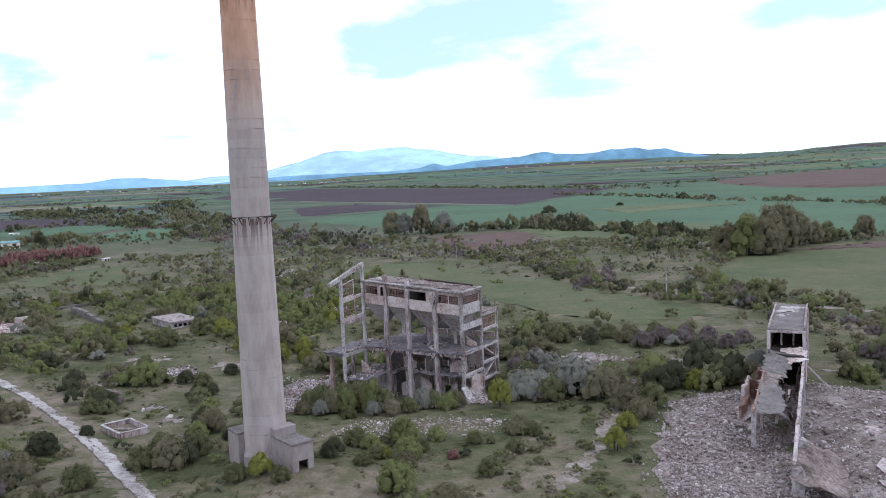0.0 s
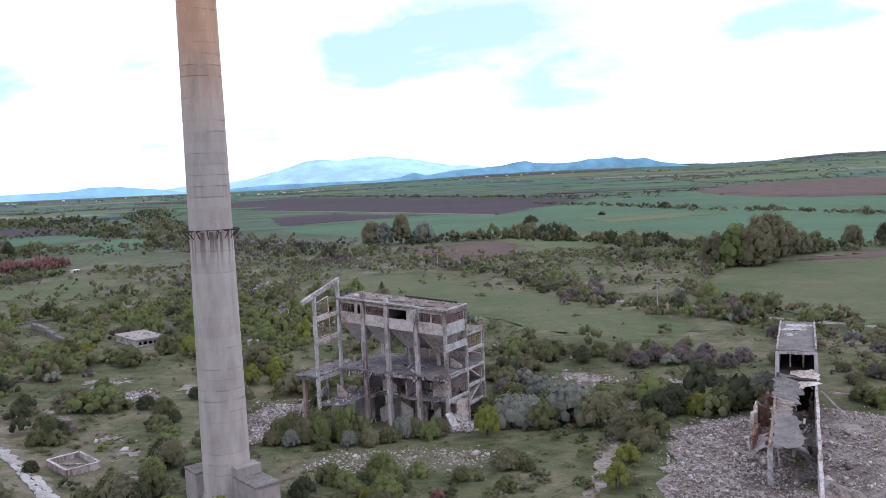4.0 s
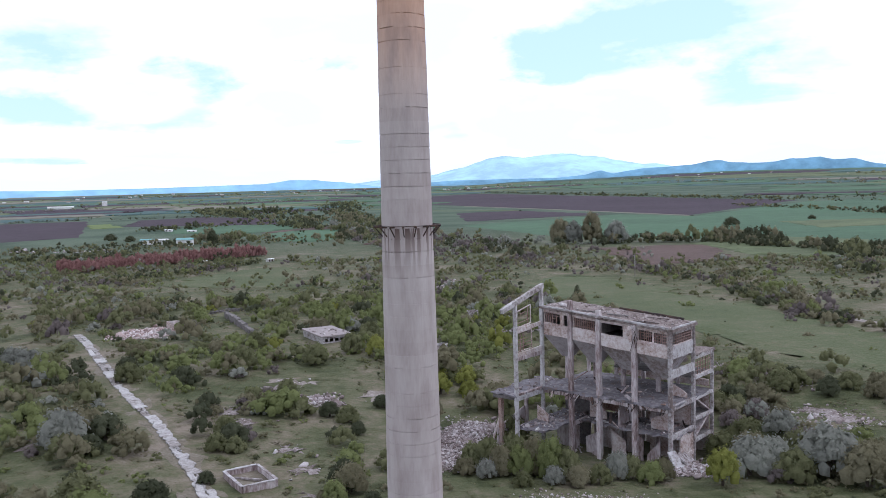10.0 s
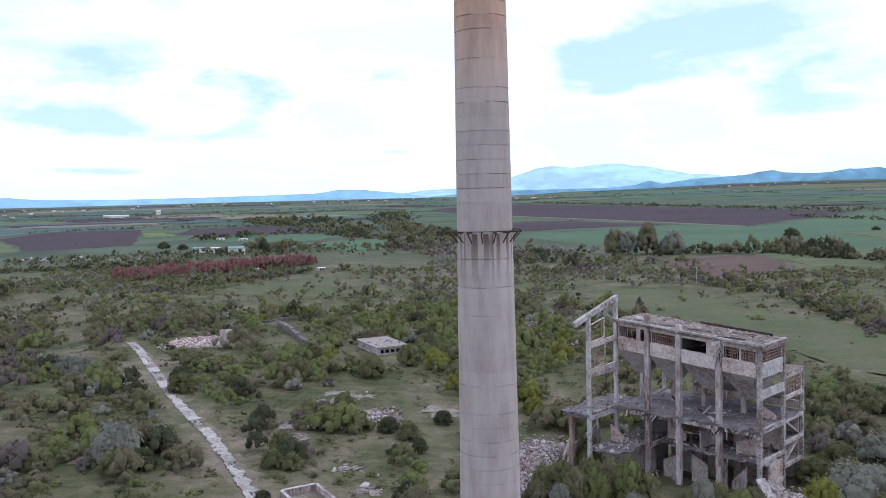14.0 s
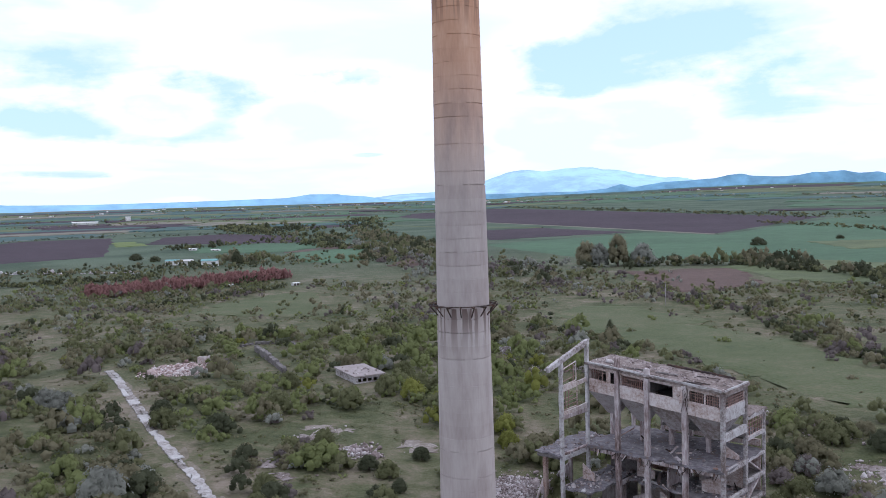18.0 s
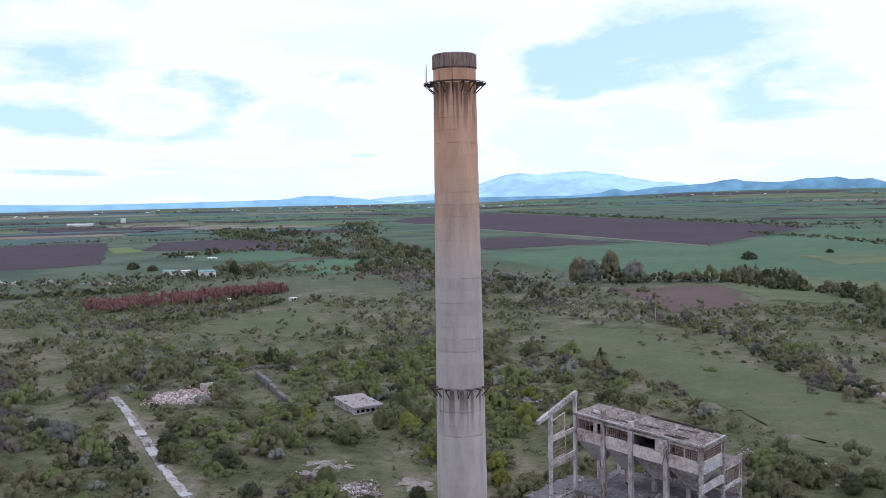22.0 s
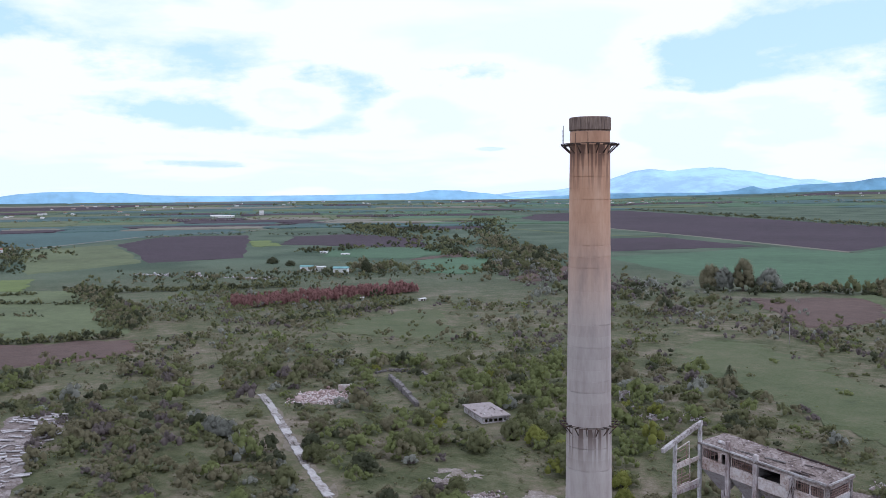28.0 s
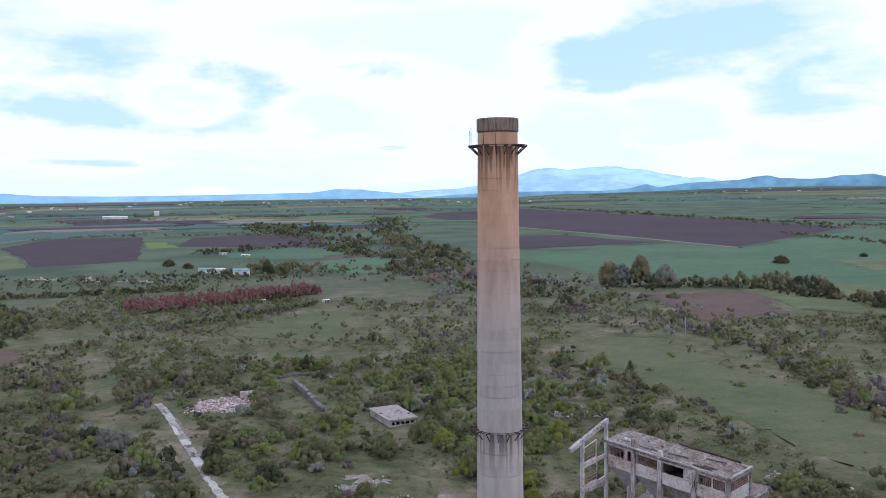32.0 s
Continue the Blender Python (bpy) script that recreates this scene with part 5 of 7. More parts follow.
THICK = [[(-167, 71), (-133, 84), (-89, 36), (-112, 18)], [(-128, 165), (-62, 193), (-14, 132), (-12, 74), (-56, 74), (-78, 84)], [(-101, 84), (-81, 92), (-60, 52), (-66, 47)], [(-230, 210), (-178, 200), (-140, 130), (-165, 110), (-210, 170)],
         [(-150, 150), (-115, 118), (-100, 90), (-66, 50), (-72, 28), (-92, 36), (-133, 84), (-165, 110)]]


def scatter(n, x0, x1, y0, y1, seed, keep):
    """Points in a box that the density keeps, off the road and the clearings."""
    rng = np.random.default_rng(seed)
    X, Y = rng.uniform(x0, x1, n), rng.uniform(y0, y1, n)
    ok = (road_dist(X, Y) > 5.0) & (road_dist(X, Y, TRACK_LINE) > 4.0)
    for k, p in enumerate(CLEAR):
        thin = rng.uniform(0, 1, n) < (0.25 if k == 14 else 0.08 if k == 12 else 0.3 if k == 21 else 0.06 if k in (0, 11) else 0.0)
        ok &= ~inside(p, X, Y) | thin
    nz = np.array([noise.noise((x * 0.018, y * 0.018, seed)) + 0.5 * noise.noise((x * 0.06, y * 0.06, seed + 3)) for x, y in zip(X, Y)])
    thick = np.zeros(n, bool)
    for p in THICK:
        thick |= inside(p, X, Y)
    ok &= np.where(thick, nz > keep - 0.28, (nz > keep) & (rng.uniform(0, 1, n) < 0.8))
    return X[ok], Y[ok]


def kind_at(x, y, r):
    px, py = np.array([x]), np.array([y])
    if inside(THICK[0], px, py)[0]:
        return "plum" if r < 0.22 else "olive" if r < 0.58 else "green" if r < 0.9 else "dark"
    if inside(THICK[1], px, py)[0] or inside(THICK[2], px, py)[0]:
        return "fresh" if r < 0.48 else "green" if r < 0.76 else "olive" if r < 0.88 else "dark" if r < 0.95 else "lime"
    z = noise.noise((x * 0.03, y * 0.03, 9.0)) + 0.35 * noise.noise((x * 0.15, y * 0.15, 2.0))
    if z > 0.42:
        return "plum" if r < 0.6 else "olive"
    if z < -0.35:
        return "green" if r < 0.7 else "fresh"
    return "olive" if r < 0.38 else "green" if r < 0.70 else "dark" if r < 0.78 else "fresh" if r < 0.88 else "grey" if r < 0.94 else "plum" if r < 0.995 else "lime"


STUFF = {k: [] for k in LEAF}


def scrub(x, y, R, kind, tall=1.0):
    """One bush among the many that stand too far off to tell singly."""
    d = math.hypot(x - 24, y + 80)
    bush_stuff(x, y, R, kind, 0 if d < 155 else 1 if d < 290 or R > 4.5 and d < 900 else 2, tall)


def bush_stuff(x, y, R, kind, lod, tall):
    V, F, SN = LOD[lod][RNG.integers(0, 4)]
    a = RNG.uniform(0, 6.28)
    c, s = math.cos(a), math.sin(a)
    P = np.column_stack([(V[:, 0] * c - V[:, 1] * s) * R + x, (V[:, 0] * s + V[:, 1] * c) * R + y, V[:, 2] * R * tall + gz(x, y) - 0.05])
    STUFF[kind].append((P, F, np.column_stack([SN[:, 0] * c - SN[:, 1] * s, SN[:, 0] * s + SN[:, 1] * c, SN[:, 2]])))


def plant():
    near = 0
    X, Y = scatter(9900, -330, 140, -25, 340, 4, -0.22)
    order = np.argsort(np.hypot(X - 10, Y + 40))
    for i in order:
        x, y = float(X[i]), float(Y[i])
        r = RNG.uniform()
        kd = kind_at(x, y, r)
        R = float(np.clip(RNG.lognormal(0.60, 0.34), 0.8, 3.6)) * (1.12 if kd == "fresh" else 1.0)
        if near < 80 and math.hypot(x, y) < 130:
            shrub(x, y, R, kd)
            near += 1
        else:
            scrub(x, y, R * 1.1, kd)


def undergrowth():
    """Waist-high suckers and brambles that fill the ground between the bushes."""
    rng = np.random.default_rng(61)
    n = 7000
    X, Y = rng.uniform(-210, 125, n), rng.uniform(-30, 235, n)
    ok = (road_dist(X, Y) > 2.6) & (road_dist(X, Y, TRACK_LINE) > 3.0)
    for k in (0, 1, 3, 4, 5, 6, 7, 10, 11, 12, 16, 18):
        ok &= ~inside(CLEAR[k], X, Y) | (rng.uniform(0, 1, n) < (0.10 if k in (0, 11) else 0.0))
    nz = np.array([noise.noise((x * 0.03, y * 0.03, 12.0)) + 0.6 * noise.noise((x * 0.1, y * 0.1, 7.0)) for x, y in zip(X, Y)])
    ok &= (nz > -0.18) & (rng.uniform(0, 1, n) < 0.85)
    kinds = ("olive", "green", "olive", "fresh", "green", "dark")
    for x, y in zip(X[ok].tolist(), Y[ok].tolist()):
        bush_stuff(x, y, float(rng.uniform(0.5, 1.35)), kinds[rng.integers(0, 6)], 2 if math.hypot(x - 24, y + 80) > 130 else 1, 0.8)


def hedge(line, w, R, kinds, step, tall=1.0):
    for (x1, y1), (x2, y2) in zip(line[:-1], line[1:]):
        d = math.hypot(x2 - x1, y2 - y1)
        for i in range(int(d / step)):
            f = RNG.uniform()
            scrub(x1 + (x2 - x1) * f + RNG.normal(0, w), y1 + (y2 - y1) * f + RNG.normal(0, w), R * RNG.uniform(0.6, 1.4), kinds[RNG.integers(0, len(kinds))], tall * RNG.uniform(0.8, 1.25))


def low_plants():
    """Knee-high weeds and seedlings over the open ground of the works."""
    rng = np.random.default_rng(23)
    n = 13000
    X, Y = rng.uniform(-190, 130, n), rng.uniform(-35, 200, n)
    keep = (road_dist(X, Y) > 2.6) & (rng.uniform(0, 1, n) < np.clip(1.2 - np.hypot(X - 15, Y + 60) / 240, 0.1, 1))
    nz = np.array([noise.noise((x * 0.05, y * 0.05, 5.0)) for x, y in zip(X, Y)])
    keep &= (nz > -0.3) & ~inside(CLEAR[0], X, Y) & ~inside(CLEAR[11], X, Y) & ~inside(CLEAR[7], X, Y) & ~inside(CLEAR[5], X, Y)
    out = {"green": [], "olive": [], "straw": []}
    for x, y, q in zip(X[keep], Y[keep], nz[keep]):
        V, F, SN = LOW[rng.integers(0, 3)]
        s = rng.uniform(0.4, 1.3)
        P = V * np.array([s, s, 0.5 * s + 0.15]) + np.array([x, y, 0])
        out["straw" if q > 0.25 and rng.uniform() < 0.4 else "olive" if rng.uniform() < 0.5 else "green"].append((P, F, SN * 0.35 + np.array([0, 0, 0.8])))
    for kd, arr in out.items():
        off = np.cumsum([0] + [len(p[0]) for p in arr[:-1]])
        V = np.concatenate([p[0] for p in arr])
        V[:, 2] += hgt(V[:, 0], V[:, 1]) - 0.03
        ob = new("weeds", np_mesh("weeds", V, np.concatenate([p[1] + o for p, o in zip(arr, off)]), WEED[kd], True, np.concatenate([p[2] for p in arr])))
        tagged(ob, {"green": "knee-high green weeds and seedlings", "olive": "olive green weeds in the grass", "straw": "dry straw-coloured weeds"}[kd], "weeds", "", "stuff")


WEED = {"green": leaf_mat("weed_green", (0.120, 0.124, 0.060), (0.165, 0.168, 0.084)), "olive": leaf_mat("weed_olive", (0.145, 0.138, 0.075), (0.195, 0.182, 0.108)), "straw": leaf_mat("weed_straw", (0.190, 0.165, 0.118), (0.250, 0.220, 0.165))}
NAMED = [
    (45, 4, 1.7, "lime", 3), (15, 2, 1.3, "lime", 1), (-17, 67, 2.6, "lime", 2), (-12, 68, 2.3, "lime", 1), (-14, 74, 2.4, "lime", 2), (-21, 71, 2.4, "green", 2),
    (12.5, 25.5, 1.8, "olive", 2), (15, 27.5, 1.7, "green", 2), (21, 29.5, 1.9, "fresh", 2), (-2, 26.5, 1.8, "olive", 1), (6, 23.5, 1.5, "green", 1),
    (29.5, 30, 2.4, "lime", 3), (33, 36, 3.6, "grey", 2), (36, 40, 3.0, "grey", 2), (42, 36, 4.6, "grey", 2), (46, 32, 3.6, "olive", 2), (38, 33, 2.8, "green", 2), (40, 44, 3.4, "green", 1),
    (49, 24, 2.8, "olive", 2), (53, 25, 2.6, "green", 2), (50.5, 19, 2.6, "olive", 1), (47.5, 13, 1.8, "lime", 2), (55, 34, 3.0, "dark", 2), (58, 37, 3.2, "dark", 2), (62, 36, 2.6, "lime", 1),
    (66, 37, 3.0, "green", 2), (70, 39, 2.6, "green", 1), (64, 43, 3.4, "dark", 3), (74, 44, 3.0, "grey", 2), (-15, 3, 2.8, "green", 1), (-12, 1, 2.6, "dark", 1), (-17, 0, 2.4, "green", 1), (-11, 5, 2.2, "green", 2),
    (1, -6, 1.8, "lime", 2), (4, -8, 1.5, "green", 1), (-2, -7, 1.6, "green", 2), (8.5, 1, 1.8, "dark", 2), (-6, 6, 1.6, "red", 1), (-9, 12, 1.4, "dark", 1),
    (-113, 71, 3.4, "grey", 1), (-107, 68.5, 3.6, "grey", 1), (-60, 23, 4.0, "grey", 2), (-57, 28, 3.2, "dark", 1), (-55, 22, 2.2, "dark", 1), (-37, 30, 2.6, "dark", 1), (-40, 33, 2.2, "green", 2), (-35, 27, 1.8, "green", 1),
    (-32, 14.5, 1.3, "dark", 1), (-34, 6, 2.6, "dark", 1), (-38, 27, 2.0, "green", 1), (-32, -4, 2.6, "olive", 1), (-22, -7, 2.4, "green", 1), (18, -2, 2.0, "olive", 1), (29, -4, 1.8, "green", 1), (24, 2, 1.0, "red", 1), (32, 4, 1.6, "green", 1),
    (-40, 52, 2.0, "green", 1), (-42, 57, 2.2, "green", 2), (-30, 48, 2.0, "dark", 1), (-26, 46, 2.2, "green", 1), (-22, 40, 1.4, "dark", 2), (-24, 56, 1.8, "dark", 1), (-18, 50, 1.3, "green", 1),
    (-26, 76, 2.6, "green", 3), (-22, 80, 1.8, "red", 2), (-65, 61, 3.0, "dark", 1), (-61, 76, 3.2, "green", 2), (-48, 82, 3.0, "green", 2), (-91, 83, 2.8, "olive", 1), (-78, 62, 3.0, "green", 1), (-84, 70, 2.6, "dark", 1),
    (-60, 97, 1.2, "fresh", 1), (-67, 104, 1.2, "green", 1), (-47, 103.5, 1.6, "lime", 1), (-47, 111, 3.0, "green", 2), (-69.5, 110, 1.8, "green", 2), (-53, 96, 1.2, "fresh", 1), (-64, 120, 3.2, "olive", 1), (-56, 121, 3.0, "grey", 1),
    (-45, 95, 3.0, "green", 2), (-38, 92, 3.0, "lime", 2), (-34, 98, 3.2, "green", 1), (-31, 89, 2.4, "lime", 1), (-40, 102, 3.0, "green", 1), (-70, 98, 3.0, "green", 1), (-75, 90, 2.8, "olive", 1), (-52, 90, 1.8, "green", 1), (-58, 94, 1.3, "dark", 1),
    (58, 70, 2.6, "plum", 1), (62, 73, 2.8, "plum", 1), (66, 71, 2.6, "plum", 1), (70, 68, 2.4, "plum", 0), (55, 75, 2.2, "olive", 1), (74, 66, 2.2, "plum", 1), (48, 76, 2.2, "dark", 2), (44, 82, 2.0, "green", 2),
    (87.6, 39.7, 2.2, "green", 1), (88.8, 36.2, 2.4, "fresh", 1), (92.2, 39.2, 2.2, "dark", 1), (90.7, 50.1, 2.0, "olive", 1), (98.2, 52.0, 2.4, "plum", 1), (95.9, 54.5, 2.0, "plum", 1), (92.4, 59.4, 1.6, "olive", 1), (34.7, 86.3, 3.0, "fresh", 1), (36.7, 72.3, 3.0, "olive", 1), (40.9, 80.2, 2.8, "green", 1), (33.3, 54.1, 3.0, "green", 1), (38.7, 58.1, 3.0, "grey", 1), 
    (32, 62, 2.2, "plum", 1), (36, 66, 2.4, "plum", 1), (34, 72, 2.0, "dark", 1), (30, 70, 2.4, "green", 1), (42, 78, 2.2, "green", 1), (47, 84, 2.0, "olive", 1), (52, 80, 2.4, "green", 1), (57, 82, 2.2, "olive", 1), (62, 80, 2.4, "green", 1), (68, 77, 2.2, "plum", 1), (72, 74, 2.4, "plum", 1), (78, 70, 2.2, "plum", 1), (83, 66, 2.2, "olive", 1), (30, 48, 2.8, "green", 1), (34, 46, 3.2, "olive", 1), (45, 46, 2.6, "green", 1), (49, 44, 2.4, "olive", 1),
    (0, 47, 3.4, "green", 1), (-6, 66, 3.4, "olive", 1), (-3, 62, 2.8, "green", 1),
]
for x, y, R, kd, v in NAMED:
    shrub(x, y, R, kd, v)

# slender saplings crowding before the silo building
for x, y, R, kd, tl in ((0.2, 29.5, 2.3, "green", 1.3), (2.4, 27.6, 2.0, "olive", 1.35), (3.6, 31.0, 2.3, "green", 1.4), (5.0, 27.4, 2.0, "fresh", 1.35), (6.4, 30.0, 2.3, "olive", 1.45), (8.6, 28.6, 2.2, "fresh", 1.6),
                        (10.8, 28.8, 2.0, "green", 1.35), (9.6, 25.4, 1.5, "grey", 1.1), (1.0, 25.6, 1.6, "grey", 1.1), (16.8, 30.6, 1.8, "grey", 1.4), (18.6, 31.2, 1.5, "green", 1.4), (-2.0, 30.4, 2.0, "green", 1.1), (22.4, 31.0, 1.6, "olive", 1.3)):
    shrub(x, y, R, kd, 2, tl, "slender leafy sapling beside the ruined silo building")


def tree(x, y, R, H, kind, seed, label):
    """A tree: tapered trunk with limbs, and a crown of leaf clumps held clear of the ground."""
    rng = np.random.default_rng(seed)
    t = thing("tree", pose(x, y, gz(x, y)), label, "tree")
    R *= 1.15
    V, F, SN = foliage(rng, R, H * 0.94, 1500, R * 0.044, 36, (5, 3), 0.70)
    W, G2, SM = foliage(rng, R * 0.92, H * 0.52, 800, R * 0.044, 22, (5, 3), 0.70)
    V, F, SN = np.concatenate([V, W]), np.concatenate([F, G2 + len(V)]), np.concatenate([SN, SM])
    V[:, 2] += H * 0.05
    part("crown", np_mesh("crown", V, F, LEAF[kind], True, SN), None, t)
    m = Mesh()
    for k in range(4):
        z0, z1 = H * 0.16 * k - 0.3, H * 0.16 * (k + 1)
        w = 0.05 * H * (1 - k * 0.2)
        m.beam((0, 0, z0), (0, 0, z1), w, w, w * 0.3)
    for k in range(7):
        a = rng.uniform(0, 6.28)
        z = H * rng.uniform(0.25, 0.5)
        m.beam((0, 0, z), (R * 0.6 * math.cos(a), R * 0.6 * math.sin(a), z + H * 0.25), 0.02 * H, 0.02 * H, 0.02)
    part("trunk", m, BARK, t)


for x, y, R, H, kd in ((-50, 451, 7.0, 17, "olive"), (-42, 450, 6.0, 16, "grey"), (-31, 452, 6.6, 21, "olive"), (-16, 455, 7.5, 15, "grey"), (-310, 478, 4.0, 11, "dark")):
    tree(x, y, R, H, kd, int(x * 3 + 5000), "tall leafy tree at the edge of a field")
plant()
undergrowth()
low_plants()
hedge([(-2, 300), (35, 241), (48, 195), (58, 160), (72, 138), (92, 113)], 2.5, 2.4, ["green", "dark", "olive", "plum", "fresh"], 1.3)
hedge([(84, 143), (108, 118), (130, 100)], 2.0, 2.0, ["green", "dark", "olive"], 2.2)
for off in (0, 3.5, 7, 10.5, 14):
    hedge([(-278 + off, 278 - off * 0.5), (-252 + off, 322 - off * 0.5), (-226 + off, 378 - off * 0.5)], 0.8, 2.5, ["red"], 0.6, 1.6)
hedge([(-222, 338), (-219, 372)], 2, 2.6, ["dark"], 1.5, 1.5)
hedge([(-727, 1207), (-617, 1109), (-536, 1027)], 30, 8, ["dark", "green"], 3.0, 0.9)
hedge([(-470, 900), (-404, 838), (-348, 791)], 20, 5.4, ["dark", "green", "olive"], 2.2, 0.95)
hedge([(-300, 690), (-234, 611), (-196, 530)], 13, 4.6, ["green", "grey", "dark", "olive"], 1.6, 1.0)
hedge([(-864, 815), (-852, 943), (-834, 1167), (-860, 1396)], 8, 3.2, ["dark", "green"], 11)
hedge([(-333, 2174), (25, 1522), (180, 1242), (257, 1188)], 12, 4.5, ["dark", "green"], 9)
hedge([(-262, 262), (-236, 320), (-190, 340)], 2.5, 2.0, ["olive", "green"], 1.6)
hedge([(-232, 556), (-205, 535), (-205, 600), (-250, 700), (-340, 830), (-410, 985)], 11, 4.1, ["green", "olive", "dark", "olive"], 1.1, 1.05)
hedge([(-205, 529), (-110, 430), (-40, 380)], 26, 3.6, ["green", "olive", "plum", "grey", "dark"], 0.7)
hedge([(-110, 330), (-40, 330), (5, 300)], 22, 2.8, ["green", "olive", "plum", "grey"], 0.8)
hedge([(-22, 455), (40, 462), (90, 400), (118, 350)], 6, 4.0, ["green", "olive", "dark", "dark"], 1.1, 1.1)
hedge([(50, 455), (72, 430)], 6, 5.0, ["dark", "olive"], 2.2, 1.2)
hedge([(78, 298), (112, 271)], 4, 3.0, ["green", "dark"], 1.2)
for x, y, R, H, kd in ((118, 250, 6.0, 15, "olive"), (124, 245, 6.5, 18, "fresh"), (131, 243, 6.5, 17, "olive"), (135, 252, 7.0, 21, "olive"), (128, 256, 6.0, 18, "olive"), (142, 258, 7.0, 22, "olive"), (144, 268, 6.5, 21, "grey"), (150, 276, 6.5, 20, "olive"), (157, 284, 6.0, 16, "olive"),
                       (140, 270, 6.0, 17, "green"), (166, 292, 5.0, 11, "olive"), (174, 298, 4.5, 10, "green"), (196, 312, 5.0, 12, "olive"), (216, 322, 5.0, 12, "dark")):
    tree(x, y, R, H, kd, int(x * 7 + 900), "tall feathery tree in fresh leaf in a field hedge")
hedge([(158, 286), (190, 306), (240, 330)], 4, 3.4, ["green", "olive", "dark"], 1.6, 1.1)
hedge([(90, 345), (150, 330)], 4, 4.0, ["dark", "green"], 1.8)
hedge([(-430, 370), (-350, 408), (-300, 450), (-270, 520)], 30, 3.0, ["green", "olive", "dark"], 0.7)
hedge([(-330, 480), (-290, 500)], 12, 4.2, ["olive", "green"], 1.2, 1.2)
hedge([(-402, 232), (-360, 249)], 1.2, 2.0, ["dark", "green"], 0.8)
hedge([(-439, 260), (-421, 273)], 1.2, 2.2, ["dark", "green"], 0.8)
hedge([(-361, 201), (-335, 206)], 1.5, 1.8, ["dark", "olive"], 1.6)
hedge([(-300, 136), (-283, 142), (-251, 175)], 1.6, 2.4, ["dark", "green"], 0.6)
hedge([(-426, 308), (-370, 272), (-324, 243), (-262, 190)], 5, 2.8, ["green", "olive", "dark"], 0.55)
hedge([(-400, 296), (-379, 306), (-333, 340), (-300, 372)], 1.8, 2.6, ["dark", "green"], 0.6)
hedge([(-214, 229), (-206, 262), (-190, 326)], 1.5, 1.9, ["dark", "green"], 0.6)
hedge([(-240, 62), (-205, 130)], 12, 2.6, ["green", "dark", "olive"], 0.8)
hedge([(-480, 640), (-420, 800), (-300, 640)], 10, 4.0, ["dark", "green"], 2.5)
hedge([(-700, 1650), (-420, 1000)], 18, 5.5, ["dark", "green"], 4.0)
hedge([(-820, 1300), (-600, 1000), (-480, 900)], 16, 5.0, ["dark", "green"], 3.0)
hedge([(-560, 2420), (200, 1330), (420, 1500)], 9, 4.6, ["dark", "green"], 6.0)
hedge([(-1000, 600), (-820, 560), (-690, 470)], 25, 4.4, ["green", "olive", "dark"], 2.6)
hedge([(-860, 560), (-700, 480), (-560, 350)], 10, 3.2, ["green", "dark"], 3.0)
hedge([(-890, 860), (-780, 935), (-600, 1000)], 5, 3.0, ["dark"], 7.0)
# distant belts take lighter leaf colours in place of haze
hedge([(-1500, 2600), (-700, 3000), (300, 2900), (1000, 2400)], 40, 8, ["green", "grey", "olive"], 12, 0.7)
hedge([(-1900, 1500), (-1300, 2000), (-700, 2200)], 40, 7, ["green", "grey", "olive"], 12, 0.7)
hedge([(-2400, 2300), (-1200, 3300), (0, 3700)], 60, 10, ["green", "grey", "olive"], 16, 0.6)
hedge([(-1600, 1200), (-1200, 1500), (-900, 1900)], 25, 6, ["green", "grey", "olive"], 9, 0.8)
hedge([(500, 1700), (900, 2000), (1500, 2100)], 30, 7, ["green", "grey", "olive"], 12, 0.8)
hedge([(300, 2300), (900, 2900), (1500, 3000)], 40, 8, ["green", "grey", "olive"], 14, 0.7)
hedge([(83, 1101), (148, 969), (196, 849), (230, 732), (269, 687), (298, 630), (314, 550)], 5, 3.6, ["dark", "green", "olive"], 3.0, 0.9)
# belts lightened for haze in the same way
hedge([(488, 2125), (741, 2540), (911, 2451), (1108, 2543)], 40, 8, ["green", "grey", "olive"], 9, 0.7)
hedge([(1009, 3454), (1246, 3559), (1425, 3432)], 50, 10, ["green", "grey", "olive"], 12, 0.7)
hedge([(1150, 4500), (1500, 4420), (2000, 4200)], 60, 7, ["green", "grey", "olive"], 7, 0.5)
hedge([(600, 3400), (1300, 3800), (2200, 3900)], 60, 11, ["green", "grey", "olive"], 14, 0.6)
for kd, arr in STUFF.items():
    if arr:
        off = np.cumsum([0] + [len(p[0]) for p in arr[:-1]])
        ob = new("scrub", np_mesh("scrub", np.concatenate([p[0] for p in arr]), np.concatenate([p[1] + o for p, o in zip(arr, off)]), LEAF[kd], True, np.concatenate([p[2] for p in arr])))
        tagged(ob, {"red": "long row of russet brown saplings", "plum": "bare purplish thorn thicket", "fresh": "wide spread of leafy light green scrub"}.get(kd, "wide spread of " + kd + " scrub and hedges"), "scrub", "", "stuff")


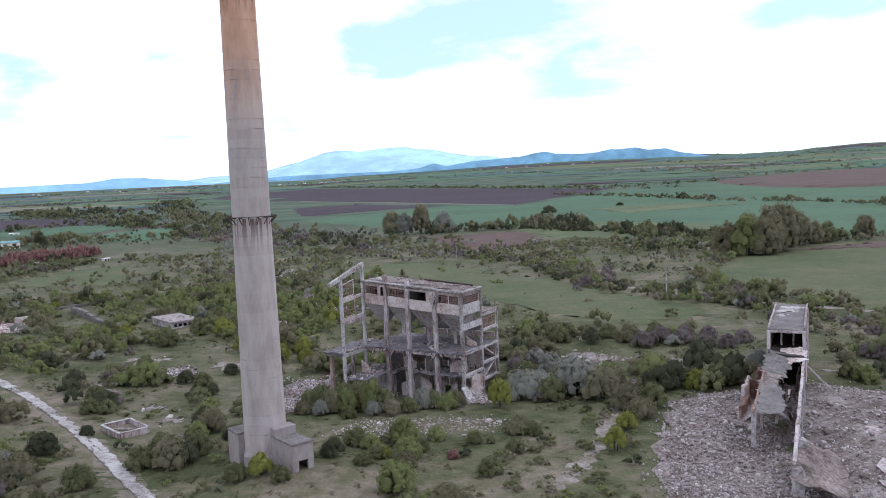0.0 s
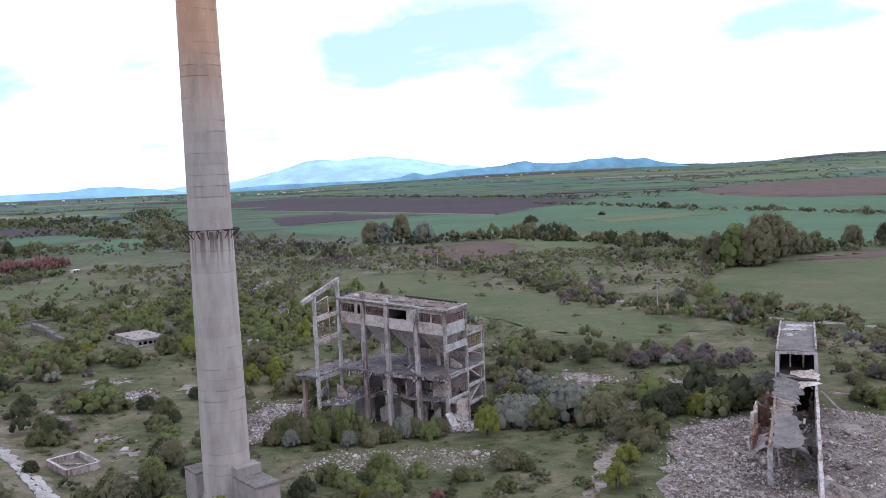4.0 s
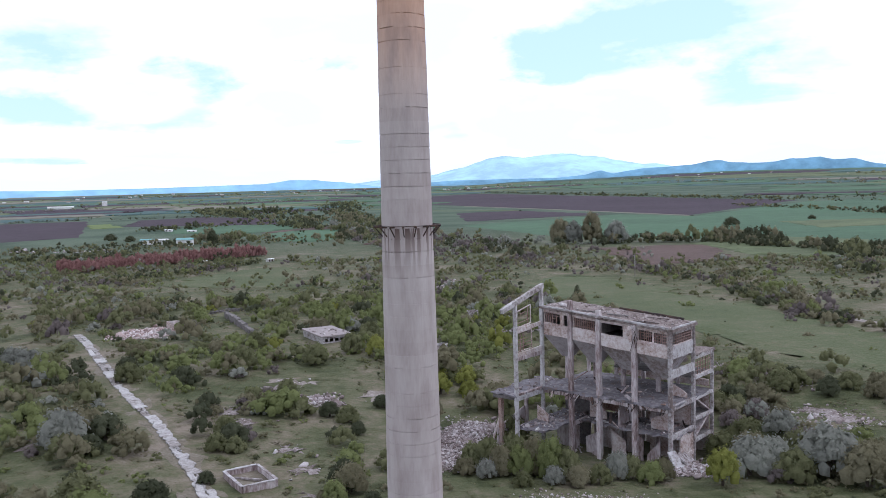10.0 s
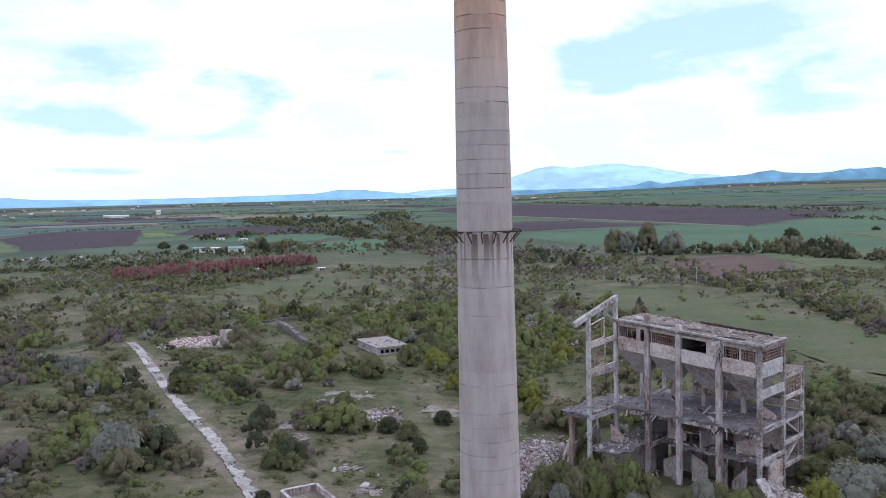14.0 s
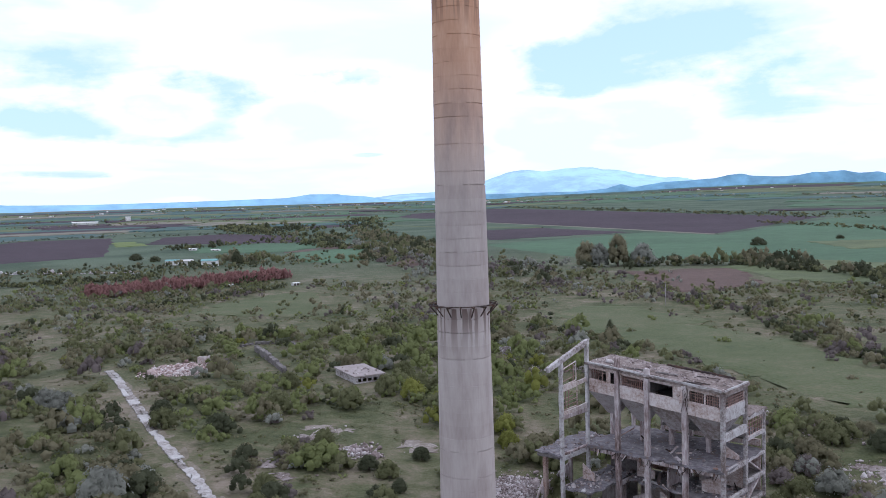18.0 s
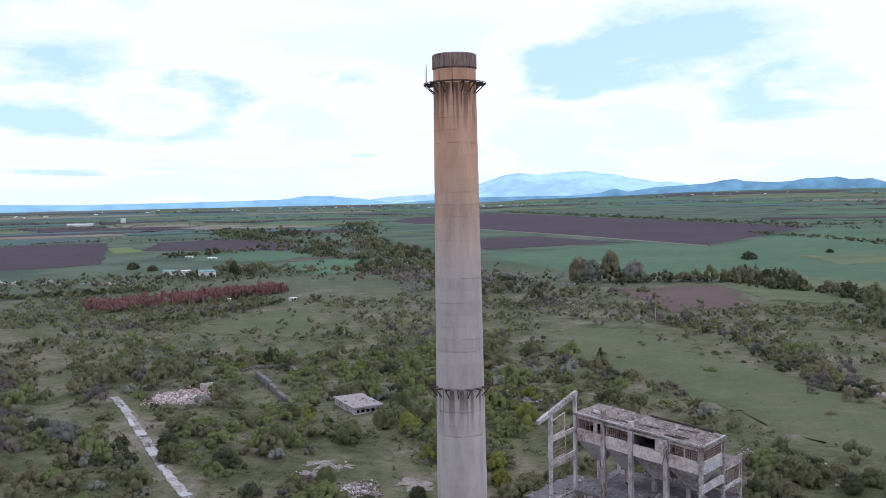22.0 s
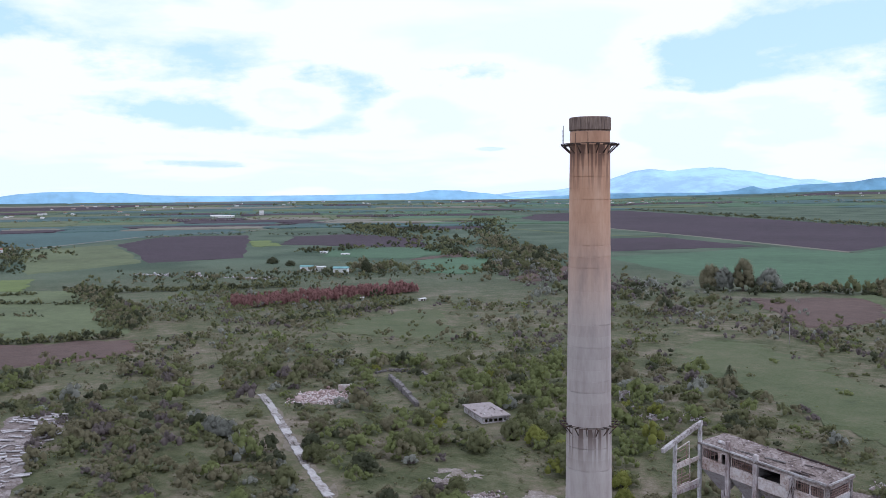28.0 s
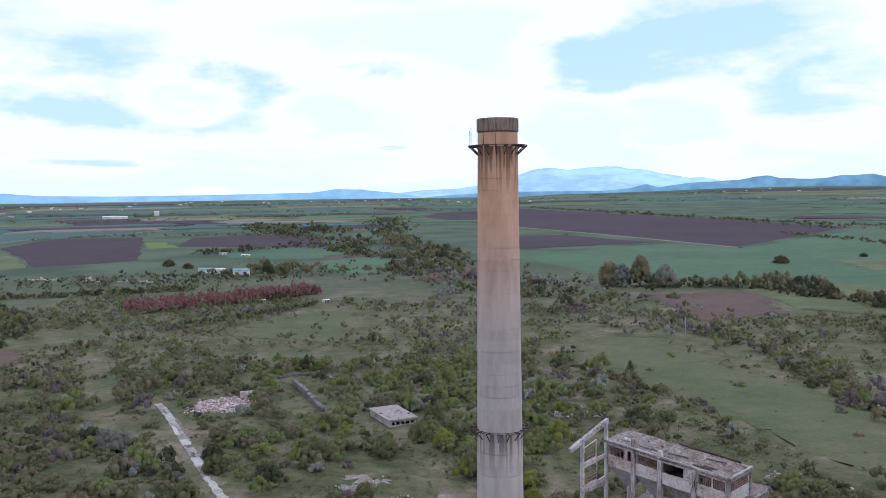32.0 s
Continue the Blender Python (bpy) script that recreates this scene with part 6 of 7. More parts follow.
# ---- rubble and stones ----
def rubble_field(name, poly, n, size, label, mound=0.0, seed=1, mat=None, lift=0.08, stone=None):
    """A bed of crushed masonry with loose lumps strewn over it."""
    rng = np.random.default_rng(seed)
    P = np.array(poly, float)
    c = P.mean(0)

    def rim(x, y):
        """Distance to the outline."""
        best = np.full(np.shape(x), 1e9)
        for a, b in zip(P, np.roll(P, -1, 0)):
            e = b - a
            f = np.clip(((x - a[0]) * e[0] + (y - a[1]) * e[1]) / (e @ e), 0, 1)
            best = np.minimum(best, np.hypot(x - a[0] - f * e[0], y - a[1] - f * e[1]))
        return best

    def top(x, y):
        w = 0.75 + 0.35 * np.sin(x * 0.31 + seed) * np.sin(y * 0.27) + 0.2 * np.sin(x * 0.9 + y * 0.7)
        return hgt(x, y) + lift * 0.8 + mound * np.clip(rim(x, y) / 7.0, 0, 1) * w

    bed = drape(name + "_bed", poly, mat or RUBBLE_BED, "bed of crushed masonry and dust", "rubble", lift, 10, 0.7, "structure", seed)
    if mound:
        for v in bed.data.vertices:
            v.co.z = max(v.co.z, float(top(v.co.x, v.co.y)) - 0.06)
    lo, hi = P.min(0), P.max(0)
    X, Y = rng.uniform(lo[0] - 2, hi[0] + 2, n * 6), rng.uniform(lo[1] - 2, hi[1] + 2, n * 6)
    # lumps thin out past the rim
    ok = inside(poly, X, Y) & (rng.uniform(0, 1, X.size) < 0.35 + rim(X, Y) / 4.0) | (rim(X, Y) < 2.0) & (rng.uniform(0, 1, X.size) < 0.12)
    X, Y = X[ok][:n], Y[ok][:n]
    spots = iter(np.column_stack([X, Y, top(X, Y) + 0.02]).tolist())
    V, F = chunks(len(X), lambda r: next(spots), size, rng)
    ob = new(name, np_mesh(name, V, F, stone or RUBBLE))
    return tagged(ob, label, "rubble", "", "stuff")


rubble_field("rubble", [(5, 13), (8, 21), (20, 23), (30, 21), (30, 15), (20, 10)], 2000, 0.085, "pale broken masonry strewn before the silo building", 0.0, 31, GRASS, 0.05)
rubble_field("rubble", [(-7, 26), (-11, 36), (-12, 46), (-10, 55), (-4, 56.5), (1, 48), (1.5, 36), (-1, 28)], 5000, 0.11, "heap of broken grey and brown masonry beside the silo building", 1.9, 32)
rubble_field("rubble", [(46, -34), (50, 4), (56, 27), (63, 32), (71, 34), (67, 4), (66, -34)], 12500, 0.09, "broad field of grey and pink broken masonry", 0.7, 33)
rubble_field("rubble", [(66.5, -34), (67.5, 4), (72, 34), (80, 36), (88, 31), (104, 26), (106, -34)], 9500, 0.10, "heaped grey masonry and slab fragments", 1.6, 34)
rubble_field("rubble", [(22, 34), (22.5, 40), (26, 43), (29, 40), (28, 35)], 1500, 0.11, "pale fallen wall blocks at the corner of the silo building", 1.6, 40)
rubble_field("rubble", [(-113, 103), (-118, 114), (-112, 122), (-103, 117), (-101, 107)], 1900, 0.16, "pinkish heap of a fallen house", 0.9, 35, None, 0.08, PINK_RUBBLE)
rubble_field("rubble", [(-27, 125), (-26, 131), (-19, 131), (-18, 126)], 260, 0.24, "white broken slabs in the scrub", 0.3, 36, PALE_CONCRETE)
rubble_field("rubble", [(-17, 127), (-13, 133), (-8, 131), (-11, 126)], 260, 0.24, "white broken slabs in the scrub", 0.3, 37, PALE_CONCRETE)
rubble_field("rubble", [(-62.5, 218.2), (-67.0, 249.3), (-62.2, 245.4), (-55.8, 216.9)], 240, 0.22, "white broken slabs strewn on the meadow", 0.0, 45, GRASS, 0.05)
rubble_field("rubble", [(30, 90), (31, 96), (44, 88), (46, 80), (42, 80)], 420, 0.15, "pale slab fragments in the grass", 0.1, 38, GRASS, 0.05)
rubble_field("rubble", [(42, 62), (40, 70), (50, 68), (56, 60), (50, 59)], 300, 0.16, "pale broken slabs beside the footpath", 0.0, 46, GRASS, 0.05)
rubble_field("rubble", [(57, 53), (56, 60), (67, 58), (69, 52)], 300, 0.16, "pale broken slabs beside the footpath", 0.0, 47, GRASS, 0.05)
rubble_field("rubble", [(-38, 52), (-40, 56), (-35, 59), (-32, 55)], 340, 0.2, "small grey heap of slab fragments", 0.8, 39)


# ---- pale patches of old paving ----
PADS = [
    [(-54, 66), (-50, 71), (-40, 68), (-38, 65), (-46, 63)], [(-52, 62), (-45, 65), (-42, 61), (-48, 59)], [(-31, 60), (-30, 68), (-23, 65), (-21, 60), (-26, 58)],
    [(-52, 46), (-48, 50), (-43, 45), (-46, 42)], [(-45, 41), (-42, 43.5), (-38, 40), (-41, 38)], [(-30, 28), (-29.5, 32.5), (-26, 30), (-26.5, 27.5)], [(-24, 20), (-23.5, 25), (-20, 22.5), (-20.5, 20)],
    [(-20, 13), (-20.5, 18), (-15, 12), (-11, 2), (-14, 2)], [(43, 66), (40, 72), (49, 68), (55, 60), (50, 60)], [(57, 55), (56, 60), (66, 58), (68, 53), (62, 53)], [(-96, 19), (-95, 23), (-90, 21), (-92, 18)],
    [(-90, 13), (-89, 17), (-84, 15.5), (-86, 13)], [(-70, 24), (-68, 27), (-63, 22), (-66, 20)], [(-74, 34), (-72, 37), (-66, 36), (-68, 33)], [(52, 41), (51, 46), (57, 47), (57, 42)],
    [(82, 44), (82, 46.5), (96, 42), (96, 39.5)],
]
PADS = [[(sum(p[0] for p in q) / len(q) + 0.66 * (x - sum(p[0] for p in q) / len(q)), sum(p[1] for p in q) / len(q) + 0.66 * (y - sum(p[1] for p in q) / len(q))) for x, y in q] for q in PADS]
for k, poly in enumerate(PADS):
    drape("pavement_%d" % (k + 1), poly, PATH_DIRT if k in (0, 2, 9) else RUBBLE_BED, "broken pale paving in the grass", "paving", 0.16, 6, 0.7, seed=60 + k)
rng_pad = np.random.default_rng(8)
for poly in PADS:
    c = np.array(poly, float).mean(0)
    V, F = chunks(14, lambda r: (c[0] + r.normal(0, 2.4), c[1] + r.normal(0, 2.0), 0), 0.09, rng_pad, 0.4)
    V[:, 2] += hgt(V[:, 0], V[:, 1]) + 0.15
    tagged(new("stone_scatter", np_mesh("stone_scatter", V, F, RUBBLE)), "loose pale stones on old paving", "stones", "", "stuff")


# ---- tracks ----
def strip(name, line, w, mat, label, lift=0.1, wob=0.35, seed=1, step=3.0):
    """A ribbon of ground along a line."""
    rng = np.random.default_rng(seed)
    pts = []
    for (x1, y1), (x2, y2) in zip(line[:-1], line[1:]):
        n = max(1, int(math.hypot(x2 - x1, y2 - y1) / step))
        pts += [(x1 + (x2 - x1) * i / n, y1 + (y2 - y1) * i / n) for i in range(n)]
    pts.append(line[-1])
    V = []
    for i, (x, y) in enumerate(pts):
        a, b = pts[max(0, i - 1)], pts[min(len(pts) - 1, i + 1)]
        d = math.hypot(b[0] - a[0], b[1] - a[1])
        nx, ny = -(b[1] - a[1]) / d, (b[0] - a[0]) / d
        for s in (-0.5, -0.2, 0.2, 0.5):
            ww = w * s + (rng.normal(0, wob) if abs(s) > 0.4 else 0)
            X, Y = x + nx * ww, y + ny * ww
            V.append((X, Y, gz(X, Y) + (lift if abs(s) < 0.4 else -0.02)))
    F = [(i * 4 + k + 1, i * 4 + k, i * 4 + k + 4, i * 4 + k + 5) for i in range(len(pts) - 1) for k in range(3)]
    ob = new(name, np_mesh(name, np.array(V), np.array(F), mat))
    return tagged(ob, label, "track", "", "structure")


strip("road_1", ROAD_LINE, 4.8, EARTH, "earth shoulders of a broken concrete road", 0.03, 0.7, 2)
strip("road_2", [(54, 46), (52.5, 39), (49, 30), (46, 20), (43.5, 8), (41, 0), (36, -10)], 2.7, PATH_DIRT, "pale dirt footpath through the grass", 0.07, 0.4, 3, 1.5)
strip("road_3", TRACK_LINE, 3.4, PATH_DIRT, "pale dirt track across the meadow", 0.15, 0.3, 4)
strip("road_4", [(-1700, 1080), (-1226, 800), (-1000, 600), (-815, 578), (-899, 835), (-875, 1050), (-900, 1290), (-1000, 1700)], 7.0, STRAW, "pale country road over the plain", 0.6, 0.3, 5, 12.0)
strip("road_5", [(-330, 1300), (-150, 1075), (30, 825)], 6.0, STRAW, "pale farm track between dark fields", 0.6, 0.3, 6, 12.0)
strip("road_6", [(-600, 1350), (-300, 1085), (-190, 1055)], 10.0, LIGHT_CROP, "grassy verge between ploughed fields", 0.7, 0.3, 7, 12.0)


def road_slabs():
    """Cracked concrete plates along the road, ragged at the verges, each lying a little askew."""
    road = bpy.data.objects["road_1"]
    rng = random.Random(14)
    pts = []
    for (x1, y1), (x2, y2) in zip(ROAD_LINE[:-1], ROAD_LINE[1:]):
        n = max(1, int(math.hypot(x2 - x1, y2 - y1) / 0.5))
        pts += [(x1 + (x2 - x1) * i / n, y1 + (y2 - y1) * i / n) for i in range(n)]
    i, lean, w = 0, 0.0, 2.0
    while i < len(pts) - 10:
        k = rng.choice((5, 8, 10, 12, 14, 18))
        (x1, y1), (x2, y2) = pts[i], pts[min(i + k, len(pts) - 1)]
        d = math.hypot(x2 - x1, y2 - y1)
        yaw = math.atan2(y2 - y1, x2 - x1)
        lean = max(-0.4, min(0.4, lean + rng.uniform(-0.10, 0.10)))
        w = max(1.5, min(2.6, w + rng.uniform(-0.25, 0.25)))
        cuts = [(-w / 2, w / 2)] if rng.random() < 0.7 else [(-w / 2, -0.05), (0.0, w / 2 - rng.choice((0.0, 0.0, 0.6)))]
        for v0, v1 in cuts:
            cv = (v0 + v1) / 2 + lean
            hw = (v1 - v0) / 2
            cx, cy = (x1 + x2) / 2 - math.sin(yaw) * cv, (y1 + y2) / 2 + math.cos(yaw) * cv
            m = Mesh()
            rim = []
            for a, b in (((-1, -1), (1, -1)), ((1, -1), (1, 1)), ((1, 1), (-1, 1)), ((-1, 1), (-1, -1))):
                q_n = 9 if a[1] == b[1] else 4
                for q in range(q_n):
                    f = q / q_n
                    u = (a[0] + (b[0] - a[0]) * f) * (d / 2 + 0.02)
                    v = (a[1] + (b[1] - a[1]) * f) * hw
                    rim.append((u + rng.uniform(-0.12, 0.08), v + (a[1] * rng.choice((0.0, 0.05, -0.1, -0.2, -0.45, 0.12)) if a[1] == b[1] else rng.uniform(-0.05, 0.05))))
            nr = len(rim)
            vs = [(u, v, 0.0) for u, v in rim] + [(u * 0.97, v * 0.97, 0.13) for u, v in rim] + [(0, 0, 0.13)]
            fs = [(q, (q + 1) % nr, nr + (q + 1) % nr, nr + q) for q in range(nr)] + [(nr + q, nr + (q + 1) % nr, 2 * nr) for q in range(nr)]
            m.add(vs, fs)
            ob = part("slab", m, ROAD_CONCRETE, road)
            dx = (gz(x2, y2) - gz(x1, y1)) / max(d, 0.1)
            ob.matrix_basis = pose(cx, cy, gz(cx, cy) + 0.07 + rng.uniform(0, 0.05), rng.uniform(-0.6, 0.6), -math.degrees(math.atan(dx)) + rng.uniform(-0.3, 0.3), math.degrees(yaw) + rng.uniform(-0.7, 0.7))
        i += k


def yard_slabs():
    """Rows of tumbled white slabs in an old loading yard."""
    yard = drape("pavement_20", [(-175, 62), (-168, 71), (-157, 67), (-141, 44), (-119, 20), (-114, 8), (-125, 10), (-144, 32)], RUBBLE_BED, "old loading yard strewn with white concrete slabs", "paving", 0.14, 8, 0.6, seed=90)
    rng = random.Random(6)
    n = 0
    for i in range(38):
        f = i / 37
        ax, ay = -167 + (-119 + 167) * f, 66 + (9 - 66) * f
        w = 13.5 - 6 * f
        s = -w / 2
        while s < w / 2:
            ln = rng.uniform(1.0, 4.0)
            wd = rng.uniform(0.45, 1.25)
            x = ax + 0.80 * (s + ln / 2) + rng.uniform(-0.5, 0.5)
            y = ay + 0.60 * (s + ln / 2) + rng.uniform(-0.5, 0.5)
            if rng.random() < 0.78:
                m = Mesh()
                m.box(Matrix.Identity(4), (ln, wd, 0.2), 0.04, 0.04, 2, rng)
                ob = part("slab", m, PALE_CONCRETE, yard)
                ob.matrix_basis = pose(x, y, gz(x, y) + 0.25 + rng.uniform(0, 0.2), rng.uniform(-7, 7), rng.uniform(-5, 5), 37 + rng.gauss(0, 20) + (90 if rng.random() < 0.06 else 0))
                n += 1
            s += ln + rng.uniform(0.1, 0.5)


# ---- store house ----
def build_house():
    P = [(-65.2, 113.0), (-60.0, 117.4), (-51.4, 110.0), (-55.6, 103.2)]
    cx, cy = sum(p[0] for p in P) / 4, sum(p[1] for p in P) / 4
    yaw = math.degrees(math.atan2(P[3][1] - P[0][1], P[3][0] - P[0][0]))
    L, Wd = 13.2, 7.2
    z0, z1 = gz(cx, cy) - 0.3, 5.2
    h = thing("store_house", pose(cx, cy, 0, 0, 0, yaw), "low pale concrete store house with a flat roof, sunk in shrubs", "house")
    rng = random.Random(3)
    t = 0.3
    for a, b in (((-L / 2, -Wd / 2 + t / 2), (L / 2, -Wd / 2 + t / 2)), ((-L / 2, Wd / 2 - t / 2), (L / 2, Wd / 2 - t / 2)), ((-L / 2 + t / 2, -Wd / 2 + t), (-L / 2 + t / 2, Wd / 2 - t))):
        m = Mesh()
        m.beam((*a, (z0 + z1 - 0.3) / 2), (*b, (z0 + z1 - 0.3) / 2), t, z1 - 0.3 - z0, 0.03, 0.02, 5, rng)
        part("wall", m, PALE_CONCRETE, h)
    # end wall with a row of small openings
    x = L / 2 - t / 2
    w = Wd - 2 * t
    zs, zh = z1 - 1.5, z1 - 0.75
    m = Mesh()
    m.beam((x, -w / 2, (z0 + zs) / 2), (x, w / 2, (z0 + zs) / 2), t, zs - z0, 0.02, 0.01, 4, rng)
    m.beam((x, -w / 2, (zh + z1 - 0.3) / 2), (x, w / 2, (zh + z1 - 0.3) / 2), t, z1 - 0.3 - zh, 0.02, 0.01, 4, rng)
    n = 5
    for i in range(n + 1):
        y = -w / 2 + w * i / n
        y = min(max(y, -w / 2 + 0.2), w / 2 - 0.2)
        m.beam((x, y, zs), (x, y, zh), t, 0.4, 0.02, 0.0, 1, rng)
    part("window_wall", m, PALE_CONCRETE, h, "pale wall with a row of dark openings")
    m = Mesh()
    m.box(pose(0, 0, z1 - 0.15), (L + 0.7, Wd + 0.7, 0.3), 0.05, 0.03, 10, rng)
    part("roof", m, BASE_CONCRETE, h, "flat grey roof slab with peeling cover")
    V, F = chunks(26, lambda r: (r.uniform(-L / 2, L / 2), r.uniform(-Wd / 2, Wd / 2), z1 + 0.05), 0.2, np.random.default_rng(4), 0.3)
    ob = new("roof_debris", np_mesh("roof_debris", V, F, RUBBLE))
    ob.parent = h
    tagged(ob, "loose scraps on the roof", "", "", "stuff")


build_house()


# ---- open basin ----
def build_basin():
    cx, cy, yaw = -26.9, 16.2, -42
    z0 = gz(cx, cy) - 0.3
    L, Wd, H, t = 6.9, 4.4, 1.15, 0.26
    b = thing("water_basin", pose(cx, cy, z0, 0, 0, yaw), "open rectangular concrete basin, empty and weathered", "basin")
    rng = random.Random(9)
    for a, q in (((-L / 2, -Wd / 2), (L / 2, -Wd / 2)), ((-L / 2, Wd / 2), (L / 2, Wd / 2)), ((-L / 2, -Wd / 2 + t / 2), (-L / 2, Wd / 2 - t / 2)), ((L / 2, -Wd / 2 + t / 2), (L / 2, Wd / 2 - t / 2))):
        m = Mesh()
        m.beam((*a, H / 2), (*q, H / 2), t, H, 0.03, 0.03, 6, rng)
        w = part("wall", m, CONCRETE, b)
        m = Mesh()
        m.beam((*a, H + 0.05), (*q, H + 0.05), t + 0.14, 0.1, 0.02, 0.02, 6, rng)
        part("coping", m, PALE_CONCRETE, w)
    m = Mesh()
    m.box(pose(0, 0, 0.35), (L - t, Wd - t, 0.2), 0.02, 0.06, 6, rng)
    part("floor", m, EARTH, b, "silted basin floor")
    m = Mesh()
    m.beam((-2.0, -1.2, 0.5), (1.5, 1.0, 0.8), 0.3, 0.2, 0.02, 0.03, 3, rng)
    part("fallen_slab", m, PALE_CONCRETE, b)


build_basin()


# ---- broken wall in the scrub ----
def build_wall():
    w = thing("ruined_wall", pose(0, 0, 0), "low broken remains of a grey concrete wall in scrub", "wall")
    rng = random.Random(12)
    for (a, b, hh, wd) in (((-104, 143), (-98, 135.5), 1.6, 1.0), ((-97.6, 135), (-91, 127.4), 2.0, 1.2), ((-90.4, 126.6), (-85.5, 121), 1.6, 1.3), ((-85, 120.4), (-79, 113), 1.2, 1.1), ((-110, 153), (-104, 155), 0.9, 0.8), ((-112, 148), (-110.5, 152.5), 0.7, 0.7), ((-99, 156), (-95, 151), 0.6, 0.7)):
        m = Mesh()
        za, zb = gz(*a), gz(*b)
        m.beam((*a, za + hh / 2), (*b, zb + hh / 2), wd, hh, 0.06, 0.22, 12, rng)
        part("wall_section", m, DARK_CONCRETE, w)
    w2 = thing("ruined_wall", pose(0, 0, 0), "upright remnant of a plastered house wall", "wall")
    for a, b, hh in (((-109, 121), (-106, 124), 1.9), ((-106, 124), (-102, 120), 1.3)):
        m = Mesh()
        m.beam((*a, gz(*a) + hh / 2), (*b, gz(*b) + hh / 2), 0.4, hh, 0.05, 0.15, 6, rng)
        part("wall_section", m, PLASTER, w2)
    w3 = thing("ruined_wall", pose(0, 0, 0), "white gable fragment standing among shrubs", "wall")
    a, b = (-31, 142), (-28.6, 143.6)
    m = Mesh()
    m.beam((*a, gz(*a) + 1.3), (*b, gz(*b) + 1.3), 0.4, 2.8, 0.05, 0.25, 4, rng)
    part("wall_section", m, PALE_CONCRETE, w3)


build_wall()


def build_well():
    w = thing("well_ring", pose(-25.5, 97.8, gz(-25.5, 97.8)), "round open concrete well head standing among shrubs", "well")
    part("ring", lathe([(1.0, -0.4), (1.25, -0.4), (1.25, 1.7), (1.0, 1.7), (1.0, -0.4)], 28), CONCRETE, w)
    part("coping", lathe([(0.92, 1.7), (1.36, 1.7), (1.36, 1.92), (0.92, 1.92), (0.92, 1.7)], 28), PALE_CONCRETE, w, "pale concrete rim")


build_well()


# ---- collapsed conveyor gallery ----
def build_gallery_ruin():
    g = thing("collapsed_gallery", pose(0, 0, 0), "narrow concrete gallery building with a caved-in roof amid rubble", "ruined building")
    rng = random.Random(41)
    A, B = Vector((64.4, 1.5)), Vector((82.0, 52.0))
    d = (B - A).normalized()
    n = Vector((d.y, -d.x))
    Ltot = (B - A).length
    at = lambda s, o, z: (A.x + d.x * s + n.x * o, A.y + d.y * s + n.y * o, z)
    hw = 2.6

    def bar(nm, p, q, w, h, mat=CONCRETE, jit=0.05, seg=6, label=""):
        m = Mesh()
        m.beam(p, q, w, h, 0.05, jit, seg, rng)
        return part(nm, m, mat, g, label)

    def plate(nm, quad, th, mat, label="", rag=0.3, nu=8, nv=4):
        m = Mesh()
        q = [Vector(v) for v in quad]
        vs, fs = [], []
        for k in (0, 1):
            for i in range(nu + 1):
                for j in range(nv + 1):
                    u, v = i / nu, j / nv
                    p = q[0].lerp(q[1], u).lerp(q[3].lerp(q[2], u), v)
                    e = i in (0, nu) or j in (0, nv)
                    o = Vector((rng.uniform(-rag, rag), rng.uniform(-rag, rag), 0)) if e else Vector()
                    vs.append(tuple(p + o + Vector((0, 0, -k * th + rng.uniform(-0.08, 0.08)))))
        N = (nu + 1) * (nv + 1)
        ix = lambda k, i, j: k * N + i * (nv + 1) + j
        for i in range(nu):
            for j in range(nv):
                fs += [(ix(0, i, j), ix(0, i + 1, j), ix(0, i + 1, j + 1), ix(0, i, j + 1)), (ix(1, i, j + 1), ix(1, i + 1, j + 1), ix(1, i + 1, j), ix(1, i, j))]
            fs += [(ix(1, i, 0), ix(1, i + 1, 0), ix(0, i + 1, 0), ix(0, i, 0)), (ix(0, i, nv), ix(0, i + 1, nv), ix(1, i + 1, nv), ix(1, i, nv))]
        for j in range(nv):
            fs += [(ix(0, 0, j), ix(0, 0, j + 1), ix(1, 0, j + 1), ix(1, 0, j)), (ix(1, nu, j), ix(1, nu, j + 1), ix(0, nu, j + 1), ix(0, nu, j))]
        m.add(vs, fs)
        return part(nm, m, mat, g, label)

    G = 2.2
    # far standing block
    s0, s1 = 31.0, Ltot
    plate("roof", (at(s0, -hw, 13.6), at(s1, -hw, 13.9), at(s1, hw, 13.9), at(s0, hw, 13.5)), 0.3, DARK_CONCRETE, "stained dark flat roof slab with white patches", 0.1, 14, 6)
    for a, b, o0, o1 in ((45.5, 50.5, -2.0, 1.7), (41.0, 42.6, -1.7, -0.4), (47.5, 51, 0.6, 2.2)):
        plate("roof_patch", (at(a, o0, 13.86), at(b, o0 + 0.4, 13.98), at(b - 0.6, o1, 13.98), at(a + 0.5, o1 - 0.3, 13.86)), 0.05, PALE_CONCRETE, "white remnant of roof screed", 0.5, 7, 4)
    for o in (-hw, hw):
        for s in (s0, (s0 + s1) / 2, s1 - 0.3):
            bar("column", at(s, o, G), at(s, o, 13.3), 0.45, 0.45, CONCRETE)
        bar("edge_beam", at(s0, o, 13.7), at(s1, o, 13.95), 0.28, 0.45, CONCRETE, 0.05, 16)
        bar("wall_panel", at(s0 + 0.4, o, 6.0), at(s1 - 0.4, o, 6.0), 0.25, 7.0, PLASTER, 0.06, 12)
        bar("wall_lining", at(s0 + 2.0, o * 0.93, 11.4), at(s1 - 0.4, o * 0.93, 11.4), 0.12, 3.4, BRICK, 0.04, 8)
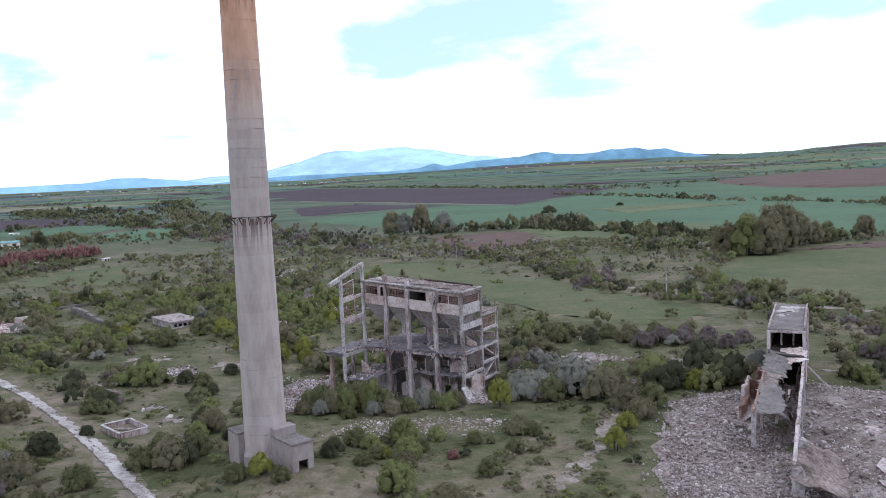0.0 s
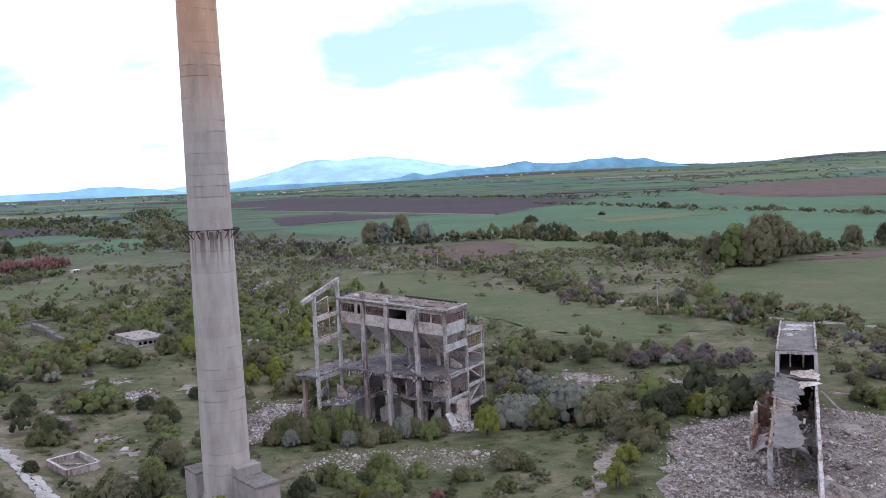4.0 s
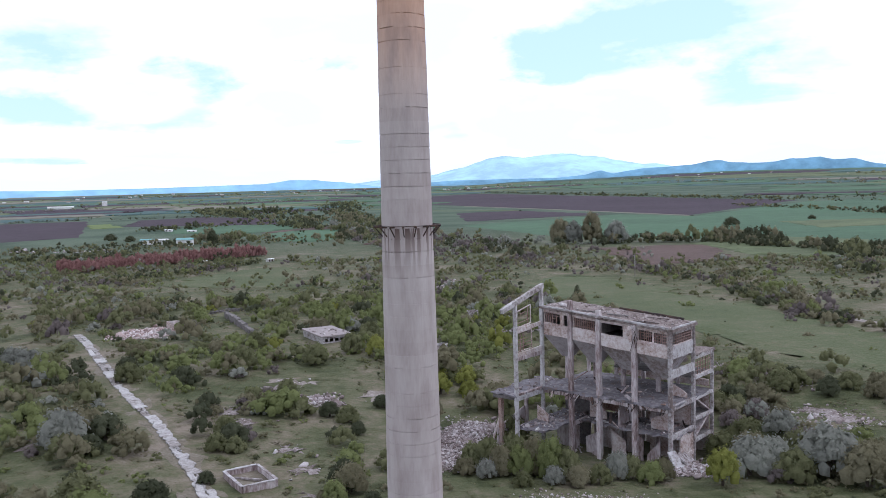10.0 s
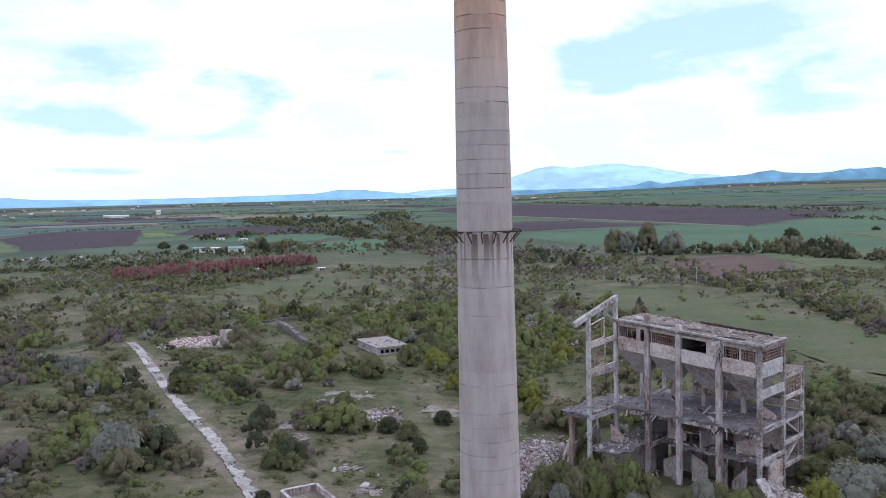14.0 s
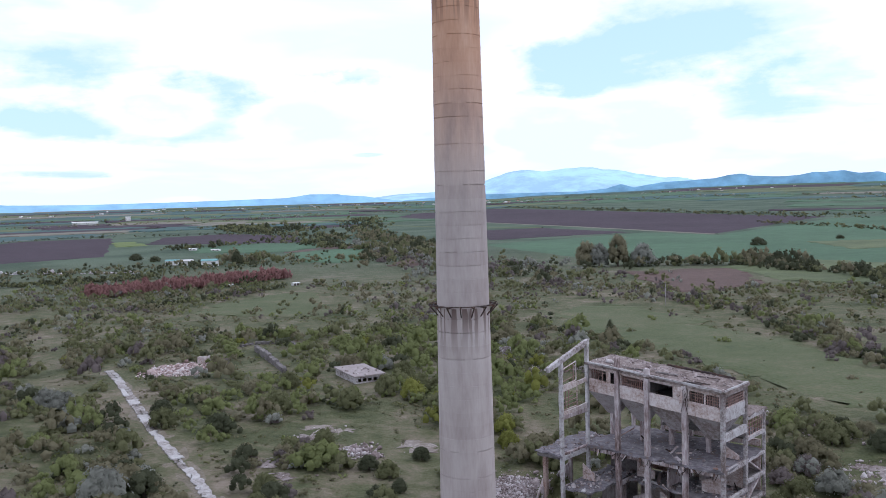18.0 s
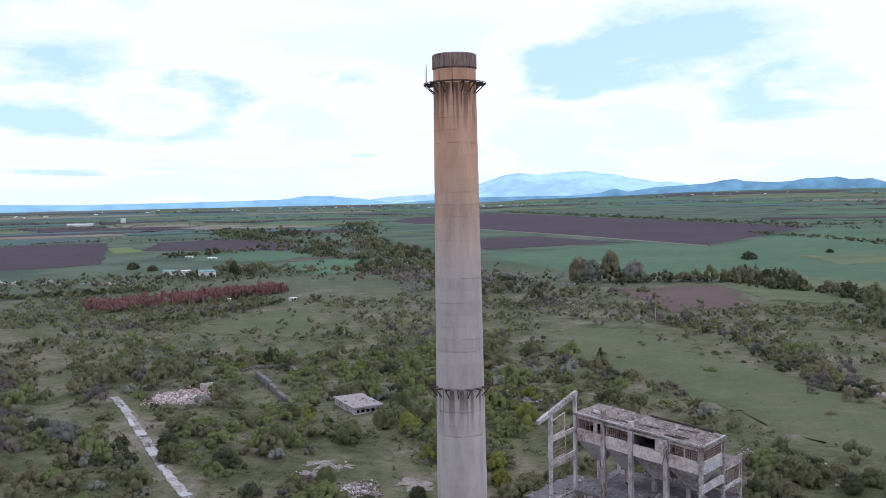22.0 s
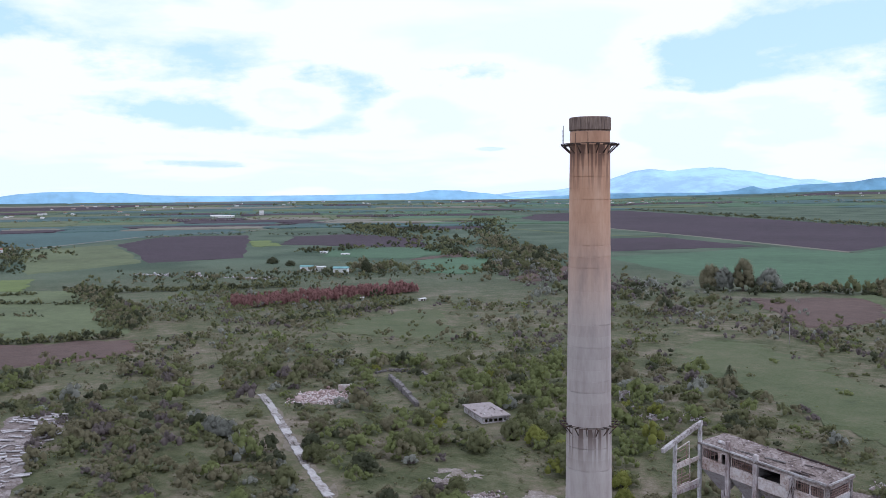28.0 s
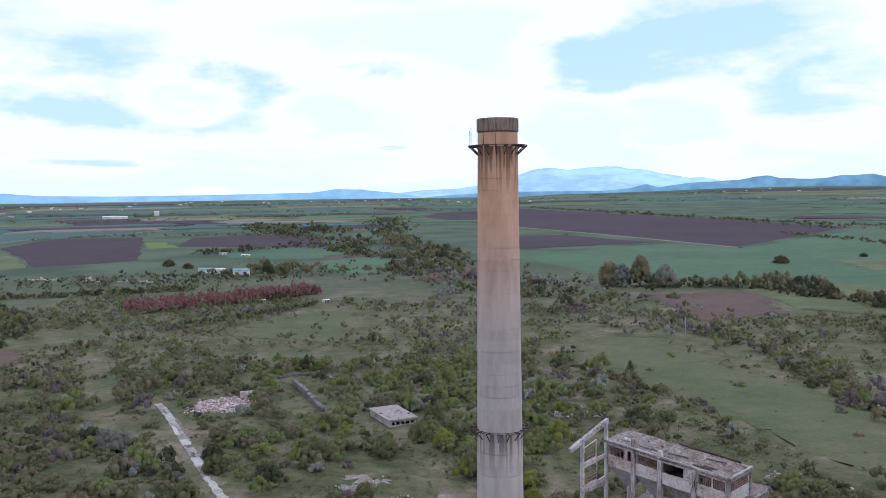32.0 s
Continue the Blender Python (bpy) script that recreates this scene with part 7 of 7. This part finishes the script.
    bar("back_wall", at(s1, -hw, 8.0), at(s1, hw, 8.0), 0.25, 10.5, DARK_CONCRETE, 0.04, 6)
    bar("cross_beam", at(s0, -hw, 13.2), at(s0, hw, 13.2), 0.35, 0.4, CONCRETE)
    for o in (-0.9, 0.9):
        bar("post", at(s0 + 4, o, 10.2), at(s0 + 4, o, 13.3), 0.25, 0.25, PLASTER)
    # floor coloured near-black to paint the shade under the roof
    plate("floor", (at(s0 - 3, -hw, 10.2), at(s1, -hw, 10.2), at(s1, hw, 10.2), at(s0 - 3, hw, 10.0)), 0.3, SHADE_TONE, "", 0.3)
    # broken middle: slipped slabs and an open hole
    plate("fallen_slab", (at(20, -hw, 9.0), at(29.5, -hw, 10.6), at(29.0, hw * 0.2, 10.0), at(21, 0.4, 8.4)), 0.22, DARK_CONCRETE, "slipped roof slab with jagged edges", 0.7, 10, 5)
    plate("fallen_slab", (at(26, 0.2, 9.2), at(31.0, -0.6, 10.6), at(31.5, hw, 10.8), at(27.5, hw, 9.6)), 0.22, PLASTER, "", 0.7, 8, 5)
    plate("roof", (at(0, -hw, 9.0), at(13, -hw, 9.3), at(12, 0.3, 9.2), at(0.6, 0.9, 8.6)), 0.25, DARK_CONCRETE, "sagging roof slab broken open along its middle", 0.6, 12, 5)
    plate("roof", (at(12, -hw, 9.3), at(21, -hw, 9.2), at(19.5, -0.4, 8.9), at(13, -0.6, 9.2)), 0.25, ROOF_DIRT, "", 0.7, 10, 5)
    plate("fallen_slab", (at(0.5, 0.6, 8.6), at(6, 0.2, 7.6), at(8, hw - 0.3, 5.4), at(3, hw - 0.2, 6.4)), 0.2, DARK_CONCRETE, "", 0.6)
    plate("floor", (at(-1, -hw, G + 0.4), at(30, -hw, G + 0.5), at(30, hw, G + 0.5), at(-1, hw, G + 0.4)), 0.3, RUBBLE_BED, "", 0.3)
    for i in range(22):
        a, o = rng.uniform(0, 31), rng.uniform(-hw, hw)
        bar("hanging_scrap", at(a, o, rng.uniform(8.0, 9.4)), at(a + rng.uniform(-1, 1), o + rng.uniform(-0.6, 0.6), rng.uniform(5.5, 8.2)), rng.uniform(0.08, 0.5), 0.06, rng.choice((STEEL, CONCRETE, PLASTER)), 0.04, 3)
    for s in (0.3, 7.5, 15.0, 22.5):
        for o in (-hw, hw):
            bar("column", at(s, o, G - 1.5), at(s, o, 8.8 if o < 0 else 8.2), 0.5, 0.5, PALE_CONCRETE)
    bar("edge_beam", at(0, -hw, 8.9), at(21, -hw, 9.1), 0.3, 0.5, BRICK, 0.08, 18)
    bar("edge_beam", at(-14, hw, 7.6), at(30, hw, 9.4), 0.35, 0.5, CONCRETE, 0.1, 30)
    bar("wall_panel", at(8, -hw, 5.2), at(29.5, -hw, 5.4), 0.25, 6.0, PLASTER, 0.1, 14)
    bar("wall_panel", at(2, hw, 4.8), at(29.5, hw, 5.4), 0.25, 6.2, DARK_CONCRETE, 0.1, 14)
    # remnants of a brick annexe beside the slab
    for s_a, s_b, off, z1, mat in ((13, 20, -hw - 2.6, 5.6, BRICK), (20, 26, -hw - 2.8, 7.0, PLASTER), (26, 29, -hw - 1.4, 7.8, BRICK)):
        bar("annexe_wall", at(s_a, off, (G - 0.6 + z1) / 2), at(s_b, off + 0.3, (G - 0.6 + z1) / 2), 0.35, z1 - G + 0.6, mat, 0.28, 8)
    bar("annexe_wall", at(26, -hw - 2.8, 4.2), at(26, -hw - 0.2, 4.2), 0.3, 4.6, BRICK, 0.25, 4)
    plate("fallen_slab", (at(12, -hw - 4.6, 3.2), at(19, -hw - 4.2, 3.6), at(18, -hw - 1.0, 5.0), at(13, -hw - 0.8, 4.6)), 0.22, CONCRETE, "", 0.6)
    # stump with a broken arch towards the works
    for s, hh in ((-6, 4.2), (-14, 3.4)):
        bar("column", at(s, hw + 0.4, 0.5), at(s, hw + 0.4, 3.6 + hh), 1.0, 1.0, PALE_CONCRETE, 0.12, 8)
    plate("fallen_slab", (at(-15, hw + 0.6, 6.2), at(-3, hw + 0.6, 7.2), at(-3, hw + 5, 4.8), at(-15, hw + 5, 4.6)), 0.25, ROOF_DIRT, "tilted slab over the rubble", 1.0)
    plate("fallen_slab", (at(4, hw + 8, 4.8), at(10, hw + 8, 5.4), at(10, hw + 13, 5.2), at(4, hw + 13, 4.6)), 0.35, CONCRETE, "pale square slab on the rubble", 0.4)
    plate("fallen_slab", (at(-10, hw + 9, 4.6), at(-2, hw + 9, 5.2), at(-2, hw + 15, 4.8), at(-10, hw + 15, 4.4)), 0.35, CONCRETE, "", 0.7)
    bar("fallen_beam", at(-4, -hw - 3, 3.6), at(4, -hw - 2, 4.2), 0.4, 0.5, PALE_CONCRETE)
    bar("fallen_beam", at(26, hw + 0.5, 9.0), at(28, hw + 5, 4.0), 0.25, 0.25, PALE_CONCRETE)


build_gallery_ruin()


# ---- poles, conifer, distant houses ----
def pole(x, y, h, label):
    p = thing("utility_pole", pose(x, y, gz(x, y)), label, "pole", "poles on the meadow")
    m = Mesh()
    m.beam((0, 0, -0.3), (0, 0, h), 0.26, 0.26, 0.05)
    part("post", m, PALE_CONCRETE, p)
    m = Mesh()
    m.beam((-0.9, 0, h - 0.5), (0.9, 0, h - 0.5), 0.12, 0.12, 0.02)
    part("crossarm", m, STEEL, p)


for x, y, h in ((72.9, 129.5, 8.5), (5.8, 264, 9)):
    pole(x, y, h, "pale concrete utility pole in the grass")


def conifer(x, y, h):
    t = thing("conifer", pose(x, y, gz(x, y)), "small dark pointed spruce behind the silo building", "tree")
    rng = np.random.default_rng(2)
    V = []
    for i in range(900):
        f = rng.uniform() ** 0.7
        z = h * (0.08 + 0.9 * (1 - f))
        r = h * 0.40 * f ** 0.8 * rng.uniform(0.5, 1.0)
        a = rng.uniform(0, 6.28)
        c = np.array([r * math.cos(a), r * math.sin(a), z])
        o = np.array([math.cos(a), math.sin(a), -0.4]) * h * 0.07
        s = np.array([-math.sin(a), math.cos(a), 0.1]) * h * 0.025
        V += [c - o * 0.3, c + s, c + o, c - s]
    part("crown", np_mesh("crown", np.array(V), np.arange(len(V)).reshape(-1, 4), LEAF["dark"]), None, t)
    m = Mesh()
    m.beam((0, 0, -0.2), (0, 0, h * 0.9), 0.25, 0.25, 0.05)
    part("trunk", m, BARK, t)


conifer(-6, 176, 6.2)
ROOF_TEAL = ramp_mat("teal_sheet_roof", tone((0.16, 0.33, 0.33)), scales=(0.2, 2.0), rough=0.5, bump=0.1)
ROOF_RED = ramp_mat("red_tile_roof", tone((0.30, 0.15, 0.11)), scales=(0.2, 2.0), bump=0.3)
WHITE_WALL = ramp_mat("white_render", tone((0.70, 0.69, 0.67), 0.85, 1.1), scales=(0.2, 2.0), bump=0.1)


def cottage(x, y, L, Wd, H, yaw, roof, label, pitch=0.35):
    """A distant house: walls with window and door openings set in, and a pitched roof."""
    h = thing("farm_house", pose(x, y, gz(x, y), 0, 0, yaw), label, "house", "farm houses on the plain")
    m = Mesh()
    m.box(pose(0, 0, H / 2 - 0.2), (L, Wd, H + 0.4), 0.04)
    part("wall", m, WHITE_WALL, h)
    m = Mesh()
    rh = Wd / 2 * pitch + 0.05
    a, b = L / 2 + 0.4, Wd / 2 + 0.4
    m.add([(-a, -b, H), (a, -b, H), (a, b, H), (-a, b, H), (-a, 0, H + rh), (a, 0, H + rh), (-a, -b, H + 0.2), (a, -b, H + 0.2), (a, b, H + 0.2), (-a, b, H + 0.2)],
          [(3, 2, 1, 0), (0, 1, 7, 6), (2, 3, 9, 8), (6, 7, 5, 4), (8, 9, 4, 5), (0, 6, 4, 9, 3), (1, 2, 8, 5, 7)])
    part("roof", m, roof, h)
    for k in range(max(2, int(L / 4))):
        m = Mesh()
        xx = -L / 2 + L * (k + 0.5) / max(2, int(L / 4))
        m.box(pose(xx, -Wd / 2 - 0.02, H * 0.55), (1.1, 0.1, 1.2), 0.02)
        part("window", m, STEEL, h)


for x, y, L, Wd, H, yaw, roof, lab in (
        (-322, 461, 11, 7, 4.2, 20, ROOF_TEAL, "white house with a teal sheet roof among trees"), (-362, 474, 10, 5, 3.2, 15, ROOF_TEAL, "long white shed with a teal roof"),
        (-347, 470, 8, 5, 3.5, 15, WHITE_WALL, "small white outbuilding beside the house"), (-459, 646, 7, 3.5, 1.6, 10, WHITE_WALL, "white farm shed among trees"), (-422, 628, 8, 3.5, 1.6, 10, WHITE_WALL, "white farm shed among trees"),
        (-190, 336, 3.4, 2.4, 1.2, 60, WHITE_WALL, "small white hut by the meadow"), (-226, 329, 3.4, 2.0, 1.0, 40, WHITE_WALL, "low white trailer by the hedge"),
        (-848, 527, 14, 8, 5, 30, ROOF_RED, "white farmhouse with a red tiled roof"), (-778, 513, 12, 8, 5, 60, ROOF_RED, "white farmhouse with a red tiled roof"), (-741, 385, 16, 7, 4, 60, ROOF_RED, "white farmhouse with a red tiled roof"),
        (-1395, 1625, 40, 10, 4.5, 40, WHITE_WALL, "long white works hall on the plain"), (-1440, 1640, 28, 10, 4, 40, WHITE_WALL, "long white works hall on the plain"), (-1413, 1793, 12, 10, 11, 40, WHITE_WALL, "tall white silo house on the plain")):
    cottage(x, y, L, Wd, H, yaw, roof, lab)


def village():
    """Far villages at the foot of the hills."""
    rng = random.Random(77)
    for az, dist, n, sp in ((-15, 3300, 14, 160), (-33, 3600, 12, 300), (-44, 3200, 16, 320), (4, 3800, 9, 200), (-24, 3900, 10, 260), (-52, 2600, 12, 200)):
        a = radians(az)
        for i in range(n):
            x = dist * math.sin(a) + rng.gauss(0, sp)
            y = dist * math.cos(a) + rng.gauss(0, sp * 0.6)
            cottage(x, y, rng.uniform(8, 15), rng.uniform(6, 8), rng.uniform(3, 5), rng.uniform(0, 180), rng.choice((ROOF_RED, ROOF_RED, WHITE_WALL)), "tiny white house in a far village")


village()
def pit_debris():
    rng = np.random.default_rng(50)
    for k, (x0, x1, y0, y1, n) in enumerate(((-470, -430, 396, 406, 90), (-425, -395, 398, 410, 70), (-385, -340, 400, 414, 90))):
        V, F = chunks(n, lambda r: (r.uniform(x0, x1), r.uniform(y0, y1), 0.1), 0.7, rng, 0.2)
        V[:, 2] += hgt(V[:, 0], V[:, 1])
        tagged(new("debris", np_mesh("debris", V, F, PALE_CONCRETE)), "pale dumped debris in a gravel pit", "debris", "", "stuff")


pit_debris()
# single bushes out on the crop field
for x, y, R in ((210, 830, 7), (60, 640, 7), (130, 720, 4), (-430, 520, 6), (-400, 505, 5)):
    shrub(x, y, R, "dark", 0, 1.0, "lone dark bush in a crop field")
road_slabs()
yard_slabs()
